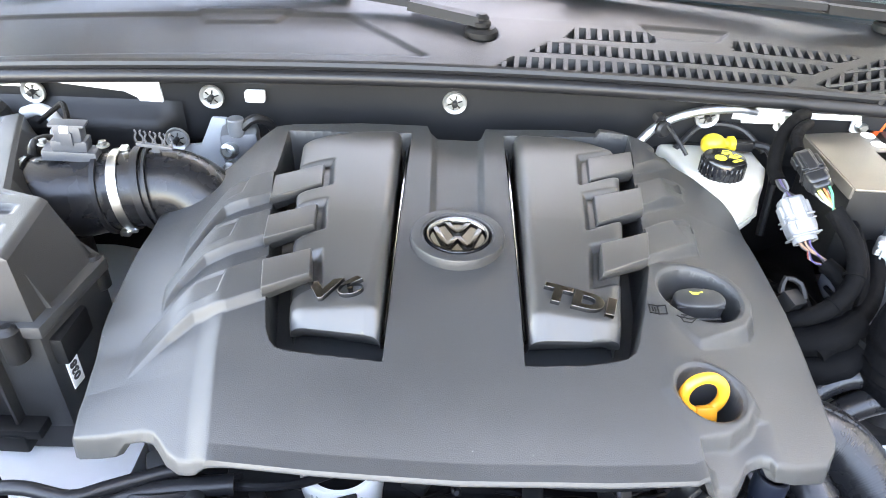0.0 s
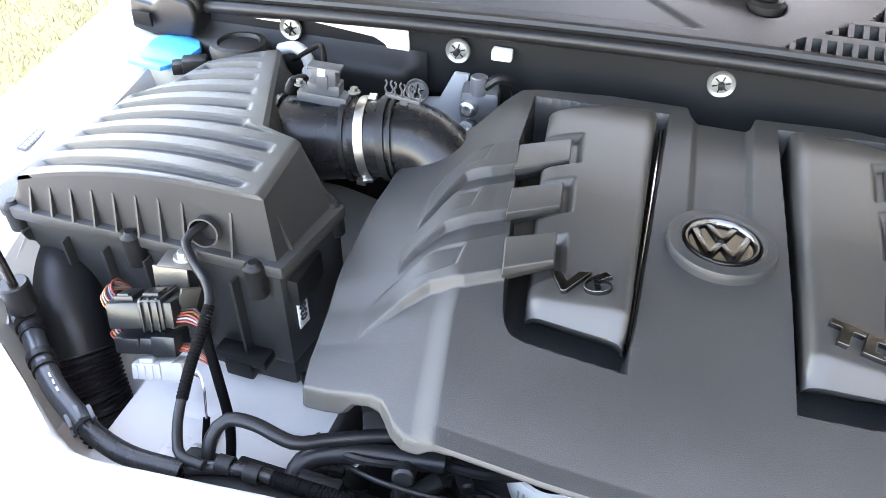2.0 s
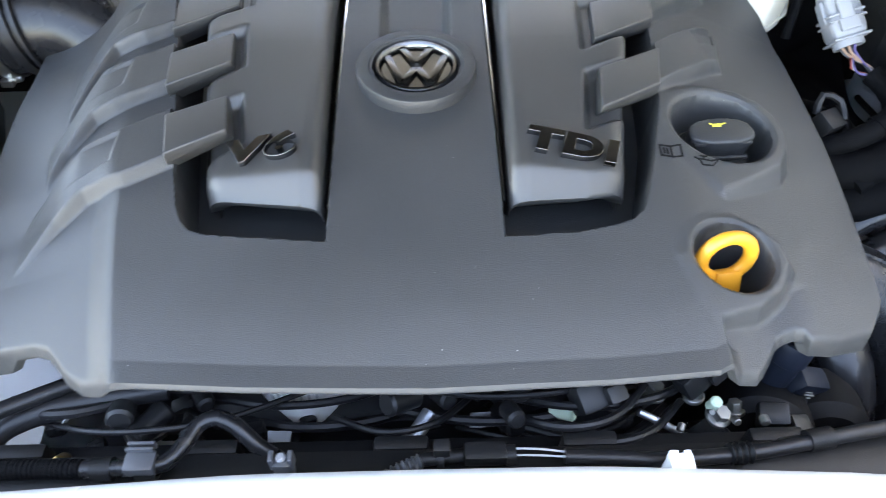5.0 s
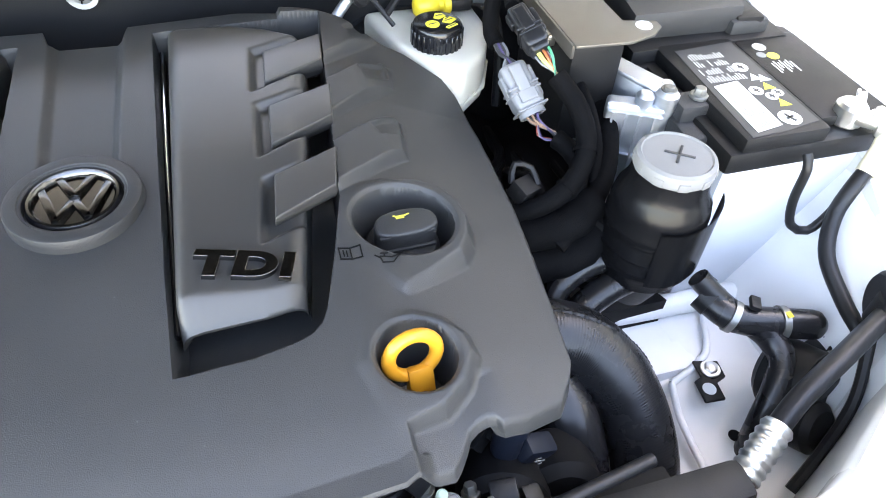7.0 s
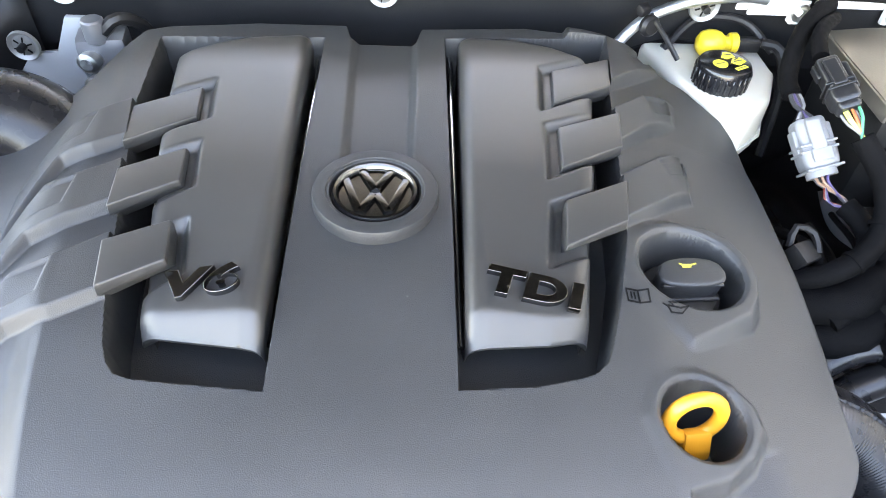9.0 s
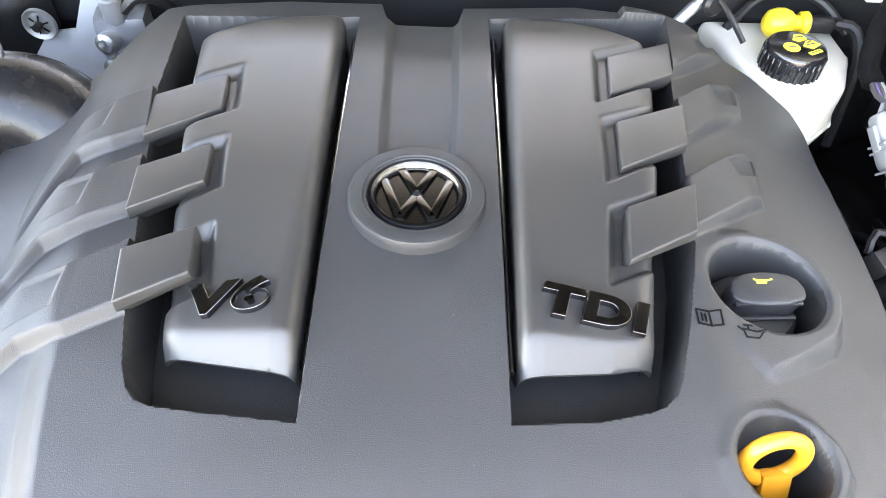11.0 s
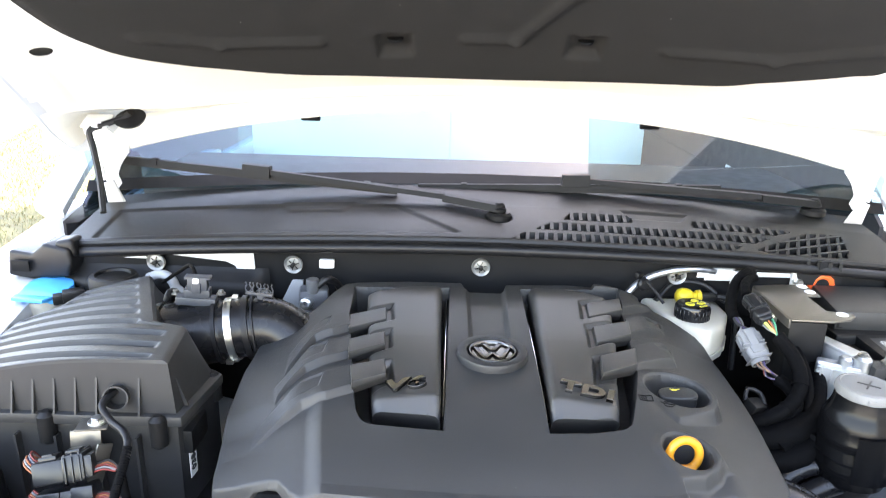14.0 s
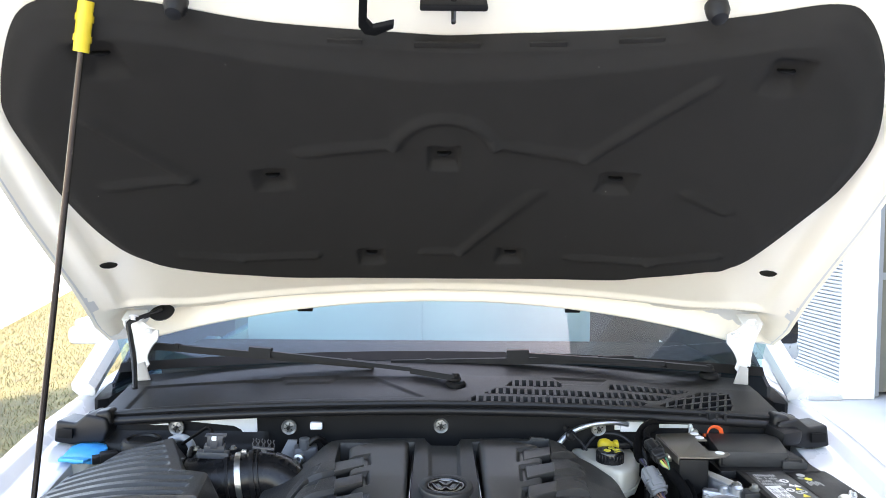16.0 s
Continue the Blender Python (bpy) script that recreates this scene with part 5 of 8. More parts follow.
def engine_cover():
    e = thing("engine_cover", (0, 0.55, 0.99), "large black grained plastic engine cover with two satin panels", "engine cover")
    cover_body(e)
    for s, text, cx, cy, rz in ((1, "TDI", 0.0995, 0.467, -7.5), (-1, "V6", -0.0990, 0.468, 4.0)):
        p = pod(e, s)
        bm = lettering(text, 0.0255, 0.0018, pose(cx, cy, 1.0662, 2.5, 9.0 * s, rz) @ Matrix.Diagonal((1.37 if s > 0 else 1.52, 1.03, 1, 1)), 0.12)
        part("lettering", bm, M_CHROME, p, "raised dark chrome letters")
        for q in (VANES_R if s > 0 else VANES_L):
            vane(e, q)
    emblem(e)
    # bright trim slivers in the gaps beside the panels
    part("trim_strip", tube([(0.0565, 0.752, 1.055), (0.0560, 0.60, 1.052), (0.0562, 0.44, 1.043)], 0.0024, 10), M_TRIM, e, "bright polished trim line")
    part("trim_strip", tube([(-0.0572, 0.748, 1.055), (-0.0562, 0.60, 1.052), (-0.0560, 0.44, 1.043)], 0.0024, 10), M_TRIM, e, "bright polished trim line")
    # dark floors carry the shade down in the recesses and wells
    for poly in (REC_R, REC_L):
        part("well_shade_floor", prism(poly, 1.004, 1.010, 0), M_LID, e)
    part("well_shade_floor", cyl((0.209, 0.499, 0.984), 0.034, 0.006), M_DEEP, e)
    cap = thing("oil_filler_cap", (0.209, 0.50, 0.985), "black plastic oil filler cap with a grip bar in its well", "filler cap")
    part("cap_disc", lathe([(0, 0), (0.022, 0), (0.0255, 0.003), (0.0275, 0.024), (0.0270, 0.029), (0.0245, 0.0315), (0.012, 0.033), (0, 0.033)], pose(0.209, 0.500, 0.998, -2, 0, 0), 48), M_LID, cap)
    grip = part("grip_bar", merge(prism([(-0.0222, -0.0050), (-0.0180, -0.0080), (-0.0100, -0.0098), (0.0, -0.0103), (0.0100, -0.0098), (0.0180, -0.0080), (0.0222, -0.0050), (0.0228, 0.0010), (0.0205, 0.0070), (0.0150, 0.0108), (0.0075, 0.0125), (0.0, 0.0130), (-0.0075, 0.0125), (-0.0150, 0.0108), (-0.0205, 0.0070), (-0.0228, 0.0010)], -0.016, 0.012, 0.003, 3, m=pose(0.2105, 0.4995, 1.0385, 8, 0, 3)),
                                  cbox((0.2105, 0.4905, 1.0455), (0.041, 0.0026, 0.0026), (8, 0, 3), 0.001), cbox((0.2105, 0.4890, 1.0335), (0.041, 0.0026, 0.0026), (8, 0, 3), 0.001)), M_LID, cap)
    part("oil_symbol", merge(cbox((0.2075, 0.5030, 1.0512), (0.0060, 0.0026, 0.0008), (8, 0, 3), 0), cbox((0.2123, 0.5043, 1.0514), (0.0045, 0.0010, 0.0008), (8, 0, 20), 0), cbox((0.2038, 0.5043, 1.0514), (0.0022, 0.0010, 0.0008), (8, 0, -30), 0)), M_OILSYM, grip, "yellow oil can symbol")
    dip = thing("dipstick", (0.19, 0.395, 0.98), "yellow plastic dipstick handle in its well", "dipstick")
    t = bmesh.new()
    R, r0 = 0.0158, 0.0046
    mm = pose(0.1890, 0.3985, 1.0350, 80, -6, 8)
    g = [[t.verts.new(((R + r0 * math.cos(b)) * math.cos(a), (R + r0 * math.cos(b)) * math.sin(a), 0.9 * r0 * math.sin(b))) for b in [2 * math.pi * k / 14 for k in range(14)]] for a in [2 * math.pi * k / 48 for k in range(48)]]
    for i in range(48):
        for k in range(14):
            t.faces.new((g[i][k], g[(i + 1) % 48][k], g[(i + 1) % 48][(k + 1) % 14], g[i][(k + 1) % 14]))
    t.transform(mm)
    part("ring", t, M_YELLOW, dip)
    part("tab", merge(cbox((0.1930, 0.3925, 1.0165), (0.017, 0.008, 0.020), (-24, 0, 6), 0.003), cyl((0.1915, 0.397, 0.985), 0.006, 0.028)), M_YELLOW, dip)
    part("tube", cyl((0.1885, 0.3995, 0.90), 0.009, 0.09), M_STEEL, dip)
    def on_cover(x, y):
        return float(cover_surface(np.array([[x]]), np.array([[y]]))[0, 0])
    def strokes(segs, w=0.0009):
        """Fine raised lines drawn on the cover."""
        bms = []
        for (ax, ay), (bx, by) in segs:
            x, y = (ax + bx) / 2, (ay + by) / 2
            tx = math.degrees(math.atan2(on_cover(x, y + 0.002) - on_cover(x, y - 0.002), 0.004))
            ty = math.degrees(math.atan2(on_cover(x - 0.002, y) - on_cover(x + 0.002, y), 0.004))
            bms.append(box(-math.hypot(bx - ax, by - ay) / 2 - w / 2, math.hypot(bx - ax, by - ay) / 2 + w / 2, -w / 2, w / 2, -0.001, 0.0006, 0, m=pose(x, y, on_cover(x, y), tx, ty, 0) @ pose(0, 0, 0, 0, 0, math.degrees(math.atan2(by - ay, bx - ax)))))
        return merge(*bms)
    bx0, by0 = 0.1595, 0.4665
    book = [((0, 0), (0, 0.009)), ((0, 0.009), (0.007, 0.0075)), ((0.007, 0.0075), (0.014, 0.009)), ((0.014, 0.009), (0.014, 0)), ((0.014, 0), (0.007, -0.0015)), ((0.007, -0.0015), (0, 0)), ((0.007, -0.0015), (0.007, 0.0075)), ((0.0025, 0.002), (0.0025, 0.006)), ((0.0045, 0.0015), (0.0045, 0.0055))]
    part("moulded_symbol", strokes([((bx0 + a, by0 + b), (bx0 + c, by0 + d)) for (a, b), (c, d) in book]), M_DEEP, e)
    bx0, by0 = 0.1815, 0.4600
    can = [((0, 0.006), (0.003, 0.004)), ((0.003, 0.004), (0.004, 0)), ((0.004, 0), (0.011, 0)), ((0.011, 0), (0.0165, 0.006)), ((0.0165, 0.006), (0.011, 0.004)), ((0.011, 0.004), (0.003, 0.005)), ((0.006, 0.005), (0.006, 0.0075)), ((0.004, 0.0075), (0.0085, 0.0075))]
    part("moulded_symbol", strokes([((bx0 + a, by0 + b), (bx0 + c, by0 + d)) for (a, b), (c, d) in can]), M_DEEP, e)


engine_cover()

# ---- left side of the bay ----
def lid_top(x, y):
    """Height of the filter lid: arched across, falling to the wing and to the front."""
    return lerp_table(y, [(0.45, 1.0885), (0.56, 1.0855), (0.78, 1.083)]) - 0.86 * max(0.0, -x - 0.42) ** 2


LID = [(-0.357, 0.464), (-0.372, 0.560), (-0.414, 0.573), (-0.498, 0.755), (-0.588, 0.727), (-0.598, 0.668), (-0.646, 0.652), (-0.630, 0.547), (-0.613, 0.458)]


def air_box():
    a = thing("air_filter_box", (-0.5, 0.6, 0.89), "ribbed dusty black plastic air filter box", "air filter")
    foot = [(-0.350, 0.4580), (-0.338, 0.556), (-0.40, 0.60), (-0.47, 0.77), (-0.60, 0.77), (-0.655, 0.66), (-0.655, 0.475), (-0.63, 0.4545)]
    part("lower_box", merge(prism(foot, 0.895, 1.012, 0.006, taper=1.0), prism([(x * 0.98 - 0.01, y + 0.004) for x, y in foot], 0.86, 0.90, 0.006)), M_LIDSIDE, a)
    lab = part("side_label", cbox((-0.3460, 0.480, 0.953), (0.0012, 0.0155, 0.040), (0, 0, -7), 0.0003), M_LABEL, a, "small white paper label")
    part("label_text", lettering("038", 0.0125, 0.0003, pose(-0.3452, 0.4800, 0.951, 90, 0, 83) @ pose(0, 0, 0, 0, 0, 90)), M_DLABEL, lab)
    flange = prism([(x + (x + 0.5) * 0.05, y + (y - 0.6) * 0.05) for x, y in foot], 1.013, 1.026, 0.003)
    part("flange", flange, M_LID, a)
    # lid: sloped sides up to the arched, fluted top
    bm = bmesh.new()
    n = 220

    def along(poly, t):
        L = [math.hypot(poly[(i + 1) % len(poly)][0] - p[0], poly[(i + 1) % len(poly)][1] - p[1]) for i, p in enumerate(poly)]
        s = t * sum(L)
        for i, l in enumerate(L):
            if s <= l or i == len(L) - 1:
                p, q = poly[i], poly[(i + 1) % len(poly)]
                f = min(1.0, s / l)
                return (p[0] + (q[0] - p[0]) * f, p[1] + (q[1] - p[1]) * f)
            s -= l
    # fluted top as its own grid
    sides = bmesh.new()
    ring_t, ring_l = [], []
    c = Vector((-0.5, 0.59))
    for k in range(n):
        x, y = along(LID, k / n)
        d = Vector((x, y)) - c
        ang = math.atan2(d.y, d.x)
        # matching point of the foot in the same direction
        best = None
        for i in range(len(foot)):
            p, q = Vector(foot[i]) - c, Vector(foot[(i + 1) % len(foot)]) - c
            den = d.x * (q.y - p.y) - d.y * (q.x - p.x)
            if abs(den) < 1e-9:
                continue
            t = (p.x * (q.y - p.y) - p.y * (q.x - p.x)) / den
            u = (p.x * d.y - p.y * d.x) / den
            if t > 0 and -0.001 <= u <= 1.001:
                best = t if best is None else min(best, t)
        f = c + d * (best or 1.05)
        ring_t.append(sides.verts.new((x, y, lid_top(x, y) - 0.004)))
        ring_l.append(sides.verts.new((f.x, f.y, 1.020)))
    for k in range(n):
        sides.faces.new((ring_l[k], ring_l[(k + 1) % n], ring_t[(k + 1) % n], ring_t[k]))
    bmesh.ops.recalc_face_normals(sides, faces=sides.faces[:])
    part("lid_side", sides, M_LIDSIDE, a, "side of the lid, its plastic dulled for the shade", sharp=30)
    # top: rows across x, fluted along y
    rows = []
    ny, nx = 380, 90
    for j in range(ny + 1):
        y = 0.4585 + 0.296 * j / ny
        xs = []
        for i in range(len(LID)):
            (ax, ay), (bx, by) = LID[i], LID[(i + 1) % len(LID)]
            if (ay > y) != (by > y):
                xs.append(ax + (bx - ax) * (y - ay) / (by - ay))
        if len(xs) < 2:
            continue
        x0, x1 = min(xs), max(xs)
        row = []
        for i in range(nx + 1):
            x = x0 + (x1 - x0) * i / nx
            z = lid_top(x, y)
            s = (y - 0.462 + 0.05 * (x + 0.5)) / 0.0325
            fl = 0.5 + 0.5 * math.cos(2 * math.pi * s)
            fl = sm(0.30, 0.62, fl)
            fade = sm(0.020, 0.030, x1 - x) * sm(0.004, 0.02, x - x0) * sm(0.004, 0.012, y - 0.4645)
            z -= 0.0065 * (1 - fl) * fade
            e = min(x1 - x, x - x0)
            z -= 0.004 * (1 - sm(0.0, 0.005, e))
            row.append((x, y, z))
        rows.append(row)
    vs = [[bm.verts.new(p) for p in r] for r in rows]
    for p, q in zip(vs, vs[1:]):
        for i in range(nx):
            bm.faces.new((p[i], p[i + 1], q[i + 1], q[i]))
    part("lid_top", bm, M_LID, a, "fluted top of the lid", 40)
    # gussets along the front and the side
    for k in range(10):
        x = -0.5991 + 0.0233 * k
        if abs(x + 0.412) < 0.012:
            continue
        h = 0.66 * (lid_top(x, 0.47) - 1.026)
        y_low = 0.458 + 0.0125 * (x + 0.350)             # foot of the sloping face
        y_top = y_low + 0.66 * (0.4645 - 0.02 * max(0.0, -x - 0.35) - y_low)
        part("gusset", prism([(0.020, 0), (-0.0065, 0), (y_top - y_low - 0.0008, h), (0.020, h)], -0.0011, 0.0011, 0, m=Matrix(((0, 0, 1, x), (1, 0, 0, y_low), (0, 1, 0, 1.0255), (0, 0, 0, 1)))), M_LID, a)
    for k in range(3):
        y = 0.478 + 0.026 * k
        part("gusset", prism([(-0.012, 0), (0.022 - 0.002 * k, 0), (0.005 - 0.003 * k, 0.052 - 0.004 * k), (-0.004 - 0.003 * k, 0.052 - 0.004 * k)], -0.0010, 0.0010, 0, m=Matrix(((1, 0, 0, -0.366), (0, 0, 1, y), (0, 1, 0, 1.025), (0, 0, 0, 1)))), M_LID, a)
    for x, y in ((-0.493, 0.4515), (-0.368, 0.4490), (-0.342, 0.552), (-0.628, 0.4555)):
        part("screw_boss", merge(cyl((x, y, 0.990), 0.0095, 0.037, bev=0.003), cyl((x, y, 1.024), 0.0062, 0.005, bev=0.002)), M_BLACK, a)
    for k in range(6):
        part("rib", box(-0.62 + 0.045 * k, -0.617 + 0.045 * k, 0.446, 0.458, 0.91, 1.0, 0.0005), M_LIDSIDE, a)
    part("drain_nozzle", lathe([(0.0, 0.0), (0.010, 0.0), (0.011, 0.0), (0.0138, 0.030), (0.0122, 0.030), (0.0100, 0.004), (0, 0.004)], pose(-0.416, 0.478, 1.043, 80, 0, 8), 32), M_LID, a)
    part("foot", merge(cbox((-0.398, 0.450, 0.905), (0.055, 0.022, 0.012), (0, 0, 0), 0.003), cbox((-0.40, 0.452, 0.893), (0.03, 0.03, 0.02), (0, 0, 0), 0.003)), M_BLACK, a)
    part("latch", cbox((-0.345, 0.49, 0.985), (0.014, 0.05, 0.03), (0, 0, 0), 0.004), M_BLACK, a)
    part("peg", cyl((-0.345, 0.462, 0.882), 0.004, 0.018, (90, 0, 40)), M_BLACK, a)


def ring_at(c, axis, r, w, t):
    q = Vector(axis).to_track_quat("Z", "Y").to_matrix().to_4x4()
    return lathe([(r, -w / 2), (r + t, -w / 2), (r + t, w / 2), (r, w / 2), (r, -w / 2)], Matrix.Translation(c) @ q, 40)


M_GREYB = material("grey_black_plastic", (0.05, 0.052, 0.058), 0.4)


def intake():
    p = thing("intake_pipe", (-0.36, 0.66, 0.98), "black rubber intake elbow with a steel band clamp", "intake pipe")
    axis = (1, 0.14, 0.13)
    part("sensor_housing", merge(tube([(-0.452, 0.646, 1.018), (-0.425, 0.650, 1.022), (-0.372, 0.658, 1.029)], 0.0475, 44, r_end=0.0415), ring_at((-0.449, 0.646, 1.018), axis, 0.0475, 0.007, 0.0035), ring_at((-0.378, 0.657, 1.028), axis, 0.0418, 0.004, 0.0028)), M_HOSE, p)
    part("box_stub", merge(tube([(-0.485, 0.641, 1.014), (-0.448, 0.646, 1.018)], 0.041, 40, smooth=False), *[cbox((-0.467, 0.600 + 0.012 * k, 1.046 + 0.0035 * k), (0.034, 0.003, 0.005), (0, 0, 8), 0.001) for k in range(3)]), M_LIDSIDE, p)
    part("elbow", tube([(-0.372, 0.658, 1.029), (-0.340, 0.662, 1.033), (-0.306, 0.665, 1.031), (-0.280, 0.660, 1.017), (-0.264, 0.650, 0.993), (-0.256, 0.640, 0.955)], 0.0415, 44, r_end=0.0385), M_HOSE, p)
    part("mould_seam", merge(*[cbox((-0.326 + 0.0085 * k, 0.668 - 0.004 * max(0, k - 3), 1.0725 - 0.0009 * k * k), (0.0050, 0.0022, 0.0016), (0, 6 + 5 * k, -4 * k), 0.0005) for k in range(7)]), M_GREYB, p, "row of raised moulding ticks")
    part("collar", merge(ring_at((-0.378, 0.657, 1.028), axis, 0.0415, 0.005, 0.0036), ring_at((-0.338, 0.662, 1.033), axis, 0.0415, 0.008, 0.0030), ring_at((-0.328, 0.663, 1.0335), axis, 0.0415, 0.003, 0.0040)), M_RUBBER, p)
    cl = part("band_clamp", ring_at((-0.360, 0.660, 1.0305), axis, 0.0424, 0.0095, 0.0016), M_STEEL, p, "bright steel band")
    part("clamp_screw", merge(cyl((-0.364, 0.632, 0.995), 0.0035, 0.018, (0, 80, 0)), cbox((-0.358, 0.628, 0.996), (0.010, 0.007, 0.006), (0, 0, 0), 0.001)), M_STEEL, cl)
    part("clamp_tab", cbox((-0.358, 0.668, 1.0745), (0.008, 0.010, 0.004), (0, 0, 10), 0.001), M_STEEL, cl)
    part("pipe_end", merge(ring_at((-0.268, 0.653, 1.000), (0.55, -0.30, -0.8), 0.0387, 0.004, 0.003), ring_at((-0.263, 0.649, 0.990), (0.45, -0.30, -0.9), 0.0385, 0.004, 0.0035)), M_HOSE, p)
    p.location += Vector((0.012, 0.0, 0.008))
    s = thing("air_flow_sensor", (-0.395, 0.655, 1.07), "slate-grey sensor plug on the intake pipe", "sensor")
    slate = material("slate_nylon", (0.040, 0.044, 0.052), 0.42)
    part("base", cbox((-0.398, 0.654, 1.078), (0.052, 0.020, 0.011), (0, 5, 8), 0.002), slate, s)
    part("plug", merge(cbox((-0.396, 0.655, 1.089), (0.034, 0.019, 0.012), (0, 4, 8), 0.002), cbox((-0.394, 0.654, 1.102), (0.026, 0.018, 0.018), (0, 4, 8), 0.003), cbox((-0.3935, 0.654, 1.1105), (0.034, 0.016, 0.003), (0, 4, 8), 0.001), cbox((-0.394, 0.6445, 1.098), (0.012, 0.003, 0.014), (0, 4, 8), 0.001)), slate, s)
    part("latch", cbox((-0.394, 0.645, 1.108), (0.008, 0.004, 0.007), (0, 4, 8), 0.001), M_WHITE, s)
    for x, y, z in ((-0.365, 0.656, 1.086), (-0.428, 0.660, 1.083)):
        bolt(s, (x, y, z), 0.0042, 0.006, mat=M_DSTEEL)
    part("wire", tube([(-0.40, 0.665, 1.10), (-0.42, 0.70, 1.11), (-0.45, 0.73, 1.09), (-0.49, 0.76, 1.06)], 0.003, 8), M_TAPE, s)
    part("hose_stub", tube([(-0.44, 0.655, 1.075), (-0.437, 0.66, 1.085), (-0.445, 0.70, 1.07), (-0.47, 0.74, 1.04)], 0.0045, 10), M_BLACK, s)
    s.location += Vector((0.004, 0.0, 0.004))
    # small pipe comb above the elbow
    c = thing("pipe_clip", (-0.312, 0.665, 1.07), "grey comb of open pipe clips above the intake elbow", "clip")
    part("bar", merge(cbox((-0.311, 0.662, 1.0835), (0.037, 0.005, 0.004), (0, 6, 0), 0.001), cbox((-0.311, 0.664, 1.077), (0.008, 0.004, 0.012), (0, 6, 0), 0.001)), M_GREYB, c)
    for k in range(4):
        x, z = -0.3255 + 0.0098 * k, 1.0862 - 0.001 * k
        for d in (-1, 1):
            part("hook", tube([(x + d * 0.0026, 0.662, z), (x + d * 0.0042, 0.662, z + 0.006), (x + d * 0.0018, 0.662, z + 0.0105), (x + d * 0.0034, 0.662, z + 0.0145)], 0.0010, 6), M_GREYB, c)
    c.location += Vector((0.0, 0.0, 0.006))


def rosette(c, group=True):
    """A round sheet-metal push nut with star slots."""
    r = thing("push_nut", c, "round bright steel push nut on the bulkhead", "fastener", group="push nuts")
    q = pose(*c, 90, 0, 0)
    part("dish", lathe([(0, 0.002), (0.005, 0.002), (0.0105, 0.001), (0.0142, 0.0035), (0.0149, 0.002), (0.0149, 0), (0, 0)], q, 32), M_BRIGHT, r)
    part("stud", lathe([(0, 0.002), (0.0035, 0.002), (0.0035, 0.010), (0, 0.011)], q, 12), M_BLACK, r)
    for k in range(6):
        a = math.pi * k / 3 + 0.3
        part("slot", cbox((c[0] + 0.0068 * math.cos(a), c[1] - 0.0030, c[2] + 0.0068 * math.sin(a)), (0.0050, 0.001, 0.0012), (0, -math.degrees(a), 0), 0), M_DEEP, r)
    return r


M_PLUG = material("satin_black_nylon", (0.011, 0.0115, 0.013), 0.30, fine=700, bump=0.1, vary=0.08)
M_PLUGW = material("pale_grey_nylon", (0.36, 0.36, 0.37), 0.42, vary=0.06, bump=0.06)
M_BRIGHT = material("bright_zinc", (0.25, 0.25, 0.245), 0.42, metal=0.6, scale=80, bump=0.05)


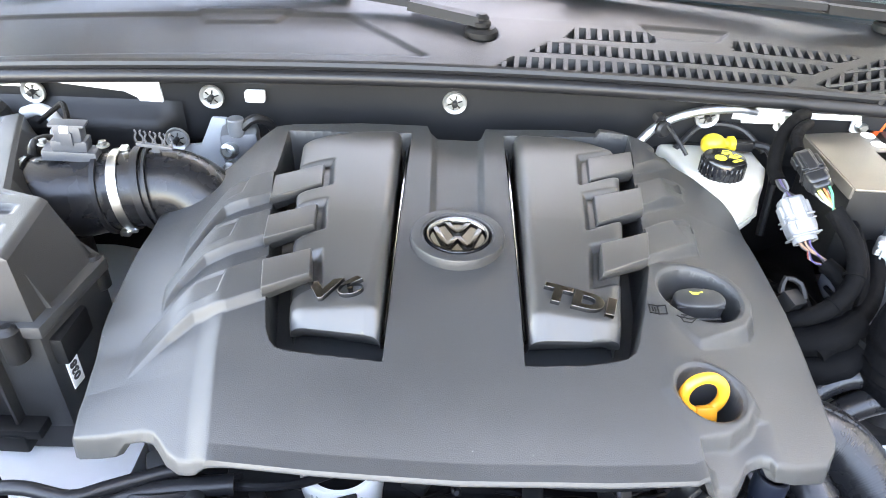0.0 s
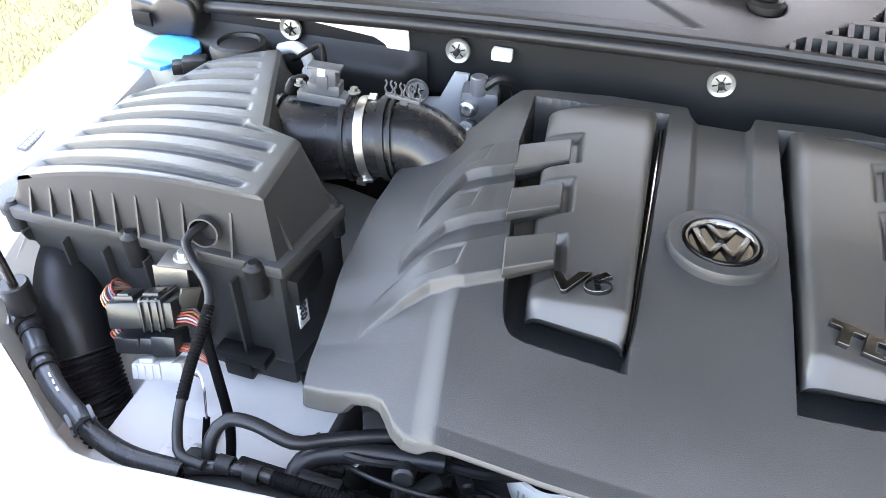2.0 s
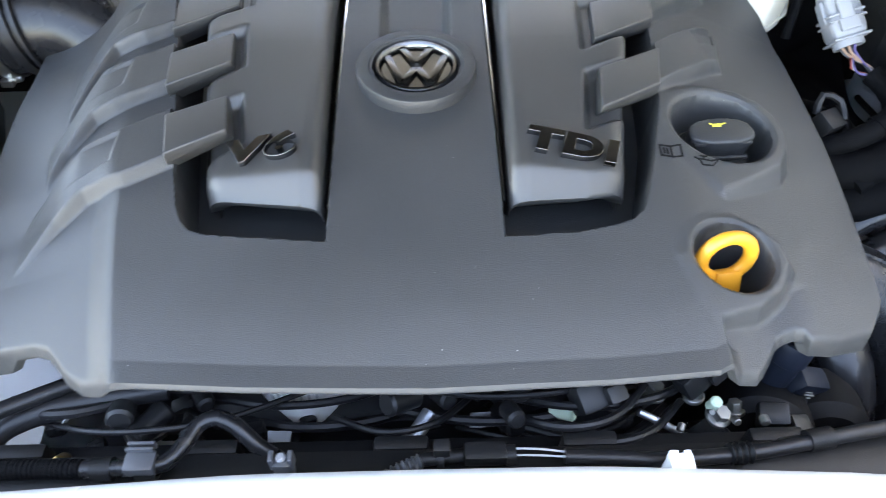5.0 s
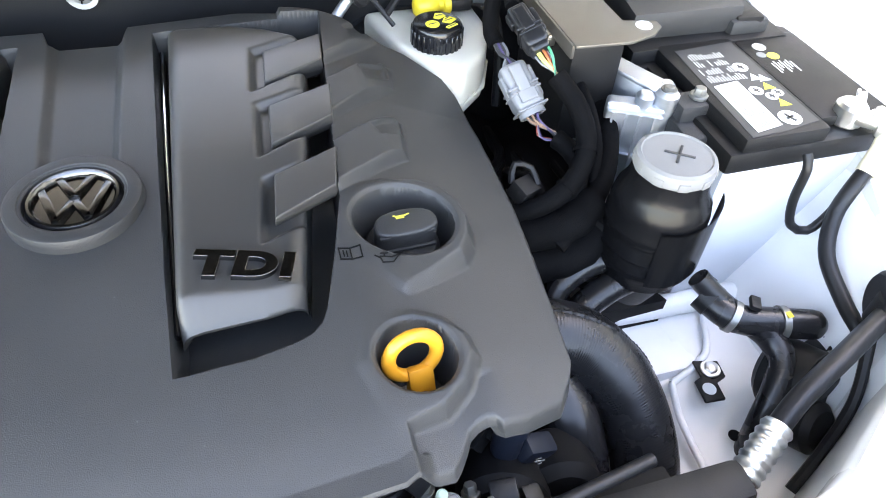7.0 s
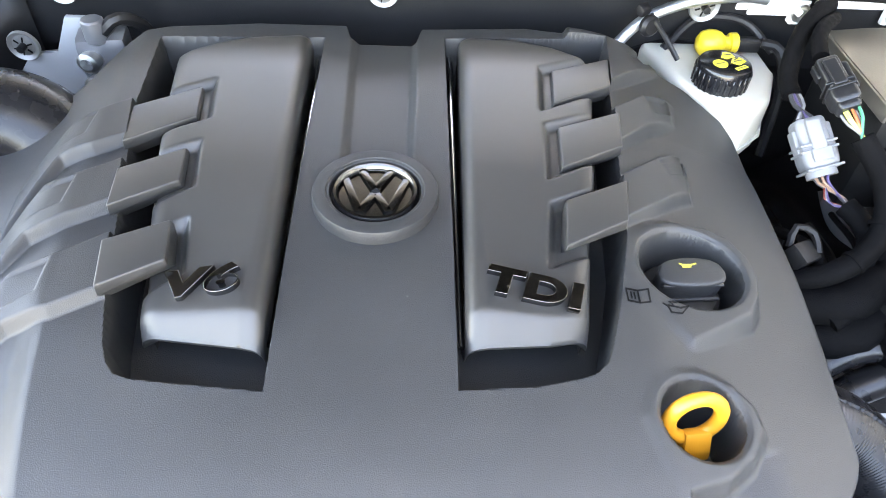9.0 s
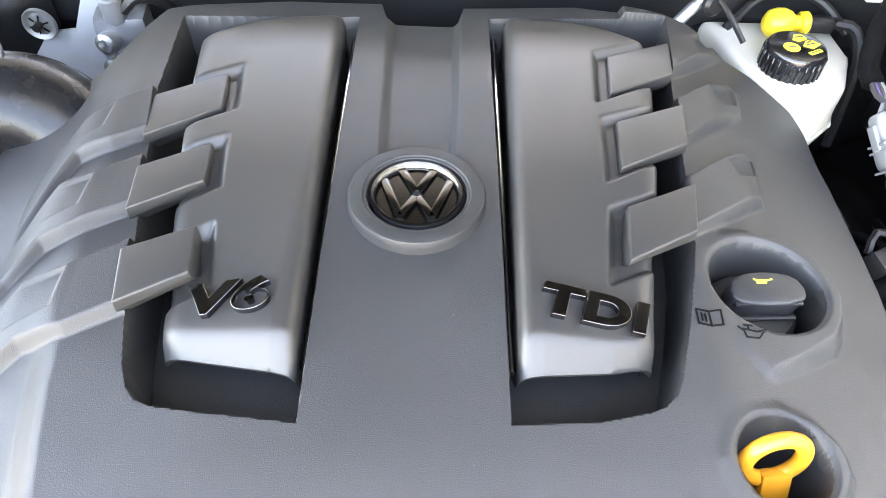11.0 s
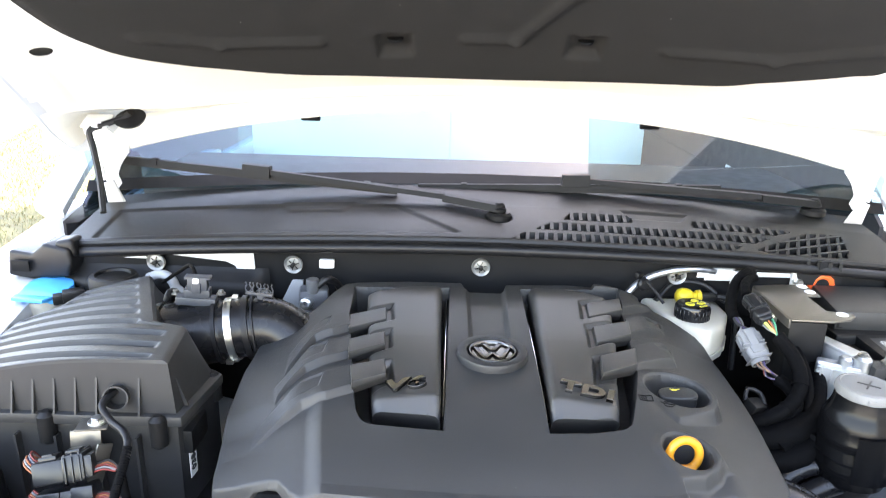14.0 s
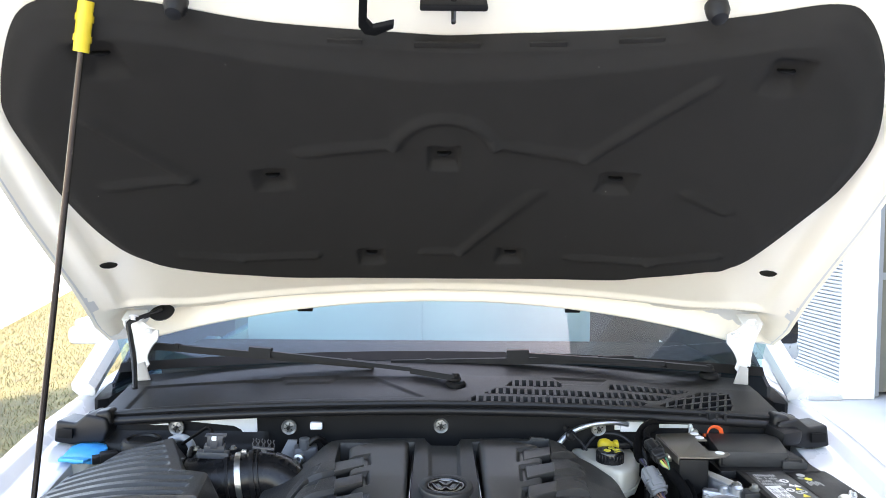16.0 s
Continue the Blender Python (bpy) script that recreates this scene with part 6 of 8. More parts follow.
def bulkhead_bits():
    for c in ((-0.517, 0.816, 1.078), (-0.300, 0.817, 1.080), (-0.005, 0.825, 1.082), (0.302, 0.820, 1.080), (-0.345, 0.80, 1.030)):
        rosette(c)
    part_obj = thing("body_gap", (-0.4, 0.83, 1.06), "white painted body edge showing below the cowl", "body panel")
    for bm in (box(-0.655, -0.535, 0.823, 0.827, 1.080, 1.090, 0.001), merge(prism([(-0.492, 1.088), (-0.408, 1.080), (-0.394, 1.073), (-0.382, 1.051), (-0.362, 1.048), (-0.364, 1.095), (-0.492, 1.095)], -0.002, 0.002, 0.0005, m=Matrix(((1, 0, 0, 0), (0, 0, -1, 0.823), (0, 1, 0, 0), (0, 0, 0, 1))))),
               box(0.335, 0.395, 0.823, 0.827, 1.076, 1.092, 0.001), box(0.41, 0.50, 0.823, 0.827, 1.080, 1.088, 0.001)):
        part("edge", bm, M_INNER, part_obj)
    w = thing("white_clip", (-0.247, 0.815, 1.08), "small white plastic clip on the bulkhead", "clip")
    part("clip_body", cbox((-0.247, 0.817, 1.083), (0.024, 0.012, 0.014), (0, 0, 0), 0.003), M_WHITE, w)
    pl = thing("mounting_plate", (-0.30, 0.80, 0.98), "pale steel mounting plate behind the intake", "bracket")
    part("plate", prism([(-0.370, 0.93), (-0.372, 0.985), (-0.345, 1.018), (-0.318, 1.022), (-0.300, 1.058), (-0.282, 1.058), (-0.288, 1.02), (-0.288, 0.93)], -0.003, 0.003, 0.001, m=Matrix(((1, 0, 0, 0), (0, 0, -1, 0.806), (0, 1, 0, 0), (0, 0, 0, 1)))), M_GREYP, pl)
    v = thing("vacuum_valve", (-0.262, 0.79, 1.0), "grey valve with two ports beside the engine cover", "valve")
    part("valve_body", merge(cbox((-0.262, 0.785, 1.035), (0.045, 0.035, 0.04), (0, 0, 10), 0.008), cyl((-0.262, 0.775, 1.05), 0.010, 0.022)), material("grey_cast", (0.13, 0.135, 0.145), 0.4, metal=0.4), v)
    for z in (1.036, 1.012):
        part("port", lathe([(0, 0), (0.009, 0), (0.010, 0.014), (0.006, 0.016), (0.006, 0.006), (0, 0.006)], pose(-0.268, 0.772, z, 90, 0, -10), 20), M_STEEL, v)
    part("hose", tube([(-0.255, 0.775, 1.06), (-0.24, 0.78, 1.07), (-0.225, 0.80, 1.05), (-0.22, 0.81, 1.0)], 0.006, 8), M_RUBBER, v)
    # pressed ledge of the insulation on the left
    l = thing("insulation_panel", (-0.5, 0.82, 0.95), "black moulded insulation pad on the bulkhead", "insulation")
    part("mat", sheet(50, 16, lambda u, v: (-0.68 + 0.34 * u, 0.822 - 0.022 * sm(0.0, 0.15, v) * sm(1.0, 0.8, v) * sm(0, 0.06, u) * sm(1, 0.9, u), 0.93 + 0.14 * v)), M_BLACK, l)


def washer():
    w = thing("washer_filler", (-0.68, 0.77, 1.0), "blue washer fluid cap on a white filler neck", "washer filler")
    part("neck", lathe([(0.030, 0), (0.032, 0.03), (0.034, 0.048), (0.0, 0.048)], pose(-0.672, 0.770, 0.985), 28), M_NAT, w)
    part("cap", merge(prism([(-0.030, -0.035), (0.028, -0.030), (0.034, 0.02), (0.02, 0.042), (-0.018, 0.042), (-0.034, 0.015)], 0.0, 0.010, 0.004, m=pose(-0.672, 0.772, 1.036, 8, 4, 0)),
                      prism([(-0.028, -0.034), (0.026, -0.030), (0.022, -0.052), (-0.024, -0.052)], 0.0, 0.006, 0.002, m=pose(-0.672, 0.772, 1.036, -6, 4, 0))), M_BLUE, w, "bright blue plastic cap")
    m = thing("washer_pump_lid", (-0.565, 0.775, 1.03), "round black lid behind the air filter", "lid")
    part("disc", lathe([(0.034, 0), (0.036, 0.02), (0.033, 0.026), (0.026, 0.027), (0.024, 0.023), (0, 0.023)], pose(-0.565, 0.770, 1.045), 40), M_BLACK, m)
    part("connector", merge(cbox((-0.615, 0.745, 1.045), (0.03, 0.022, 0.018), (0, 0, 30), 0.003), cbox((-0.632, 0.735, 1.043), (0.016, 0.018, 0.014), (0, 0, 30), 0.002)), M_BLACK, m)
    part("neck", cyl((-0.565, 0.77, 0.95), 0.030, 0.1), M_BLACK, m)
    g = thing("coolant_pipe", (-0.50, 0.79, 1.03), "grey metal pipe fitting behind the air filter", "pipe")
    part("fitting", merge(tube([(-0.52, 0.79, 1.06), (-0.495, 0.785, 1.068), (-0.475, 0.775, 1.058), (-0.465, 0.76, 1.03)], 0.0075, 12), cyl((-0.468, 0.765, 1.042), 0.011, 0.014, (30, 20, 0))), M_GREYP, g)


def wire(parent, pts, r, mat, name="wire"):
    return part(name, tube(pts, r, 6, 0.006), mat, parent)




def left_front():
    b = thing("inlet_bellows", (-0.57, 0.42, 0.75), "black ribbed rubber air inlet hose", "hose")
    part("hood_piece", tube([(-0.612, 0.520, 0.925), (-0.606, 0.478, 0.946), (-0.588, 0.442, 0.940), (-0.566, 0.418, 0.920), (-0.553, 0.404, 0.898)], 0.0375, 32, r_end=0.0320), M_RUBBER, b)
    part("bellows", tube([(-0.554, 0.405, 0.900), (-0.545, 0.396, 0.882), (-0.533, 0.386, 0.860), (-0.522, 0.378, 0.838), (-0.516, 0.373, 0.822)], 0.0325, 32, 0.0006, wave=0.0014, pitch=0.0046, r_end=0.0265), M_RUBBER, b)
    part("cuff", tube([(-0.517, 0.374, 0.824), (-0.512, 0.368, 0.800), (-0.506, 0.360, 0.770)], 0.0235, 28), M_RUBBER, b)
    br = thing("connector_bracket", (-0.44, 0.43, 0.95), "bent steel bracket carrying wiring connectors", "bracket")
    part("plate", merge(cbox((-0.434, 0.440, 1.021), (0.033, 0.024, 0.002), (0, 0, 10), 0.0006), cbox((-0.437, 0.4265, 1.010), (0.031, 0.002, 0.022), (-12, 0, 10), 0.0006), cbox((-0.417, 0.412, 0.992), (0.003, 0.018, 0.042), (-25, 0, -30), 0.0008)), M_ZPLATE, br)
    bolt(br, (-0.431, 0.443, 1.022), 0.0068, 0.007)
    c = thing("wiring_connector", (-0.462, 0.410, 0.96), "stacked black plastic wiring connectors with orange, red and white wires", "connector")

    def at(m, ctr, size, bev=0.002):
        q = cbox(ctr, size, (0, 0, 0), bev)
        q.transform(m)
        return q
    mu = pose(-0.447, 0.399, 0.994, -22, -6, 14)
    part("upper_plug", merge(at(mu, (-0.012, 0, 0), (0.030, 0.030, 0.024), 0.003), at(mu, (0.013, 0.001, 0.001), (0.022, 0.036, 0.029), 0.004), at(mu, (0.027, 0, 0), (0.008, 0.030, 0.023), 0.002)), M_PLUG, c)
    part("latch", merge(at(mu, (-0.012, -0.001, 0.014), (0.017, 0.020, 0.005), 0.0012), at(mu, (-0.012, -0.008, 0.017), (0.010, 0.005, 0.003), 0.0008), at(mu, (0.013, -0.004, 0.017), (0.014, 0.016, 0.004), 0.0012)), M_PLUG, c)
    for k in range(3):
        part("rib", merge(at(mu, (0.006 + 0.007 * k, 0.0, 0.0152), (0.0018, 0.034, 0.002), 0.0004), at(mu, (0.006 + 0.007 * k, -0.0182, 0.0), (0.0018, 0.002, 0.026), 0.0004)), M_PLUG, c)
    ml = pose(-0.441, 0.389, 0.968, -20, -4, 12)
    part("lower_plug", merge(at(ml, (-0.010, 0, 0), (0.036, 0.024, 0.016), 0.003), at(ml, (0.017, 0, 0.001), (0.022, 0.028, 0.020), 0.003), at(ml, (-0.012, -0.012, 0.004), (0.016, 0.004, 0.008), 0.001)), M_PLUG, c)
    for k, mat in enumerate((M_WIREO, M_CONN, M_WIREO, M_WIREV, M_CONN, M_RED)):
        o, z = 0.0026 * (k - 2.5), 0.975 + 0.0012 * (k % 3)
        wire(c, [(-0.486 + 0.015, 0.403 + o - 0.010, z + 0.018), (-0.495 + 0.015, 0.405 + o - 0.010, z + 0.006 + 0.018), (-0.503 + 0.015, 0.413 + o - 0.010, z + 0.007 + 0.018), (-0.508 + 0.015, 0.426 + o - 0.010, z + 0.001 + 0.018), (-0.505 + 0.015, 0.440 - 0.010, z - 0.014 + 0.018)], 0.0010, mat)
        wire(c, [(-0.432 + 0.015, 0.410 + o - 0.010, z + 0.018), (-0.420 + 0.015, 0.412 + o - 0.010, z + 0.004 + 0.018), (-0.409 + 0.015, 0.409 + 0.5 * o - 0.010, z + 0.002 + 0.018), (-0.402 + 0.015, 0.402 - 0.010, 0.980 + 0.018), (-0.398 + 0.015, 0.398 - 0.010, 0.970 + 0.018)], 0.0010, (M_RED, M_CONN, M_RED, M_DLABEL, M_WIREO, M_DLABEL)[k])
    for k, mat in enumerate((M_RED, M_WIREO, M_CONN, M_RED)):
        o = 0.0028 * (k - 1.5)
        wire(c, [(-0.482 + 0.015, 0.394 + o - 0.010, 0.949 + 0.018), (-0.491 + 0.015, 0.396 + o - 0.010, 0.951 + 0.018), (-0.498 + 0.015, 0.404 + o - 0.010, 0.948 + 0.018), (-0.502 + 0.015, 0.420 - 0.010, 0.935 + 0.018)], 0.0010, mat)
        wire(c, [(-0.430 + 0.015, 0.400 + o - 0.010, 0.950 + 0.018), (-0.418 + 0.015, 0.401 + o - 0.010, 0.952 + 0.018), (-0.404 + 0.015, 0.397 + o - 0.010, 0.950 + 0.018), (-0.392 + 0.015, 0.391 - 0.010, 0.950 + 0.018)], 0.0010, (M_RED, M_WIREO, M_RED, M_DLABEL)[k])
    g = thing("grey_connector", (-0.45, 0.388, 0.92), "pale grey wiring connector below the black ones", "connector")
    mg = pose(-0.430, 0.380, 0.947, -24, -4, 12)
    part("plug", merge(at(mg, (-0.010, 0, 0), (0.026, 0.020, 0.015), 0.002), at(mg, (0.012, 0, 0), (0.020, 0.017, 0.018), 0.002), at(mg, (-0.010, -0.003, 0.009), (0.012, 0.010, 0.004), 0.0008), at(mg, (0.012, -0.003, 0.0098), (0.006, 0.016, 0.002), 0.0005)), M_PLUGW, g)
    for k in range(3):
        part("rib", at(mg, (-0.018 + 0.007 * k, -0.0102, 0.0), (0.002, 0.002, 0.012), 0.0004), M_PLUGW, g)
        wire(g, [(-0.409, 0.383, 0.948 - 0.002 * k), (-0.396, 0.383, 0.951 - 0.003 * k), (-0.389, 0.377, 0.940), (-0.386, 0.366, 0.910)], 0.0012, (M_WHITE, M_CONN, M_DLABEL)[k])
    d = thing("drain_hose", (-0.40, 0.40, 0.9), "thin black hose from the air filter nozzle", "hose")
    part("hose", tube([(-0.415, 0.472, 1.049), (-0.418, 0.452, 1.050), (-0.421, 0.437, 1.046), (-0.406, 0.424, 1.036), (-0.385, 0.408, 1.033), (-0.375, 0.392, 1.024), (-0.374, 0.360, 1.000), (-0.369, 0.328, 0.980), (-0.360, 0.308, 0.970), (-0.350, 0.298, 0.968), (-0.330, 0.296, 0.968)], 0.0040, 14), M_RUBBER, d)
    part("braid", tube([(-0.3755, 0.394, 1.0255), (-0.3742, 0.376, 1.012), (-0.3735, 0.355, 0.997), (-0.3700, 0.333, 0.983)], 0.0046, 14, 0.0012, wave=0.0003, pitch=0.003), M_TAPE, d)
    l = thing("wiring_loom", (-0.38, 0.36, 0.85), "taped black wiring loom running down the inner wing", "loom")
    part("loom", tube([(-0.386, 0.393, 1.000), (-0.380, 0.386, 0.978), (-0.372, 0.378, 0.955), (-0.360, 0.364, 0.920), (-0.354, 0.346, 0.89), (-0.350, 0.325, 0.875), (-0.352, 0.305, 0.87)], 0.0044, 12), M_TAPE, l)
    part("branch", tube([(-0.386, 0.367, 0.912), (-0.385, 0.356, 0.89), (-0.383, 0.348, 0.87), (-0.382, 0.334, 0.855), (-0.378, 0.316, 0.845)], 0.0032, 8), M_TAPE, l)
    p = thing("coolant_hose", (-0.45, 0.32, 0.93), "black coolant pipe with collars along the front corner", "hose")
    part("pipe", tube([(-0.655, 0.425, 0.978), (-0.604, 0.394, 0.977), (-0.553, 0.369, 0.977), (-0.503, 0.334, 0.977), (-0.472, 0.314, 0.975), (-0.432, 0.296, 0.972)], 0.0088, 18), M_COOL, p, "satin slate-black pipe")
    part("lower_pipe", tube([(-0.440, 0.300, 0.970), (-0.415, 0.292, 0.966), (-0.385, 0.288, 0.963), (-0.345, 0.290, 0.962)], 0.0080, 16), M_HOSE, p)
    for x, y, z in ((-0.545, 0.364, 0.977), (-0.506, 0.336, 0.977)):
        part("ring", merge(ring_at((x, y, z), (0.82, -0.55, 0), 0.0086, 0.008, 0.0022), ring_at((x + 0.012, y - 0.008, z), (0.82, -0.55, 0), 0.0086, 0.004, 0.0016)), M_BLACK, p)
    for x, y, z in ((-0.553, 0.369, 0.977), (-0.436, 0.298, 0.973)):
        for k in range(6):
            b_ = 2 * math.pi * k / 6
            part("claw", cbox((x + 0.0055 * math.sin(b_), y + 0.0075 * math.sin(b_), z + 0.0095 * math.cos(b_)), (0.015, 0.0032, 0.0032), (0, 0, -33), 0.0008), M_COOL, p)
    part("print", merge(*[cbox((-0.4805 + 0.0075 * k, 0.3200 - 0.0046 * k, 0.9848 - 0.0004 * k), (0.0050, 0.0014, 0.0006), (0, 2, -33), 0) for k in range(3)]), M_PRINT, p)
    s = thing("body_shelf", (-0.43, 0.38, 0.75), "white painted shelf panel below the air filter", "body panel")
    part("shelf", sheet(40, 40, lambda u, v: (-0.492 + 0.182 * u + 0.02 * (1 - u) * (0.5 - v), 0.285 + 0.33 * v, 0.876 - 0.044 * u + 0.010 * math.sin(3.1 * u) * math.sin(3.1 * min(1, 2.2 * v)) + 0.004 * sm(0.30, 0.36, v) * sm(0.2, 0.3, u) + 0.004 * sm(0.07, 0.05, abs(u - 0.38)) * sm(0.28, 0.25, v) * sm(0.10, 0.13, v)), 0.02), M_INNER, s)
    part("stud_plate", merge(box(-0.400, -0.378, 0.318, 0.340, 0.862, 0.868, 0.002), ring_at((-0.389, 0.329, 0.8685), (0, 0, 1), 0.0045, 0.0015, 0.0015)), M_INNER, s)
    part("plate", cbox((-0.410, 0.372, 0.868), (0.040, 0.036, 0.003), (-2, 13, 12), 0.001), M_INNER, s)
    bolt(s, (-0.404, 0.362, 0.8685), 0.0034, 0.002)
    part("lower_plate", cbox((-0.392, 0.330, 0.862), (0.040, 0.022, 0.003), (-6, 14, 10), 0.001), M_INNER, s)


air_box()
intake()
bulkhead_bits()
washer()
left_front()

# ---- right side of the bay ----
def brake_reservoir():
    r = thing("brake_fluid_reservoir", (0.31, 0.77, 0.94), "translucent white brake fluid reservoir with a black cap", "fluid reservoir")
    part("tank", merge(prism([(0.250, 0.826), (0.368, 0.826), (0.370, 0.770), (0.350, 0.725), (0.318, 0.695), (0.302, 0.702), (0.268, 0.752)], 0.985, 1.040, 0.010, 3),
                       prism([(0.285, 0.80), (0.350, 0.80), (0.340, 0.74), (0.315, 0.715), (0.300, 0.725)], 0.93, 0.99, 0.008)), M_NAT, r)
    part("neck", cyl((0.309, 0.752, 1.02), 0.0265, 0.018), M_NAT, r)
    cap = part("cap", lathe([(0, 0), (0.0232, 0), (0.0245, 0.002), (0.0245, 0.020), (0.0232, 0.0225), (0.021, 0.023), (0, 0.0225)], pose(0.308, 0.750, 1.038), 48), M_GLOSS, r, "knurled black cap with yellow symbols")
    for k in range(26):
        a = 2 * math.pi * k / 26
        part("knurl", cbox((0.308 + 0.0247 * math.cos(a), 0.750 + 0.0247 * math.sin(a), 1.048), (0.002, 0.0034, 0.017), (0, 0, math.degrees(a)), 0.0006, 1), M_GLOSS, cap)
    part("symbol", merge(cyl((0.3020, 0.7470, 1.0606), 0.0068, 0.0008, bev=0.0001), prism([(0.3065, 0.7590), (0.3110, 0.7560), (0.3190, 0.7600), (0.3165, 0.7665), (0.3100, 0.7670)], 1.0606, 1.0614, 0), prism([(0.3125, 0.7500), (0.3195, 0.7455), (0.3275, 0.7520), (0.3230, 0.7580), (0.3165, 0.7570)], 1.0606, 1.0614, 0), cbox((0.3195, 0.7405, 1.061), (0.0125, 0.0040, 0.0008), (0, 0, 28), 0)), M_YPRINT, cap, "yellow printed symbols")
    part("symbol_line", merge(cbox((0.3020, 0.7470, 1.0616), (0.0085, 0.0009, 0.0004), (0, 0, 12), 0), cbox((0.3128, 0.7625, 1.0616), (0.0070, 0.0009, 0.0004), (0, 0, 12), 0), cbox((0.3195, 0.7520, 1.0616), (0.0090, 0.0010, 0.0004), (0, 0, 20), 0), cbox((0.3185, 0.7550, 1.0616), (0.0060, 0.0009, 0.0004), (0, 0, 40), 0), cbox((0.3195, 0.7405, 1.0616), (0.0100, 0.0008, 0.0004), (0, 0, 28), 0)), M_DLABEL, cap)
    part("fluid_plug", lathe([(0, -0.002), (0.0070, -0.001), (0.0115, 0.003), (0.0132, 0.009), (0.0130, 0.015), (0.0105, 0.021), (0.0072, 0.0245), (0.0070, 0.029), (0.0098, 0.030), (0.0102, 0.0355), (0.0088, 0.037), (0, 0.037)], look((0.2985, 0.7985, 1.053), (0.20, 0.797, 1.051)), 36), M_LEMON, r, "yellow level sensor plug")
    part("sensor_lead", merge(cbox((0.346, 0.7990, 1.053), (0.024, 0.013, 0.012), (0, 0, -3), 0.003), tube([(0.36, 0.80, 1.054), (0.378, 0.795, 1.05), (0.386, 0.78, 1.02), (0.383, 0.76, 0.95)], 0.005, 8), tube([(0.27, 0.81, 1.04), (0.30, 0.822, 1.066), (0.345, 0.82, 1.066), (0.375, 0.80, 1.045)], 0.004, 8)), M_RUBBER, r)
    part("seam", prism([(0.248, 0.828), (0.370, 0.828), (0.372, 0.769), (0.352, 0.723), (0.318, 0.693), (0.301, 0.700), (0.266, 0.751)], 0.9985, 1.0015, 0.001), M_NAT, r)
    b = thing("brake_booster", (0.30, 0.83, 0.95), "black round brake booster behind the reservoir", "brake booster")
    part("shell", lathe([(0, 0), (0.09, 0.0), (0.10, 0.012), (0.10, 0.02), (0.085, 0.045), (0.04, 0.055), (0, 0.056)], pose(0.292, 0.872, 0.955, 90, 0, 0), 48), M_GLOSS, b)
    v = thing("vacuum_pipe", (0.25, 0.80, 1.04), "pale grey vacuum pipe arching to the bulkhead", "pipe")
    part("pipe", tube([(0.205, 0.786, 1.035), (0.222, 0.792, 1.060), (0.245, 0.800, 1.078), (0.285, 0.806, 1.091), (0.33, 0.812, 1.094), (0.36, 0.82, 1.088)], 0.0052, 12), M_ALU, v)
    part("clip", merge(cyl((0.240, 0.790, 1.075), 0.010, 0.010, (80, 0, 20), 0.003, 16), tube([(0.242, 0.79, 1.085), (0.252, 0.775, 1.075), (0.268, 0.762, 1.055)], 0.0024, 8), cbox((0.235, 0.792, 1.088), (0.012, 0.010, 0.010), (20, 0, 30), 0.003)), M_RUBBER, v)
    n = thing("bracket_stud", (0.385, 0.82, 1.07), "white bracket with a bright nut on the bulkhead", "bracket")
    part("bracket", merge(box(0.345, 0.39, 0.817, 0.821, 1.074, 1.094, 0.001), box(0.386, 0.40, 0.812, 0.821, 1.068, 1.092, 0.001)), M_INNER, n)
    bolt(n, (0.3935, 0.812, 1.080), 0.006, 0.008, (90, 0, 0))
    s = thing("post_bolt", (0.488, 0.835, 1.06), "white post with a bolt beside the battery cover", "bolt")
    part("post", box(0.479, 0.497, 0.815, 0.822, 1.068, 1.098, 0.002), M_WHITE, s)
    bolt(s, (0.488, 0.815, 1.078), 0.0055, 0.01, (90, 0, 0))


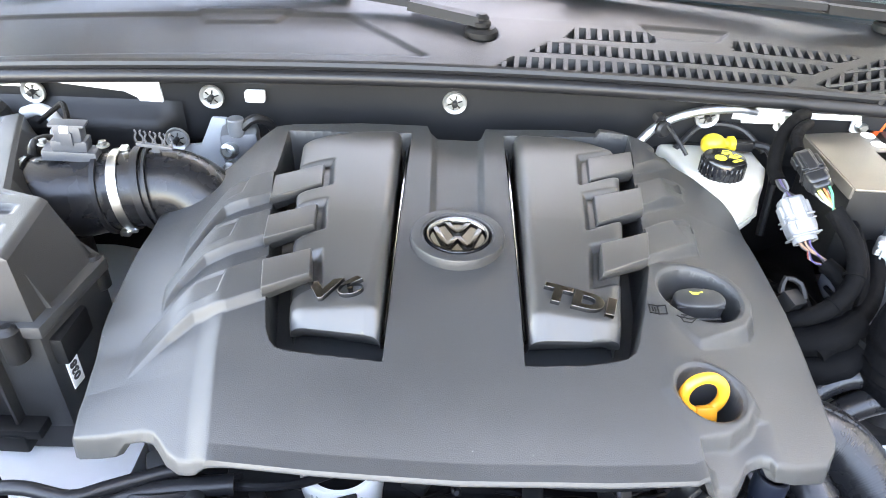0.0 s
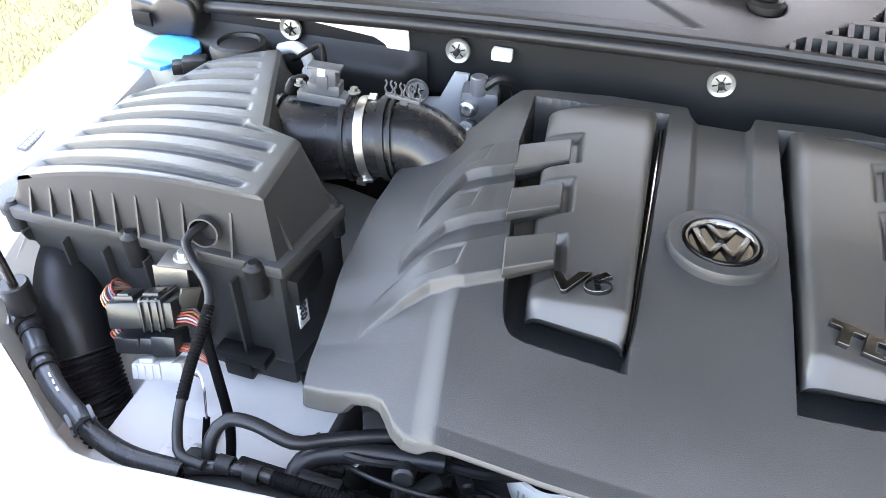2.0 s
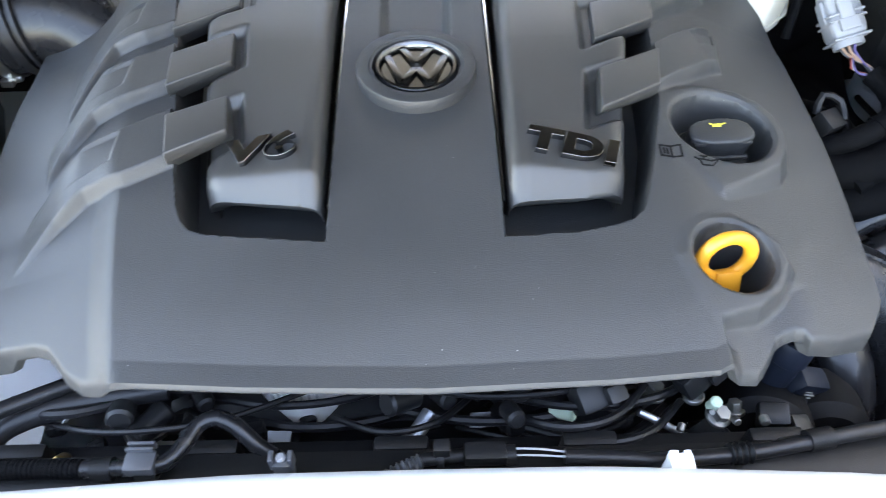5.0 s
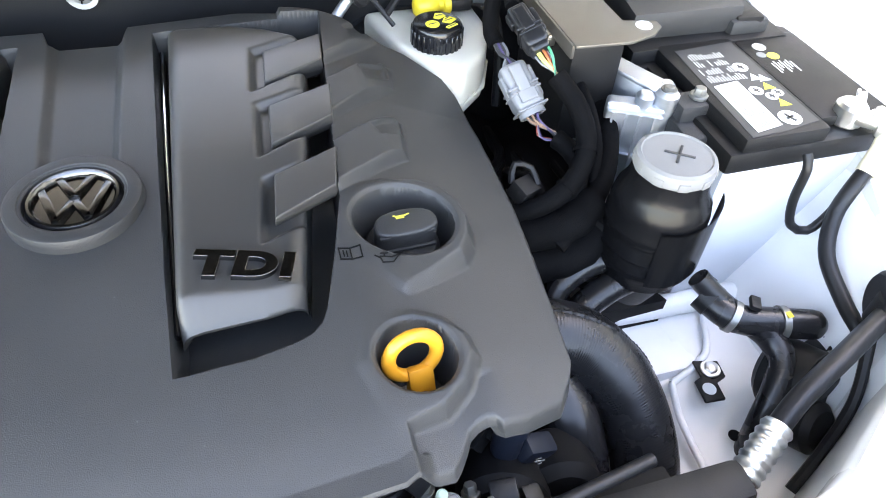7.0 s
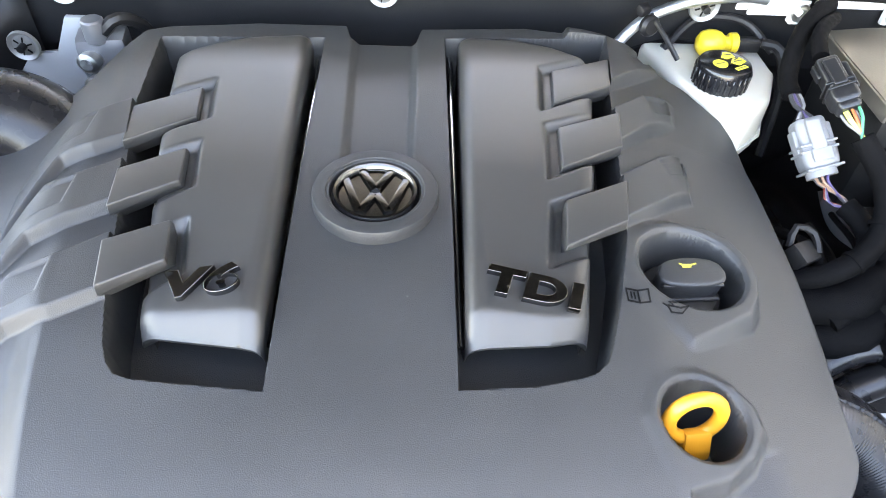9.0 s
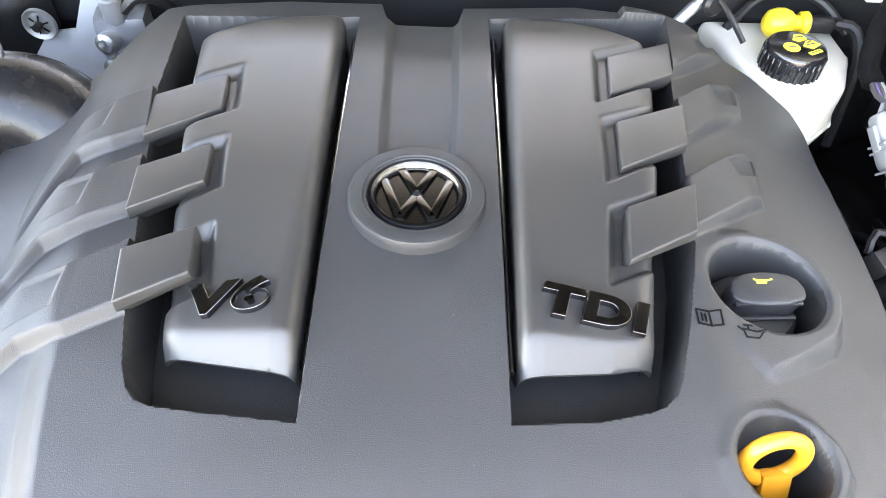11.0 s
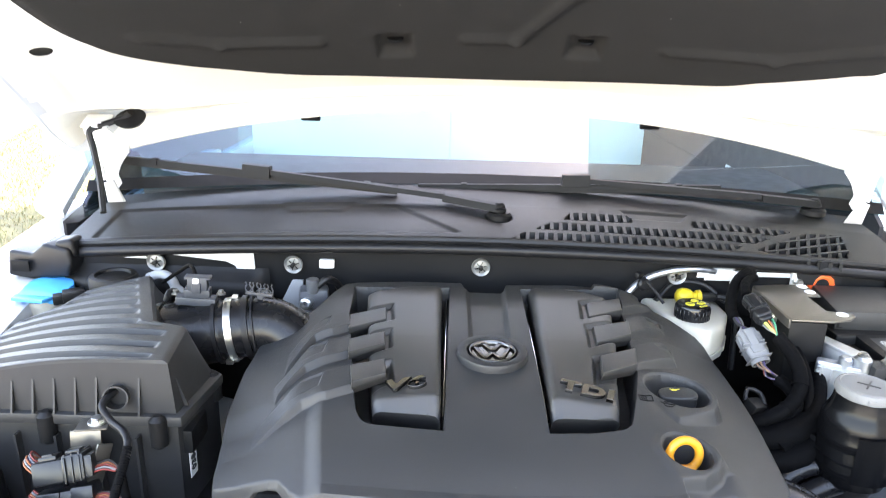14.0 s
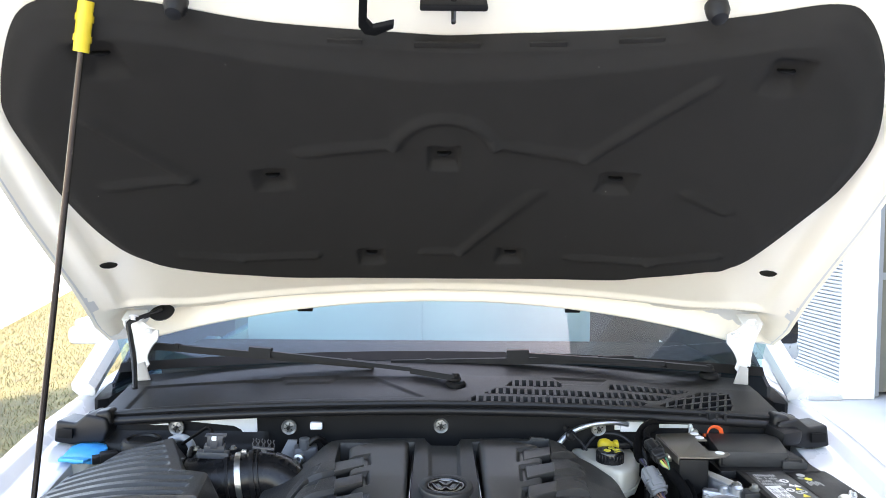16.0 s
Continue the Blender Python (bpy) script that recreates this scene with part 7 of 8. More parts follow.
def connectors():
    w = thing("white_connector", (0.365, 0.66, 1.0), "white multi-pin wiring connector with coloured wires", "connector")
    m = look((0.3530, 0.672, 1.054), (0.3675, 0.626, 1.019)) @ pose(0, 0, 0, 0, 0, -18) @ Matrix.Diagonal((0.76, 0.76, 0.92, 1))

    def blk(c, s, b=0.002, at=m):
        q = cbox(c, s, (0, 0, 0), b, 3)
        q.transform(at)
        return q
    part("shell", merge(blk((0, 0, -0.014), (0.033, 0.026, 0.028), 0.007), blk((0, 0, -0.036), (0.038, 0.031, 0.026), 0.009)), M_CONN, w)
    part("latch", blk((0, 0.015, -0.018), (0.016, 0.007, 0.030), 0.003), M_CONN, w)
    part("latch", blk((0, 0.0165, -0.036), (0.022, 0.004, 0.012), 0.0015), M_CONN, w)
    part("guide", blk((-0.018, 0.002, -0.024), (0.007, 0.012, 0.034), 0.003), M_CONN, w)
    part("guide", blk((0.018, 0.000, -0.020), (0.005, 0.014, 0.022), 0.002), M_CONN, w)
    for z in (-0.0255, -0.0310, -0.0480):
        part("rib", blk((0, 0, z), (0.0395, 0.0325, 0.0022), 0.001), M_CONN, w)
    part("lip", lathe([(0.0135, 0), (0.0165, 0), (0.0165, -0.008), (0.0135, -0.008), (0.0135, 0)], m @ pose(0, 0, -0.047) @ Matrix.Diagonal((1.0, 0.84, 1, 1)), 28), M_CONN, w)
    part("face", lathe([(0, -0.0022), (0.0134, -0.0022), (0.0134, -0.0030), (0, -0.0030)], m @ pose(0, 0, -0.0475) @ Matrix.Diagonal((1.0, 0.84, 1, 1)), 28), M_DEEP, w)
    for k, mat in enumerate((M_DLABEL, M_WIREV, M_CONN, M_DLABEL, M_TAN, M_DLABEL, M_DLABEL, M_TAN)):
        q = m @ Vector((-0.010 + 0.0028 * k, 0.006 * math.sin(1.9 * k), -0.049))
        q2 = m @ Vector((-0.004 + 0.0015 * k, 0.004 * math.sin(1.9 * k), -0.060))
        wire(w, [q[:], q2[:], (0.3785 + 0.0005 * k, 0.617, 1.0145), (0.3840, 0.605, 1.011)], 0.0012, mat)
    for k, mat in enumerate((M_RED, M_CONN, M_WIREV)):
        q = m @ Vector((-0.011 + 0.002 * k, -0.009, -0.050))
        wire(w, [q[:], (0.363 + 0.001 * k, 0.6145 - 0.002 * k, 1.0165), (0.373, 0.6085 - 0.001 * k, 1.0150), (0.3835, 0.603, 1.010)], 0.0009, mat)
    for k in range(4):
        q = m @ Vector((-0.008 + 0.005 * k, 0.0, 0.0))
        wire(w, [q[:], (0.349 + 0.0022 * k, 0.686, 1.058), (0.3475 + 0.0022 * k, 0.697, 1.062)], 0.0022, (M_DLABEL, M_WIREV, M_DLABEL, M_CONN)[k])
    b = thing("black_connector", (0.37, 0.68, 1.03), "black multi-pin wiring connector with a coloured loom", "connector")
    m2 = look((0.3640, 0.7000, 1.092), (0.3745, 0.6480, 1.074)) @ pose(0, 0, 0, 0, 0, -22) @ Matrix.Diagonal((0.74, 0.74, 0.96, 1))
    part("shell", merge(blk((0, 0, -0.016), (0.024, 0.024, 0.032), 0.005, m2), blk((0, 0, -0.038), (0.029, 0.028, 0.018), 0.006, m2), blk((0, 0, -0.047), (0.024, 0.022, 0.012), 0.005, m2), blk((0, 0.013, -0.018), (0.014, 0.005, 0.026), 0.002, m2), blk((-0.015, 0.000, -0.022), (0.008, 0.016, 0.028), 0.003, m2), blk((0.013, 0, -0.010), (0.005, 0.012, 0.014), 0.002, m2)), M_PLUG, b)
    for z in (-0.0275, -0.0325):
        part("rib", blk((0, 0, z), (0.0305, 0.0295, 0.0022), 0.001, m2), M_PLUG, b)
    for k, mat in enumerate((M_GREEN, M_CONN, M_RED, M_WIREO, M_WIREO, M_LIME, M_LIME, M_CONN)):
        q = m2 @ Vector((-0.0085 + 0.0024 * k, 0.004 * math.cos(2.3 * k), -0.052))
        q2 = m2 @ Vector((-0.0070 + 0.0020 * k, 0.003 * math.cos(2.3 * k), -0.063))
        wire(b, [q[:], q2[:], (0.3800 + 0.0004 * k, 0.6330, 1.0640), (0.3845, 0.622, 1.056)], 0.0012, mat)
    h = thing("main_harness", (0.38, 0.62, 0.97), "thick cloth-taped wiring harness looping beside the engine", "wiring harness")
    part("riser", tube([(0.349, 0.697, 1.061), (0.3485, 0.712, 1.067), (0.353, 0.728, 1.083), (0.366, 0.748, 1.098), (0.386, 0.768, 1.105), (0.402, 0.788, 1.100), (0.408, 0.806, 1.088)], 0.0078, 14, 0.002, wave=0.00015, pitch=0.012), M_TAPE, h)
    part("riser", tube([(0.363, 0.704, 1.094), (0.366, 0.722, 1.100), (0.378, 0.742, 1.102), (0.396, 0.762, 1.100)], 0.0065, 12, 0.002, wave=0.00015, pitch=0.010), M_TAPE, h)
    part("loop", tube([(0.3800, 0.6330, 1.0640), (0.3870, 0.6230, 1.0560), (0.3930, 0.606, 1.046), (0.3940, 0.586, 1.032), (0.3860, 0.568, 1.016), (0.368, 0.556, 1.002), (0.345, 0.552, 0.990), (0.320, 0.560, 0.976)], 0.0090, 16, 0.002, wave=0.00018, pitch=0.012), M_TAPE, h)
    part("branch", tube([(0.3800, 0.610, 1.0130), (0.3870, 0.596, 1.010), (0.3900, 0.580, 1.004), (0.382, 0.564, 0.994), (0.364, 0.555, 0.982), (0.338, 0.556, 0.970)], 0.0088, 14, 0.002, wave=0.00018, pitch=0.010), M_TAPE, h)
    part("branch", tube([(0.430, 0.690, 1.020), (0.440, 0.655, 1.015), (0.434, 0.615, 1.01), (0.415, 0.575, 0.995), (0.385, 0.545, 0.98), (0.35, 0.525, 0.965)], 0.0100, 14, 0.002, wave=0.00018, pitch=0.010), M_TAPE, h)
    part("trunk", tube([(0.395, 0.550, 0.985), (0.365, 0.538, 0.975), (0.335, 0.545, 0.965), (0.315, 0.565, 0.955)], 0.0165, 18, wave=0.0008, pitch=0.02), M_TAPE, h)
    part("trunk", tube([(0.40, 0.53, 0.965), (0.365, 0.522, 0.952), (0.33, 0.53, 0.94)], 0.0165, 18, wave=0.0008, pitch=0.02), M_TAPE, h)
    part("branch", tube([(0.410, 0.675, 1.050), (0.414, 0.650, 1.042), (0.416, 0.620, 1.028), (0.412, 0.592, 1.010), (0.400, 0.566, 0.992)], 0.0055, 12, 0.002, wave=0.00015, pitch=0.008), M_TAPE, h)
    part("branch", tube([(0.340, 0.620, 0.975), (0.350, 0.595, 0.985), (0.352, 0.572, 0.990), (0.345, 0.550, 0.985)], 0.0050, 12, 0.002, wave=0.00015, pitch=0.008), M_TAPE, h)
    for ctr, ax in (((0.3900, 0.576, 1.0235), (-0.3, -0.75, -0.6)), ((0.368, 0.556, 1.002), (-0.8, -0.35, -0.5))):
        part("tie", ring_at(ctr, ax, 0.0093, 0.003, 0.0010), M_TAPE, h)
    part("clip", merge(cbox((0.335, 0.570, 0.995), (0.022, 0.018, 0.016), (20, 10, 30), 0.002), tube([(0.325, 0.575, 1.0), (0.330, 0.585, 1.012), (0.345, 0.582, 1.008), (0.348, 0.57, 0.998)], 0.003, 6)), M_BLACK, h)
    k = thing("open_conduit", (0.41, 0.555, 0.95), "open-ended black plastic conduit", "conduit")
    part("shell", lathe([(0.0105, 0), (0.0125, 0), (0.0145, 0.085), (0.0120, 0.085), (0.0095, 0.01), (0.0105, 0)], pose(0.4145, 0.588, 0.935, -12, 4, 0) @ Matrix.Diagonal((0.75, 0.75, 0.78, 1)), 24), M_BLACK, k)


def control_unit():
    c = thing("control_unit", (0.45, 0.70, 1.0), "control unit under a brown-grey steel cover plate", "control unit")
    plate = [(0.398, 0.767), (0.398, 0.639), (0.452, 0.637), (0.478, 0.645), (0.492, 0.658), (0.492, 0.668), (0.461, 0.675), (0.461, 0.730), (0.481, 0.731), (0.481, 0.778), (0.440, 0.775)]
    part("cover_plate", merge(prism(plate, 1.083, 1.086, 0.0012), box(0.396, 0.399, 0.642, 0.763, 1.072, 1.085, 0.001)), M_ZPLATE, c)
    part("black_case", prism([(0.400, 0.76), (0.400, 0.646), (0.450, 0.644), (0.458, 0.68), (0.458, 0.76)], 0.98, 1.080, 0.005), M_BLACK, c)
    # white discs carry the reflections of the plate's bolts and holes
    for x, y in ((0.471, 0.768), (0.472, 0.745), (0.475, 0.661)):
        part("glint_disc", cyl((x, y, 1.0858), 0.0078, 0.0016, bev=0.0006), M_WHITE, c)
    part("side_clip", cbox((0.398, 0.69, 1.068), (0.012, 0.016, 0.012), (0, 0, 0), 0.003), M_STEEL, c)
    a = thing("aluminium_bracket", (0.44, 0.60, 0.95), "ribbed cast aluminium bracket between plate and battery", "bracket")
    part("casting", merge(prism([(0.438, 0.686), (0.446, 0.690), (0.482, 0.615), (0.474, 0.609)], 0.94, 1.045, 0.002), prism([(0.438, 0.686), (0.457, 0.695), (0.492, 0.622), (0.474, 0.609)], 1.044, 1.0495, 0.002)), M_ALU, a)
    part("front_block", prism([(0.430, 0.621), (0.452, 0.610), (0.474, 0.597), (0.486, 0.597), (0.491, 0.608), (0.476, 0.618), (0.437, 0.634)], 0.91, 1.038, 0.004, 3), M_ALU, a)
    part("lug", merge(cyl((0.481, 0.607, 1.030), 0.0110, 0.022, bev=0.004), cyl((0.463, 0.613, 1.030), 0.0085, 0.018, bev=0.003), cyl((0.489, 0.622, 1.034), 0.0080, 0.016, bev=0.003)), M_ALU, a)
    for k in range(4):
        part("rib", cbox((0.4355 + 0.0108 * k, 0.6155 - 0.0060 * k, 0.972), (0.0022, 0.004, 0.118), (0, 0, -29), 0.0008), M_ALU, a)
    for z in (0.985, 1.030):
        part("edge_flange", cbox((0.453, 0.607, z), (0.050, 0.004, 0.003), (0, 0, -29), 0.001), M_ALU, a)
    part("bore", cyl((0.446, 0.668, 1.018), 0.0055, 0.003, (90, 0, -64), 0.0005), M_DEEP, a)
    bolt(a, (0.481, 0.607, 1.052), 0.005, 0.004, mat=M_DSTEEL)


def battery():
    b = thing("car_battery", (0.58, 0.66, 0.84), "black and white car battery with a printed label", "battery")
    part("case", box(0.505, 0.690, 0.533, 0.80, 0.83, 1.013, 0.006), M_CASE, b, "pale grey lower case")
    part("lid", merge(box(0.500, 0.695, 0.527, 0.80, 1.013, 1.035, 0.005), box(0.512, 0.598, 0.529, 0.69, 1.03, 1.048, 0.004)), M_BLACK, b)
    lab = part("label", prism([(0.518, 0.531), (0.553, 0.533), (0.592, 0.540), (0.592, 0.678), (0.526, 0.672)], 1.0478, 1.0486, 0), M_DLABEL, b, "dark printed label")
    part("label_white", prism([(0.5265, 0.536), (0.5545, 0.541), (0.5555, 0.611), (0.5285, 0.607)], 1.0488, 1.0493, 0), M_LABEL, lab)
    rng = random.Random(21)
    for k in range(11):
        x = 0.5300 + 0.0022 * k
        part("text_line", merge(*[box(x, x + 0.0011, y0, y0 + rng.uniform(0.007, 0.014), 1.0494, 1.0496, 0) for y0 in (0.541, 0.557, 0.573, 0.589) if rng.random() < 0.8 or y0 < 0.55]), M_DIMP, lab)
    for k in range(14):
        x = 0.5295 + 0.0029 * k
        part("text_line", merge(*[box(x, x + 0.0013, y0, y0 + rng.uniform(0.006, 0.0115), 1.0488, 1.0491, 0) for y0 in (0.613, 0.626, 0.639, 0.652) if rng.random() < 0.85 or y0 < 0.62]), M_PRINT, lab)
    for x, y, r, mat in ((0.573, 0.632, 0.0075, M_LABEL), (0.564, 0.593, 0.0068, M_LABEL), (0.573, 0.582, 0.0060, M_PRINT), (0.582, 0.586, 0.0058, M_PRINT), (0.568, 0.549, 0.0105, M_LABEL)):
        disc = part("symbol_disc", cyl((x, y, 1.0487), r, 0.0005, bev=0.0001, segs=24), mat, lab)
        part("symbol_mark", merge(cbox((x, y, 1.0494), (r * 0.28, r * 1.2, 0.0003), (0, 0, 20), 0), cbox((x, y, 1.0494), (r * 0.9, r * 0.25, 0.0003), (0, 0, 20), 0)), M_DLABEL, b)
    for x, y, mat in ((0.576, 0.614, M_LABEL), (0.5835, 0.611, M_LABEL), (0.579, 0.598, M_YPRINT), (0.577, 0.571, M_YPRINT)):
        part("warning_triangle", prism([(x - 0.006, y - 0.005), (x + 0.006, y - 0.005), (x, y + 0.006)], 1.0487, 1.0491, 0), mat, lab)
    side = part("side_lid", box(0.600, 0.676, 0.545, 0.69, 1.034, 1.046, 0.004), M_BLACK, b)
    for x, y, r, mat in ((0.619, 0.666, 0.0070, M_PRINT), (0.623, 0.648, 0.0062, M_YPRINT), (0.612, 0.652, 0.0050, M_DIMP)):
        part("side_print", cyl((x, y, 1.0459), r, 0.0006, bev=0.0001, segs=20), mat, side)
    for k in range(7):
        part("side_text", box(0.612 + 0.0035 * k, 0.6135 + 0.0035 * k, 0.618 + 0.004 * (k % 3), 0.636 + 0.003 * (k % 2), 1.0459, 1.0463, 0), M_PRINT, side)
    part("hold_down", merge(box(0.486, 0.517, 0.586, 0.612, 1.018, 1.045, 0.003), box(0.482, 0.503, 0.560, 0.66, 0.98, 1.03, 0.004)), M_LID, b)
    bolt(b, (0.509, 0.600, 1.045), 0.0055, 0.010, mat=M_DSTEEL)
    f = thing("fuse_box", (0.56, 0.75, 1.03), "black plastic fuse box cover over the back of the battery", "fuse box")
    part("lid", merge(prism([(0.490, 0.700), (0.615, 0.697), (0.640, 0.785), (0.625, 0.812), (0.508, 0.812)], 1.045, 1.076, 0.008), box(0.60, 0.645, 0.69, 0.75, 1.04, 1.062, 0.006)), M_LID, f)
    part("base", merge(box(0.485, 0.665, 0.680, 0.82, 1.02, 1.048, 0.005), box(0.49, 0.655, 0.672, 0.69, 1.02, 1.034, 0.004)), M_BLACK, f)
    part("window_label", cbox((0.565, 0.684, 1.0345), (0.035, 0.012, 0.001), (0, 0, 0), 0), M_LABEL, f)
    part("label_stripe", cbox((0.565, 0.680, 1.0352), (0.035, 0.004, 0.0006), (0, 0, 0), 0), M_BLUE, f)
    part("latch", cbox((0.622, 0.70, 1.058), (0.03, 0.016, 0.014), (0, 0, -6), 0.003), M_BLACK, f)
    part("latch", cbox((0.500, 0.705, 1.060), (0.012, 0.01, 0.02), (0, 0, 0), 0.002), M_BLACK, f)
    part("vent", cbox((0.655, 0.80, 1.078), (0.05, 0.05, 0.03), (10, 0, 20), 0.01), M_RUBBER, f)
    o = thing("orange_cap", (0.527, 0.825, 1.06), "small orange plastic terminal cap", "cap")
    part("cap", tube([(0.512, 0.818, 1.066), (0.516, 0.818, 1.082), (0.528, 0.818, 1.087), (0.540, 0.818, 1.080), (0.542, 0.818, 1.066)], 0.006, 10), M_ORANGE, o)
    t = thing("battery_terminal", (0.63, 0.52, 1.03), "bright metal negative terminal clamp with a black cable", "terminal")
    part("clamp", merge(cyl((0.632, 0.548, 1.034), 0.014, 0.022, bev=0.003), cbox((0.645, 0.530, 1.046), (0.045, 0.018, 0.010), (0, 0, -45), 0.003), cbox((0.652, 0.517, 1.044), (0.026, 0.016, 0.012), (0, 0, -40), 0.003)), M_STEEL, t)
    bolt(t, (0.640, 0.555, 1.056), 0.005, 0.008, (70, 0, 40))
    bolt(t, (0.648, 0.532, 1.050), 0.005, 0.008)
    part("ferrule", tube([(0.650, 0.516, 1.042), (0.644, 0.510, 1.030), (0.630, 0.502, 1.012)], 0.009, 12), material("tan_ferrule", (0.55, 0.5, 0.36), 0.4), t)
    part("cable", tube([(0.634, 0.504, 1.018), (0.618, 0.497, 1.002), (0.604, 0.488, 0.978), (0.590, 0.464, 0.955), (0.586, 0.425, 0.938), (0.584, 0.398, 0.932), (0.592, 0.37, 0.915)], 0.0072, 12), M_RUBBER, t)
    part("thin_cable", tube([(0.566, 0.514, 1.036), (0.566, 0.507, 1.025), (0.567, 0.505, 0.990), (0.576, 0.502, 0.962), (0.592, 0.496, 0.957), (0.606, 0.496, 0.972), (0.614, 0.498, 0.99)], 0.0042, 10), M_RUBBER, t)
    w = thing("battery_tray", (0.58, 0.62, 0.80), "white painted battery shelf", "tray")
    part("shelf", box(0.49, 0.70, 0.50, 0.83, 0.80, 0.829, 0.006), M_INNER, w)


M_CASE = material("pale_case", (0.50, 0.52, 0.55), 0.4, vary=0.04)


def steering_reservoir():
    r = thing("steering_fluid_reservoir", (0.445, 0.495, 0.93), "round black power steering reservoir with a grey cap", "fluid reservoir")
    c = pose(0.430, 0.511, 0.002)
    part("tank", lathe([(0, 0.936), (0.034, 0.936), (0.0385, 0.940), (0.0400, 0.952), (0.0418, 0.956), (0.0418, 0.960), (0.0406, 0.963), (0.0408, 0.984), (0.0400, 0.986), (0.0400, 0.990), (0.0420, 0.993), (0.0420, 0.999), (0.0410, 1.001), (0.0410, 1.011), (0.0390, 1.021), (0.0350, 1.028), (0.0325, 1.036), (0.0310, 1.048), (0, 1.048)], c, 56), M_TANK, r)

    def guard(u, v):
        a = math.radians(-118 + 112 * u)
        q = 0.0430 + 0.034 * max(0.0, u - 0.5) ** 1.4
        return (0.430 + q * math.cos(a), 0.511 + q * math.sin(a), 0.957 - 0.006 * u + (0.058 + 0.008 * u) * v)
    part("holder", sheet(28, 6, guard, 0.0022), M_TANK, r, "curved black plastic guard")
    part("band", merge(*[ring_at((0.430, 0.511, z), (0, 0, 1), 0.0405, 0.0022, 0.0018) for z in (0.962, 0.974)]), M_TANK, r)
    part("foot", merge(lathe([(0, 0.90), (0.018, 0.90), (0.034, 0.94), (0.037, 0.962), (0, 0.962)], c, 40), cbox((0.406, 0.522, 0.955), (0.03, 0.03, 0.06), (0, 0, 20), 0.004)), M_BLACK, r)
    cap = part("cap", lathe([(0.0, 1.047), (0.0305, 1.047), (0.0322, 1.049), (0.0322, 1.056), (0.0312, 1.0585), (0.028, 1.0600), (0.0268, 1.0588), (0, 1.0588)], c, 56), M_CAPG, r, "pale grey screw cap with a moulded cross")
    for k in range(10):
        a = 2 * math.pi * k / 10
        part("grip", cbox((0.430 + 0.0305 * math.cos(a), 0.511 + 0.0312 * math.sin(a), 1.0535), (0.004, 0.009, 0.007), (0, 0, math.degrees(a)), 0.0012), M_CAPG, cap)
    part("cross", merge(cbox((0.432, 0.511, 1.0612), (0.024, 0.0022, 0.0012), (0, 0, 50), 0.0003), cbox((0.432, 0.511, 1.0612), (0.024, 0.0022, 0.0012), (0, 0, -35), 0.0003)), M_DLABEL, cap)
    part("outlet", merge(tube([(0.47, 0.478, 0.945), (0.480, 0.468, 0.935), (0.492, 0.456, 0.925)], 0.010, 12), tube([(0.415, 0.497, 0.94), (0.39, 0.495, 0.93), (0.365, 0.487, 0.915), (0.355, 0.470, 0.89), (0.36, 0.45, 0.84)], 0.0135, 14),
                              tube([(0.41, 0.51, 0.955), (0.38, 0.515, 0.945), (0.350, 0.507, 0.925), (0.342, 0.485, 0.90), (0.345, 0.46, 0.86)], 0.0115, 14)), M_HOSE, r)


M_TANK = material("moulded_black_plastic", (0.0045, 0.0045, 0.005), 0.24, fine=500, bump=0.05, vary=0.15, scale=40, spec=0.22)
M_CAPG = material("grey_cap_plastic", (0.155, 0.155, 0.153), 0.5, vary=0.1, scale=60, bump=0.15)


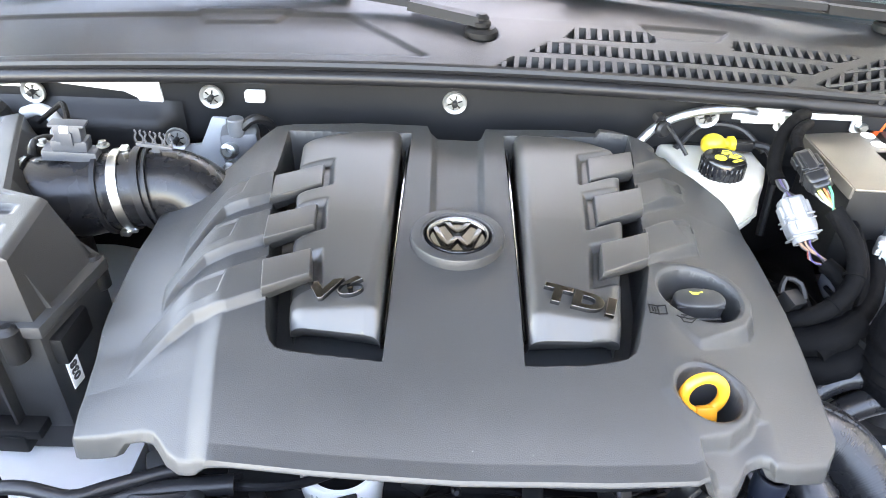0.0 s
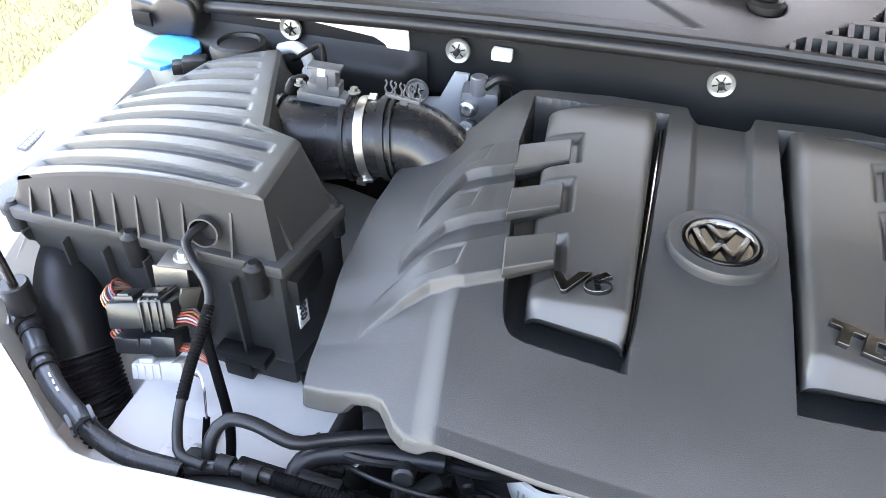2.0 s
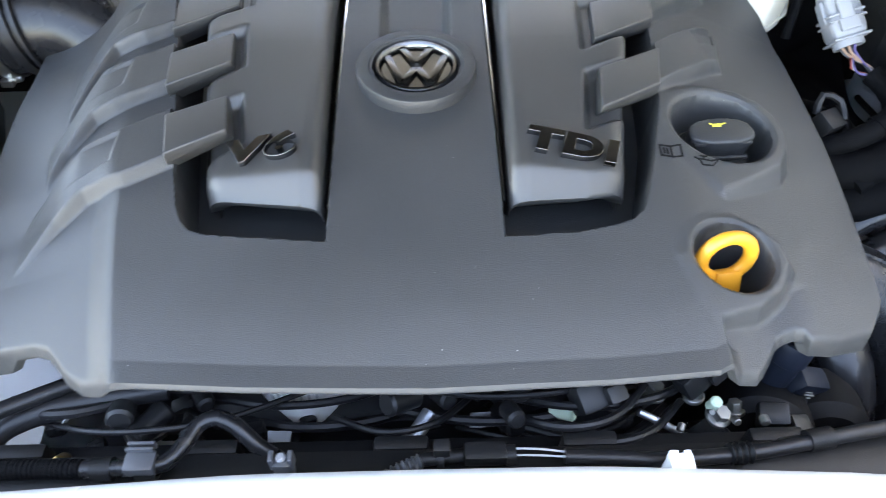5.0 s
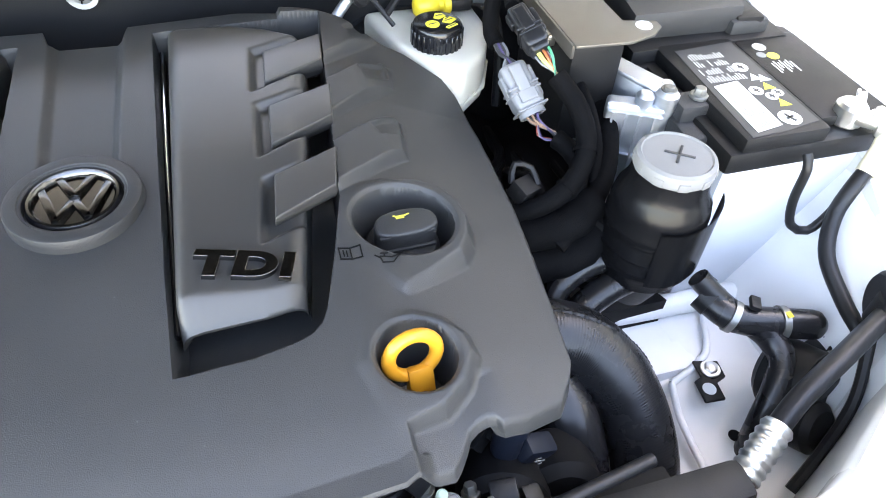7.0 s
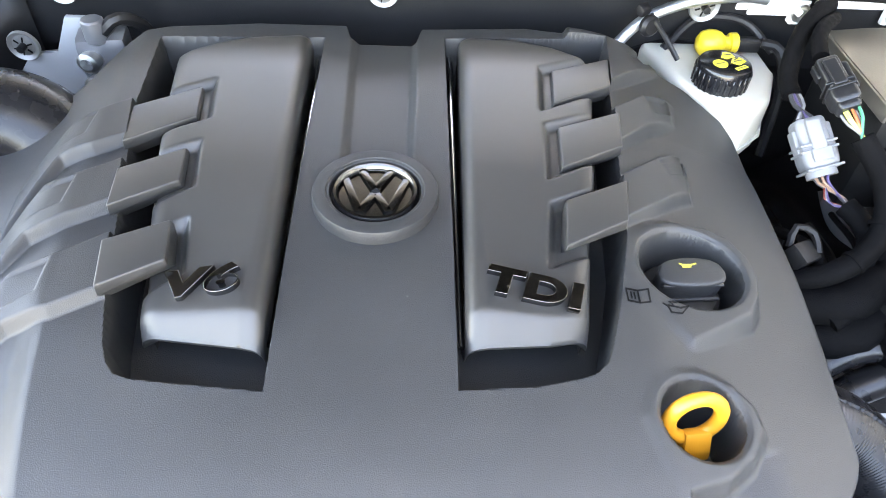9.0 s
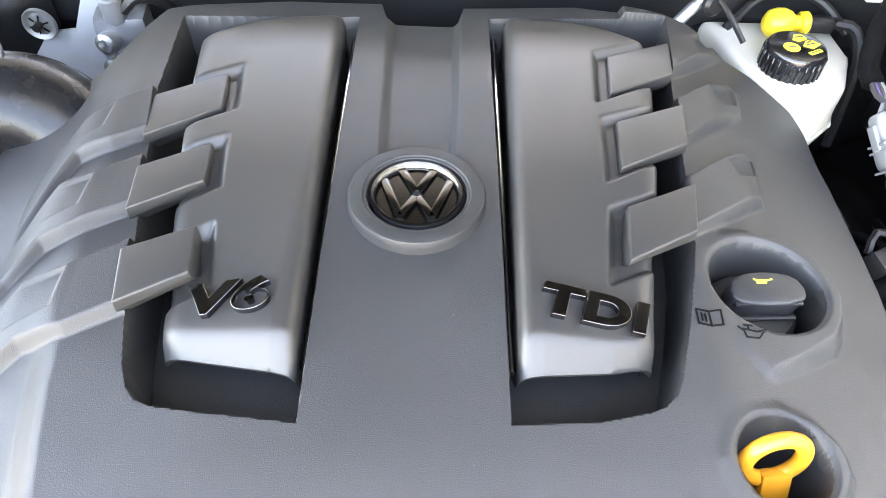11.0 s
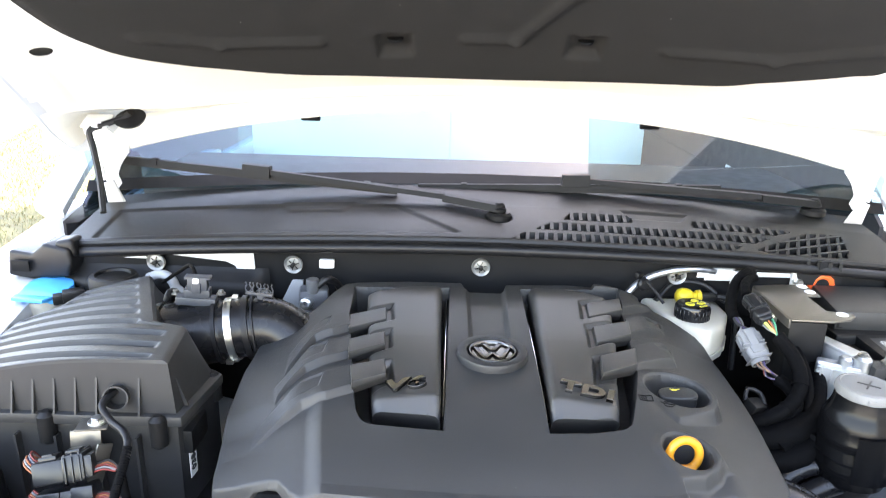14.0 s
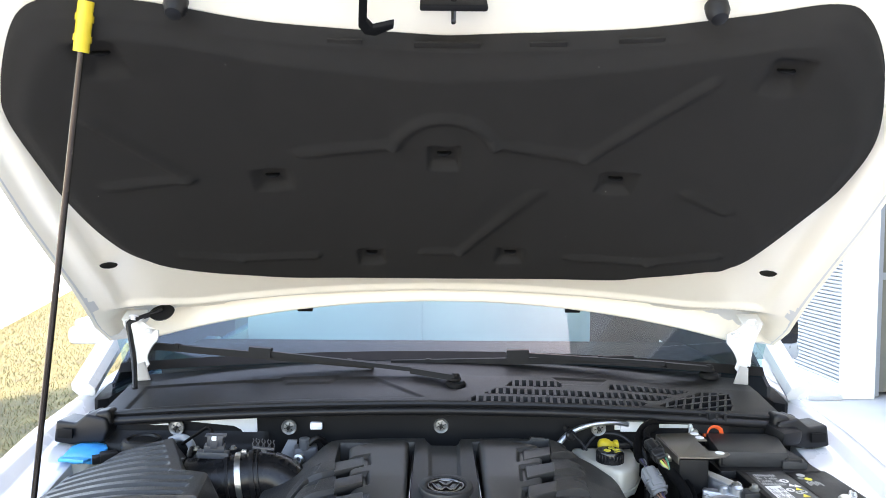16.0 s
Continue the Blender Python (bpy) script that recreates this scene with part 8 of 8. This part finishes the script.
def right_front():
    h = thing("charge_air_hose", (0.36, 0.40, 0.75), "thick black rubber charge air hose bending down", "hose")
    pts = [(0.27, 0.470, 0.932), (0.315, 0.460, 0.937), (0.352, 0.446, 0.925), (0.378, 0.413, 0.895), (0.386, 0.373, 0.850), (0.380, 0.343, 0.79), (0.376, 0.333, 0.72)]
    part("hose", tube(pts, 0.0300, 40, 0.0007, wave=0.00010, pitch=0.0022), M_HOSE, h)
    part("seam", tube([(x + 0.010, y - 0.001, z + 0.0275) for x, y, z in pts[:3]] + [(0.400, 0.426, 0.915), (0.4128, 0.384, 0.861), (0.4095, 0.35, 0.79)], 0.0022, 6, 0.002, wave=0.0006, pitch=0.005), M_RUBBER, h)
    p = thing("pump_unit", (0.54, 0.41, 0.80), "black auxiliary coolant pump with hose branches", "pump")
    part("pump_body", merge(cyl((0.537, 0.420, 0.868), 0.033, 0.050, (70, 0, 20), 0.006, 32), cbox((0.562, 0.398, 0.872), (0.040, 0.045, 0.05), (0, 0, 15), 0.006), cyl((0.532, 0.392, 0.840), 0.024, 0.05, (60, 0, 15), 0.006, 28), *[cbox((0.578 + 0.003 * k, 0.385 + 0.011 * k, 0.885), (0.018, 0.004, 0.035), (0, 0, 15), 0.001) for k in range(4)]), M_BLACK, p)
    part("branch_pipe", merge(tube([(0.480, 0.470, 0.925), (0.490, 0.450, 0.922), (0.505, 0.441, 0.919), (0.528, 0.434, 0.918), (0.562, 0.424, 0.916)], 0.0135, 20), lathe([(0.0135, 0), (0.0125, 0.006), (0.008, 0.011), (0, 0.0125)], look((0.562, 0.424, 0.916), (0.40, 0.472, 0.926)), 24),
                                   tube([(0.512, 0.438, 0.916), (0.524, 0.424, 0.908), (0.526, 0.405, 0.900), (0.514, 0.388, 0.885), (0.500, 0.374, 0.86), (0.496, 0.366, 0.82)], 0.0122, 18)), M_HOSE, p)
    part("spring_clip", merge(ring_at((0.481, 0.468, 0.926), (0.4, -0.85, -0.2), 0.0133, 0.012, 0.0022), cbox((0.480, 0.474, 0.941), (0.010, 0.012, 0.005), (0, 10, -60), 0.001), cbox((0.510, 0.445, 0.936), (0.009, 0.014, 0.005), (0, 10, -30), 0.001)), M_BLACK, p)
    part("hose_clamp", ring_at((0.493, 0.447, 0.9215), (0.75, -0.6, -0.2), 0.0137, 0.006, 0.0013), M_DSTEEL, p, "bright steel hose clamp")
    part("hose_clamp", ring_at((0.535, 0.432, 0.9178), (0.95, -0.28, 0), 0.0137, 0.006, 0.0013), M_DSTEEL, p, "bright steel hose clamp")
    part("clamp_mark", cbox((0.535, 0.4285, 0.9325), (0.005, 0.006, 0.001), (0, 0, 0), 0), M_LEMON, p)
    part("mount", prism([(0.489, 0.458), (0.513, 0.452), (0.511, 0.434), (0.499, 0.430), (0.497, 0.412), (0.477, 0.414), (0.479, 0.437), (0.488, 0.440)], 0.838, 0.8415, 0.001), M_BLACK, p)
    bolt(p, (0.5000, 0.4445, 0.8415), 0.0065, 0.006)
    part("mount_hole", cyl((0.4875, 0.4255, 0.8411), 0.0065, 0.001, bev=0.0002), M_INNER, p)
    a = thing("refrigerant_pipe", (0.52, 0.36, 0.93), "black refrigerant hose with a crimped metal end", "pipe")
    part("hose", tube([(0.446, 0.332, 0.945), (0.470, 0.344, 0.957), (0.510, 0.359, 0.968), (0.560, 0.379, 0.972), (0.610, 0.398, 0.975)], 0.0085, 18), M_RUBBER, a)
    part("crimp", merge(tube([(0.410, 0.311, 0.928), (0.448, 0.333, 0.946)], 0.0115, 20, 0.0012, wave=0.0008, pitch=0.007)), M_STEEL, a)
    part("union", merge(cyl((0.575, 0.400, 0.975), 0.024, 0.022, (90, 0, 60), 0.004), cyl((0.58, 0.39, 0.955), 0.012, 0.03)), M_BLACK, a)
    part("lead", tube([(0.58, 0.40, 0.97), (0.565, 0.375, 0.945), (0.55, 0.35, 0.91), (0.53, 0.335, 0.87), (0.5, 0.32, 0.84)], 0.005, 8), M_RUBBER, a)
    d = thing("body_brace", (0.44, 0.42, 0.8), "pressed white bracket on the inner wing", "body panel")
    part("step", merge(box(0.405, 0.50, 0.455, 0.53, 0.815, 0.835, 0.008), tube([(0.40, 0.53, 0.842), (0.45, 0.525, 0.846), (0.60, 0.52, 0.85), (0.66, 0.52, 0.86)], 0.012, 10)), M_INNER, d)
    part("pressed_edge", merge(tube([(0.548, 0.540, 0.845), (0.530, 0.505, 0.842), (0.513, 0.470, 0.840), (0.498, 0.458, 0.837), (0.462, 0.445, 0.831)], 0.0035, 10), tube([(0.462, 0.445, 0.831), (0.452, 0.41, 0.828), (0.448, 0.36, 0.825)], 0.0035, 10)), M_INNER, d)
    part("hole", cyl((0.492, 0.382, 0.8275), 0.006, 0.001, bev=0.0002), M_DEEP, d)


def bay_shade_sheet():
    s = thing("bay_shade_sheet", (0.39, 0.68, 0.86), "dark sheet for the shaded depth, with lines and bolts, below the wiring harness", "shield")
    # dark sheet hides the pale inner wing and carries the shade of the depth
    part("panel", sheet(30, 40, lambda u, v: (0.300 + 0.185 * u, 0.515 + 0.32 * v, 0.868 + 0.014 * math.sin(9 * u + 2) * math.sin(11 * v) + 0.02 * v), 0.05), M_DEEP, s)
    rng = random.Random(8)
    for k in range(9):
        x, y = 0.325 + 0.13 * rng.random(), 0.53 + 0.16 * rng.random()
        part("line", tube([(x - 0.05, y - 0.03, 0.885), (x - 0.01, y, 0.905 + 0.02 * rng.random()), (x + 0.03, y + 0.05, 0.90), (x + 0.04, y + 0.12, 0.885)], 0.003 + 0.004 * rng.random(), 8), M_RUBBER, s)
    for k in range(7):
        x, y = 0.33 + 0.09 * rng.random(), 0.52 + 0.06 * rng.random()
        part("bracket", cbox((x, y, 0.895 + 0.03 * rng.random()), (0.016, 0.012, 0.02), (rng.uniform(-30, 30), rng.uniform(-20, 20), rng.uniform(0, 90)), 0.002), M_BLACK, s)
    for x, y, z in ((0.352, 0.525, 0.925), (0.372, 0.505, 0.918), (0.335, 0.548, 0.93), (0.388, 0.530, 0.93)):
        bolt(s, (x, y, z), 0.0045, 0.007, (rng.uniform(-40, 0), rng.uniform(-20, 20), 0))


bay_shade_sheet()
brake_reservoir()
connectors()
control_unit()
battery()
steering_reservoir()
right_front()

# ---- front of the bay: rail, pipes, clips, and the engine below ----
def front_pipes():
    c = thing("radiator_top", (0, 0.31, 0.9), "black radiator top rail behind the white panel", "radiator")
    part("rail", box(-0.36, 0.40, 0.288, 0.318, 0.86, 0.955, 0.008), M_BLACK, c)
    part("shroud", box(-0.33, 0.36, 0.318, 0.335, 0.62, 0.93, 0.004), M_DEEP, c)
    for k in range(5):
        part("lug", box(-0.27 + 0.12 * k, -0.235 + 0.12 * k, 0.318, 0.328, 0.915, 0.95, 0.003), M_BLACK, c)
    h = thing("coolant_line", (-0.1, 0.30, 0.95), "black coolant line with clips along the front rail", "hose")
    part("pipe", tube([(-0.36, 0.291, 0.956), (-0.309, 0.304, 0.963), (-0.25, 0.305, 0.963), (-0.20, 0.304, 0.964), (-0.165, 0.304, 0.966), (-0.151, 0.306, 0.966), (-0.142, 0.317, 0.967), (-0.136, 0.329, 0.968), (-0.125, 0.3335, 0.968), (-0.113, 0.329, 0.964), (-0.102, 0.321, 0.955), (-0.088, 0.315, 0.945)], 0.0052, 14), M_HOSE, h)
    part("braid", tube([(-0.280, 0.3053, 0.9630), (-0.23, 0.3050, 0.9635), (-0.200, 0.3040, 0.9640)], 0.0058, 14, 0.0012, wave=0.0003, pitch=0.003), M_TAPE, h)
    for x in (-0.318, -0.295, -0.188, -0.162):
        part("ring", ring_at((x, 0.3040, 0.9635), (1, 0.03, 0.0), 0.0052, 0.012, 0.0018), M_BLACK, h)
    part("clip", merge(box(-0.173, -0.155, 0.298, 0.310, 0.964, 0.974, 0.002), box(-0.172, -0.156, 0.309, 0.311, 0.970, 0.978, 0.0006), box(-0.172, -0.156, 0.313, 0.315, 0.970, 0.977, 0.0006)), M_GREYB, h)
    b = thing("bypass_hose", (-0.3, 0.33, 0.93), "thin bent black hose in front of the engine", "hose")
    part("hose", tube([(-0.338, 0.305, 0.950), (-0.339, 0.320, 0.967), (-0.331, 0.332, 0.976), (-0.310, 0.335, 0.976), (-0.278, 0.333, 0.970), (-0.259, 0.345, 0.965), (-0.231, 0.362, 0.960), (-0.20, 0.378, 0.955)], 0.0054, 12), M_RUBBER, b)
    part("lower_hose", tube([(-0.276, 0.318, 0.935), (-0.273, 0.334, 0.946), (-0.254, 0.346, 0.950), (-0.216, 0.357, 0.950), (-0.17, 0.368, 0.945)], 0.0085, 12), M_RUBBER, b)
    s = thing("white_rail_clip", (-0.076, 0.30, 0.95), "white plastic clip on the front rail", "clip")
    part("clip_body", merge(box(-0.0850, -0.0740, 0.2955, 0.3040, 0.960, 0.980, 0.002), box(-0.0865, -0.0835, 0.297, 0.304, 0.972, 0.985, 0.001), box(-0.0755, -0.0725, 0.297, 0.304, 0.972, 0.985, 0.001)), M_GREYB, s)
    part("pin", cyl((-0.0795, 0.3005, 0.9800), 0.0030, 0.004, bev=0.0012), M_CONN, s)
    t = thing("white_stop", (0.155, 0.295, 0.98), "white rubber stop on the front rail", "stop")
    part("block", merge(box(0.1430, 0.1570, 0.284, 0.2975, 0.955, 0.9835, 0.0015), box(0.1438, 0.1488, 0.2960, 0.2990, 0.974, 0.9840, 0.001), box(0.1520, 0.1562, 0.2960, 0.2990, 0.974, 0.9840, 0.001)), M_WHITE, t)
    v = thing("sensor_line", (0.04, 0.31, 0.95), "black sensor coupling with white leads on the rail", "sensor")
    part("coupling", merge(tube([(0.000, 0.303, 0.968), (0.02, 0.305, 0.968), (0.026, 0.306, 0.967)], 0.0042, 14), box(0.026, 0.052, 0.300, 0.312, 0.962, 0.974, 0.003), ring_at((0.012, 0.304, 0.968), (1, 0.05, 0), 0.0042, 0.004, 0.0025), ring_at((0.054, 0.305, 0.968), (1, 0.05, 0), 0.0040, 0.006, 0.002), box(0.008, 0.018, 0.302, 0.310, 0.972, 0.982, 0.0015)), M_BLACK, v)
    part("corrugated_lead", tube([(-0.026, 0.288, 0.966), (-0.014, 0.296, 0.968), (0.002, 0.303, 0.968)], 0.0042, 12, 0.0008, wave=0.0010, pitch=0.0032), M_GREYB, v)
    for k in range(2):
        wire(v, [(0.055, 0.304 + 0.004 * k, 0.970), (0.070, 0.303 + 0.004 * k, 0.971), (0.088, 0.302 + 0.003 * k, 0.970)], 0.0007, M_PLUGW)
    part("sleeve", tube([(0.086, 0.303, 0.969), (0.12, 0.302, 0.967), (0.145, 0.301, 0.965), (0.20, 0.305, 0.963), (0.26, 0.315, 0.962), (0.34, 0.33, 0.955)], 0.0048, 12), M_RUBBER, v)
    part("ribbed_sleeve", tube([(0.186, 0.304, 0.964), (0.20, 0.305, 0.9635)], 0.0060, 14, 0.001, wave=0.0010, pitch=0.004), M_BLACK, v)
    part("collar", ring_at((0.245, 0.313, 0.962), (1, 0.15, 0), 0.0048, 0.016, 0.002), M_BLACK, v)
    part("bright_pipe", tube([(0.224, 0.3142, 0.955), (0.265, 0.3192, 0.955), (0.300, 0.323, 0.952)], 0.0032, 10), M_DSTEEL, v)


def engine_front():
    """Pulleys, brackets and lines that show in the dark gap under the cover's front edge."""
    e = thing("engine_block", (0, 0.55, 0.55), "dark engine block below its plastic cover", "engine")
    part("block", box(-0.20, 0.20, 0.40, 0.75, 0.55, 0.90, 0.02), M_ENGINE, e)
    part("cylinder_head", box(-0.27, -0.12, 0.42, 0.74, 0.75, 0.955, 0.02), M_ENGINE, e)
    part("cylinder_head", box(0.12, 0.27, 0.42, 0.72, 0.75, 0.955, 0.02), M_ENGINE, e)
    part("timing_cover", merge(cyl((-0.02, 0.40, 0.80), 0.09, 0.03, (90, 0, 0), 0.006, 40), cyl((0.11, 0.40, 0.86), 0.05, 0.03, (90, 0, 0), 0.005, 32), cyl((-0.14, 0.40, 0.86), 0.045, 0.03, (90, 0, 0), 0.005, 32)), M_ENGINE, e)
    rng = random.Random(11)
    mats = [M_BLACK, M_RUBBER, M_ENGINE, M_BLACK, M_ENGINE]
    for k in range(66):
        x = -0.27 + 0.54 * rng.random()
        y, z = 0.345 + 0.06 * rng.random(), 0.86 + 0.09 * rng.random()
        s = 0.008 + 0.012 * rng.random()
        rot = (rng.uniform(-30, 30), rng.uniform(-30, 30), rng.uniform(-40, 40))
        if k % 3 == 0:
            part("sensor_plug", merge(cbox((x, y, z), (s * 1.6, s, s), rot, 0.003), cbox((x + s * 0.6, y - s * 0.2, z + s * 0.4), (s * 0.7, s * 0.6, s * 0.5), rot, 0.002)), mats[k % 5], e)
        elif k % 3 == 1:
            part("fitting", cyl((x, y, z), s * 0.45, s * 1.4, (rot[0] + 60, rot[1], rot[2]), 0.002, 14), mats[k % 5], e)
        else:
            d = rng.uniform(0.05, 0.10)
            x = min(x, 0.13)
            part("lead", tube([(x - d, y, z - 0.01), (x - d * 0.3, y - 0.02, z + 0.008), (x + d * 0.4, y - 0.012, z + 0.004), (x + d, y + 0.02, z - 0.014)], 0.0018 + 0.0022 * rng.random(), 8), M_RUBBER, e)
    for x, y, z, r in ((0.19, 0.362, 0.925, 0.005), (0.205, 0.350, 0.92, 0.006), (0.13, 0.358, 0.93, 0.006), (-0.235, 0.350, 0.94, 0.004), (0.165, 0.372, 0.915, 0.007), (0.225, 0.36, 0.905, 0.005)):
        bolt(e, (x, y, z), r, 0.010, (rng.uniform(-40, 10), rng.uniform(-30, 30), 0), M_DSTEEL)
    part("bright_pipe", tube([(0.150, 0.352, 0.925), (0.168, 0.346, 0.918), (0.186, 0.340, 0.908)], 0.0028, 12), M_ALU, e)
    part("bright_pipe", tube([(-0.02, 0.335, 0.905), (-0.005, 0.345, 0.912), (0.006, 0.36, 0.915)], 0.006, 12), M_ALU, e)
    part("foil_tag", prism([(0, 0), (0.022, 0.002), (0.020, 0.014), (0, 0.012)], 0, 0.0008, 0, m=pose(0.034, 0.355, 0.90, 35, 0, -5) @ Matrix.Diagonal((0.8, 0.9, 1, 1))), M_CONN, e)
    part("foil_tag", prism([(0, 0), (0.020, -0.002), (0.022, 0.009), (0, 0.010)], 0, 0.0008, 0, m=pose(-0.1058, 0.342, 0.912, 35, 0, 0) @ Matrix.Diagonal((0.75, 0.8, 1, 1))), M_CONN, e)
    part("green_cap", cyl((0.090, 0.358, 0.920), 0.006, 0.018, (20, 70, 0)), M_PALEG, e)
    part("green_cap", cyl((0.198, 0.352, 0.93), 0.004, 0.014, (10, 0, 0)), M_PALEG, e)
    part("green_ring", merge(*[ring_at((-0.214, 0.374 + 0.003 * k, 0.968), (0.3, -1, 0.5), 0.0050, 0.0010, 0.0008) for k in range(3)]), M_GREEN, e)
    part("brass_fitting", merge(cyl((-0.232, 0.325, 0.93), 0.005, 0.018, (30, 20, 0)), cyl((-0.205, 0.325, 0.915), 0.006, 0.014, (20, -10, 0))), M_BRASS, e)
    # near-black filler hides the pale inner wing and keeps the shaded gap dark
    part("gap_shade_filler", merge(cyl((0.262, 0.388, 0.872), 0.036, 0.050, (70, 0, -20), 0.008, 40), cyl((0.305, 0.395, 0.870), 0.032, 0.05, (75, 0, -10), 0.008, 40), box(0.25, 0.345, 0.335, 0.43, 0.82, 0.872, 0.01)), M_DEEP, e)
    act = part("actuator", merge(lathe([(0, 0), (0.0115, 0), (0.0118, 0.022), (0.0138, 0.024), (0.0138, 0.040), (0.0125, 0.043), (0.0100, 0.043), (0.0095, 0.030), (0, 0.030)], pose(0.2590, 0.384, 0.912, -8, 6, 0), 32), cbox((0.2790, 0.379, 0.912), (0.030, 0.018, 0.024), (10, 28, 10), 0.005), cbox((0.2680, 0.373, 0.893), (0.026, 0.018, 0.030), (12, 8, 6), 0.004)), M_ACT, e, "dark blue-grey actuator connector")
    part("actuator_print", merge(*[cbox((0.2775 + 0.0018 * k, 0.3695, 0.919 - 0.0045 * k), (0.010 - 0.003 * (k % 2), 0.0008, 0.0012), (10, 28, 10), 0) for k in range(4)]), M_DIMP, act)
    part("lower_hose", tube([(0.318, 0.43, 0.905), (0.326, 0.402, 0.888), (0.330, 0.376, 0.85), (0.326, 0.36, 0.80)], 0.024, 24), M_HOSE, e)
    part("actuator_plug", merge(cbox((0.246, 0.352, 0.915), (0.020, 0.016, 0.026), (20, -12, -10), 0.003), cbox((0.262, 0.346, 0.908), (0.016, 0.014, 0.020), (10, 18, 10), 0.003), tube([(0.262, 0.344, 0.902), (0.275, 0.338, 0.895), (0.30, 0.34, 0.885), (0.325, 0.355, 0.87)], 0.005, 8)), M_RUBBER, e)
    for k, (x, y, z) in enumerate(((0.196, 0.349, 0.931), (0.214, 0.346, 0.925), (0.229, 0.342, 0.935), (0.243, 0.336, 0.930), (0.178, 0.343, 0.925))):
        part("bright_end", cyl((x, y, z), 0.0022 + 0.0006 * (k % 3), 0.006, (40 + 20 * k, 15 * k, 0), 0.0006, 10), M_DSTEEL, e)
    part("filter_can", lathe([(0, 0), (0.034, 0), (0.036, 0.004), (0.036, 0.062), (0.033, 0.066), (0.029, 0.066), (0.028, 0.055), (0, 0.055)], pose(-0.0915, 0.410, 0.859), 40), M_LABEL, e, "pale labelled canister under the cover edge")
    part("can_lid", cyl((-0.0915, 0.410, 0.914), 0.0275, 0.006), M_DEEP, e)
    part("can_print", merge(*[cbox((-0.0915 + 0.0362 * math.sin(-0.6 + 0.15 * k), 0.410 - 0.0362 * math.cos(-0.6 + 0.15 * k), 0.914), (0.0018, 0.0008, 0.008 + 0.004 * (k % 2)), (0, 0, math.degrees(-0.6 + 0.15 * k)), 0) for k in range(9)]), M_PRINT, e)
    part("pulley", cyl((0.345, 0.345, 0.80), 0.05, 0.02, (20, 0, 0), 0.004, 40), M_ENGINE, e)


M_ENGINE = material("engine_dark_metal", (0.022, 0.022, 0.023), 0.5, metal=0.35, vary=0.3, scale=45)
M_ACT = material("blue_grey_plastic", (0.008, 0.0105, 0.017), 0.45, spec=0.2)
M_PALEG = material("pale_green_plastic", (0.45, 0.55, 0.42), 0.5)


def stickers():
    s = thing("caution_label", (-0.21, 0.243, 0.99), "black printed caution label on the white panel", "label")
    m = pose(-0.214, 0.2245, 0.9922, 0.5, 0, -3)
    bm = box(-0.035, 0.035, -0.013, 0.013, 0, 0.0006, 0)
    bm.transform(m)
    part("film", bm, M_DLABEL, s)
    for k in range(5):
        bm = box(-0.031, 0.030 - 0.006 * (k % 3), 0.0085 - 0.0046 * k, 0.0105 - 0.0046 * k, 0.0006, 0.0010, 0)
        bm.transform(m)
        part("print_line", bm, M_LABEL, s)
    n = thing("number_label", (-0.70, 0.52, 1.05), "small black number label on the white wing", "label")
    m = pose(-0.706, 0.567, 1.0208, 3, -4, 99)
    bm = box(-0.025, 0.025, -0.006, 0.006, 0, 0.0006, 0)
    bm.transform(m)
    part("film", bm, M_DLABEL, n)
    for k in range(8):
        bm = box(-0.0215 + 0.0055 * k, -0.0182 + 0.0055 * k, -0.0032, 0.0032, 0.0006, 0.0009, 0)
        bm.transform(m)
        part("print_bar", bm, M_LABEL, n)
    b = thing("panel_plug", (-0.35, 0.235, 0.99), "black rubber plug on the white panel", "plug")
    part("plug_head", merge(cyl((-0.361, 0.231, 0.988), 0.0085, 0.009, bev=0.003), cbox((-0.361, 0.231, 0.9915), (0.038, 0.0075, 0.005), (0, 0, -6), 0.002), cyl((-0.361, 0.231, 0.996), 0.004, 0.003, bev=0.001)), M_BLACK, b)


front_pipes()
engine_front()
stickers()
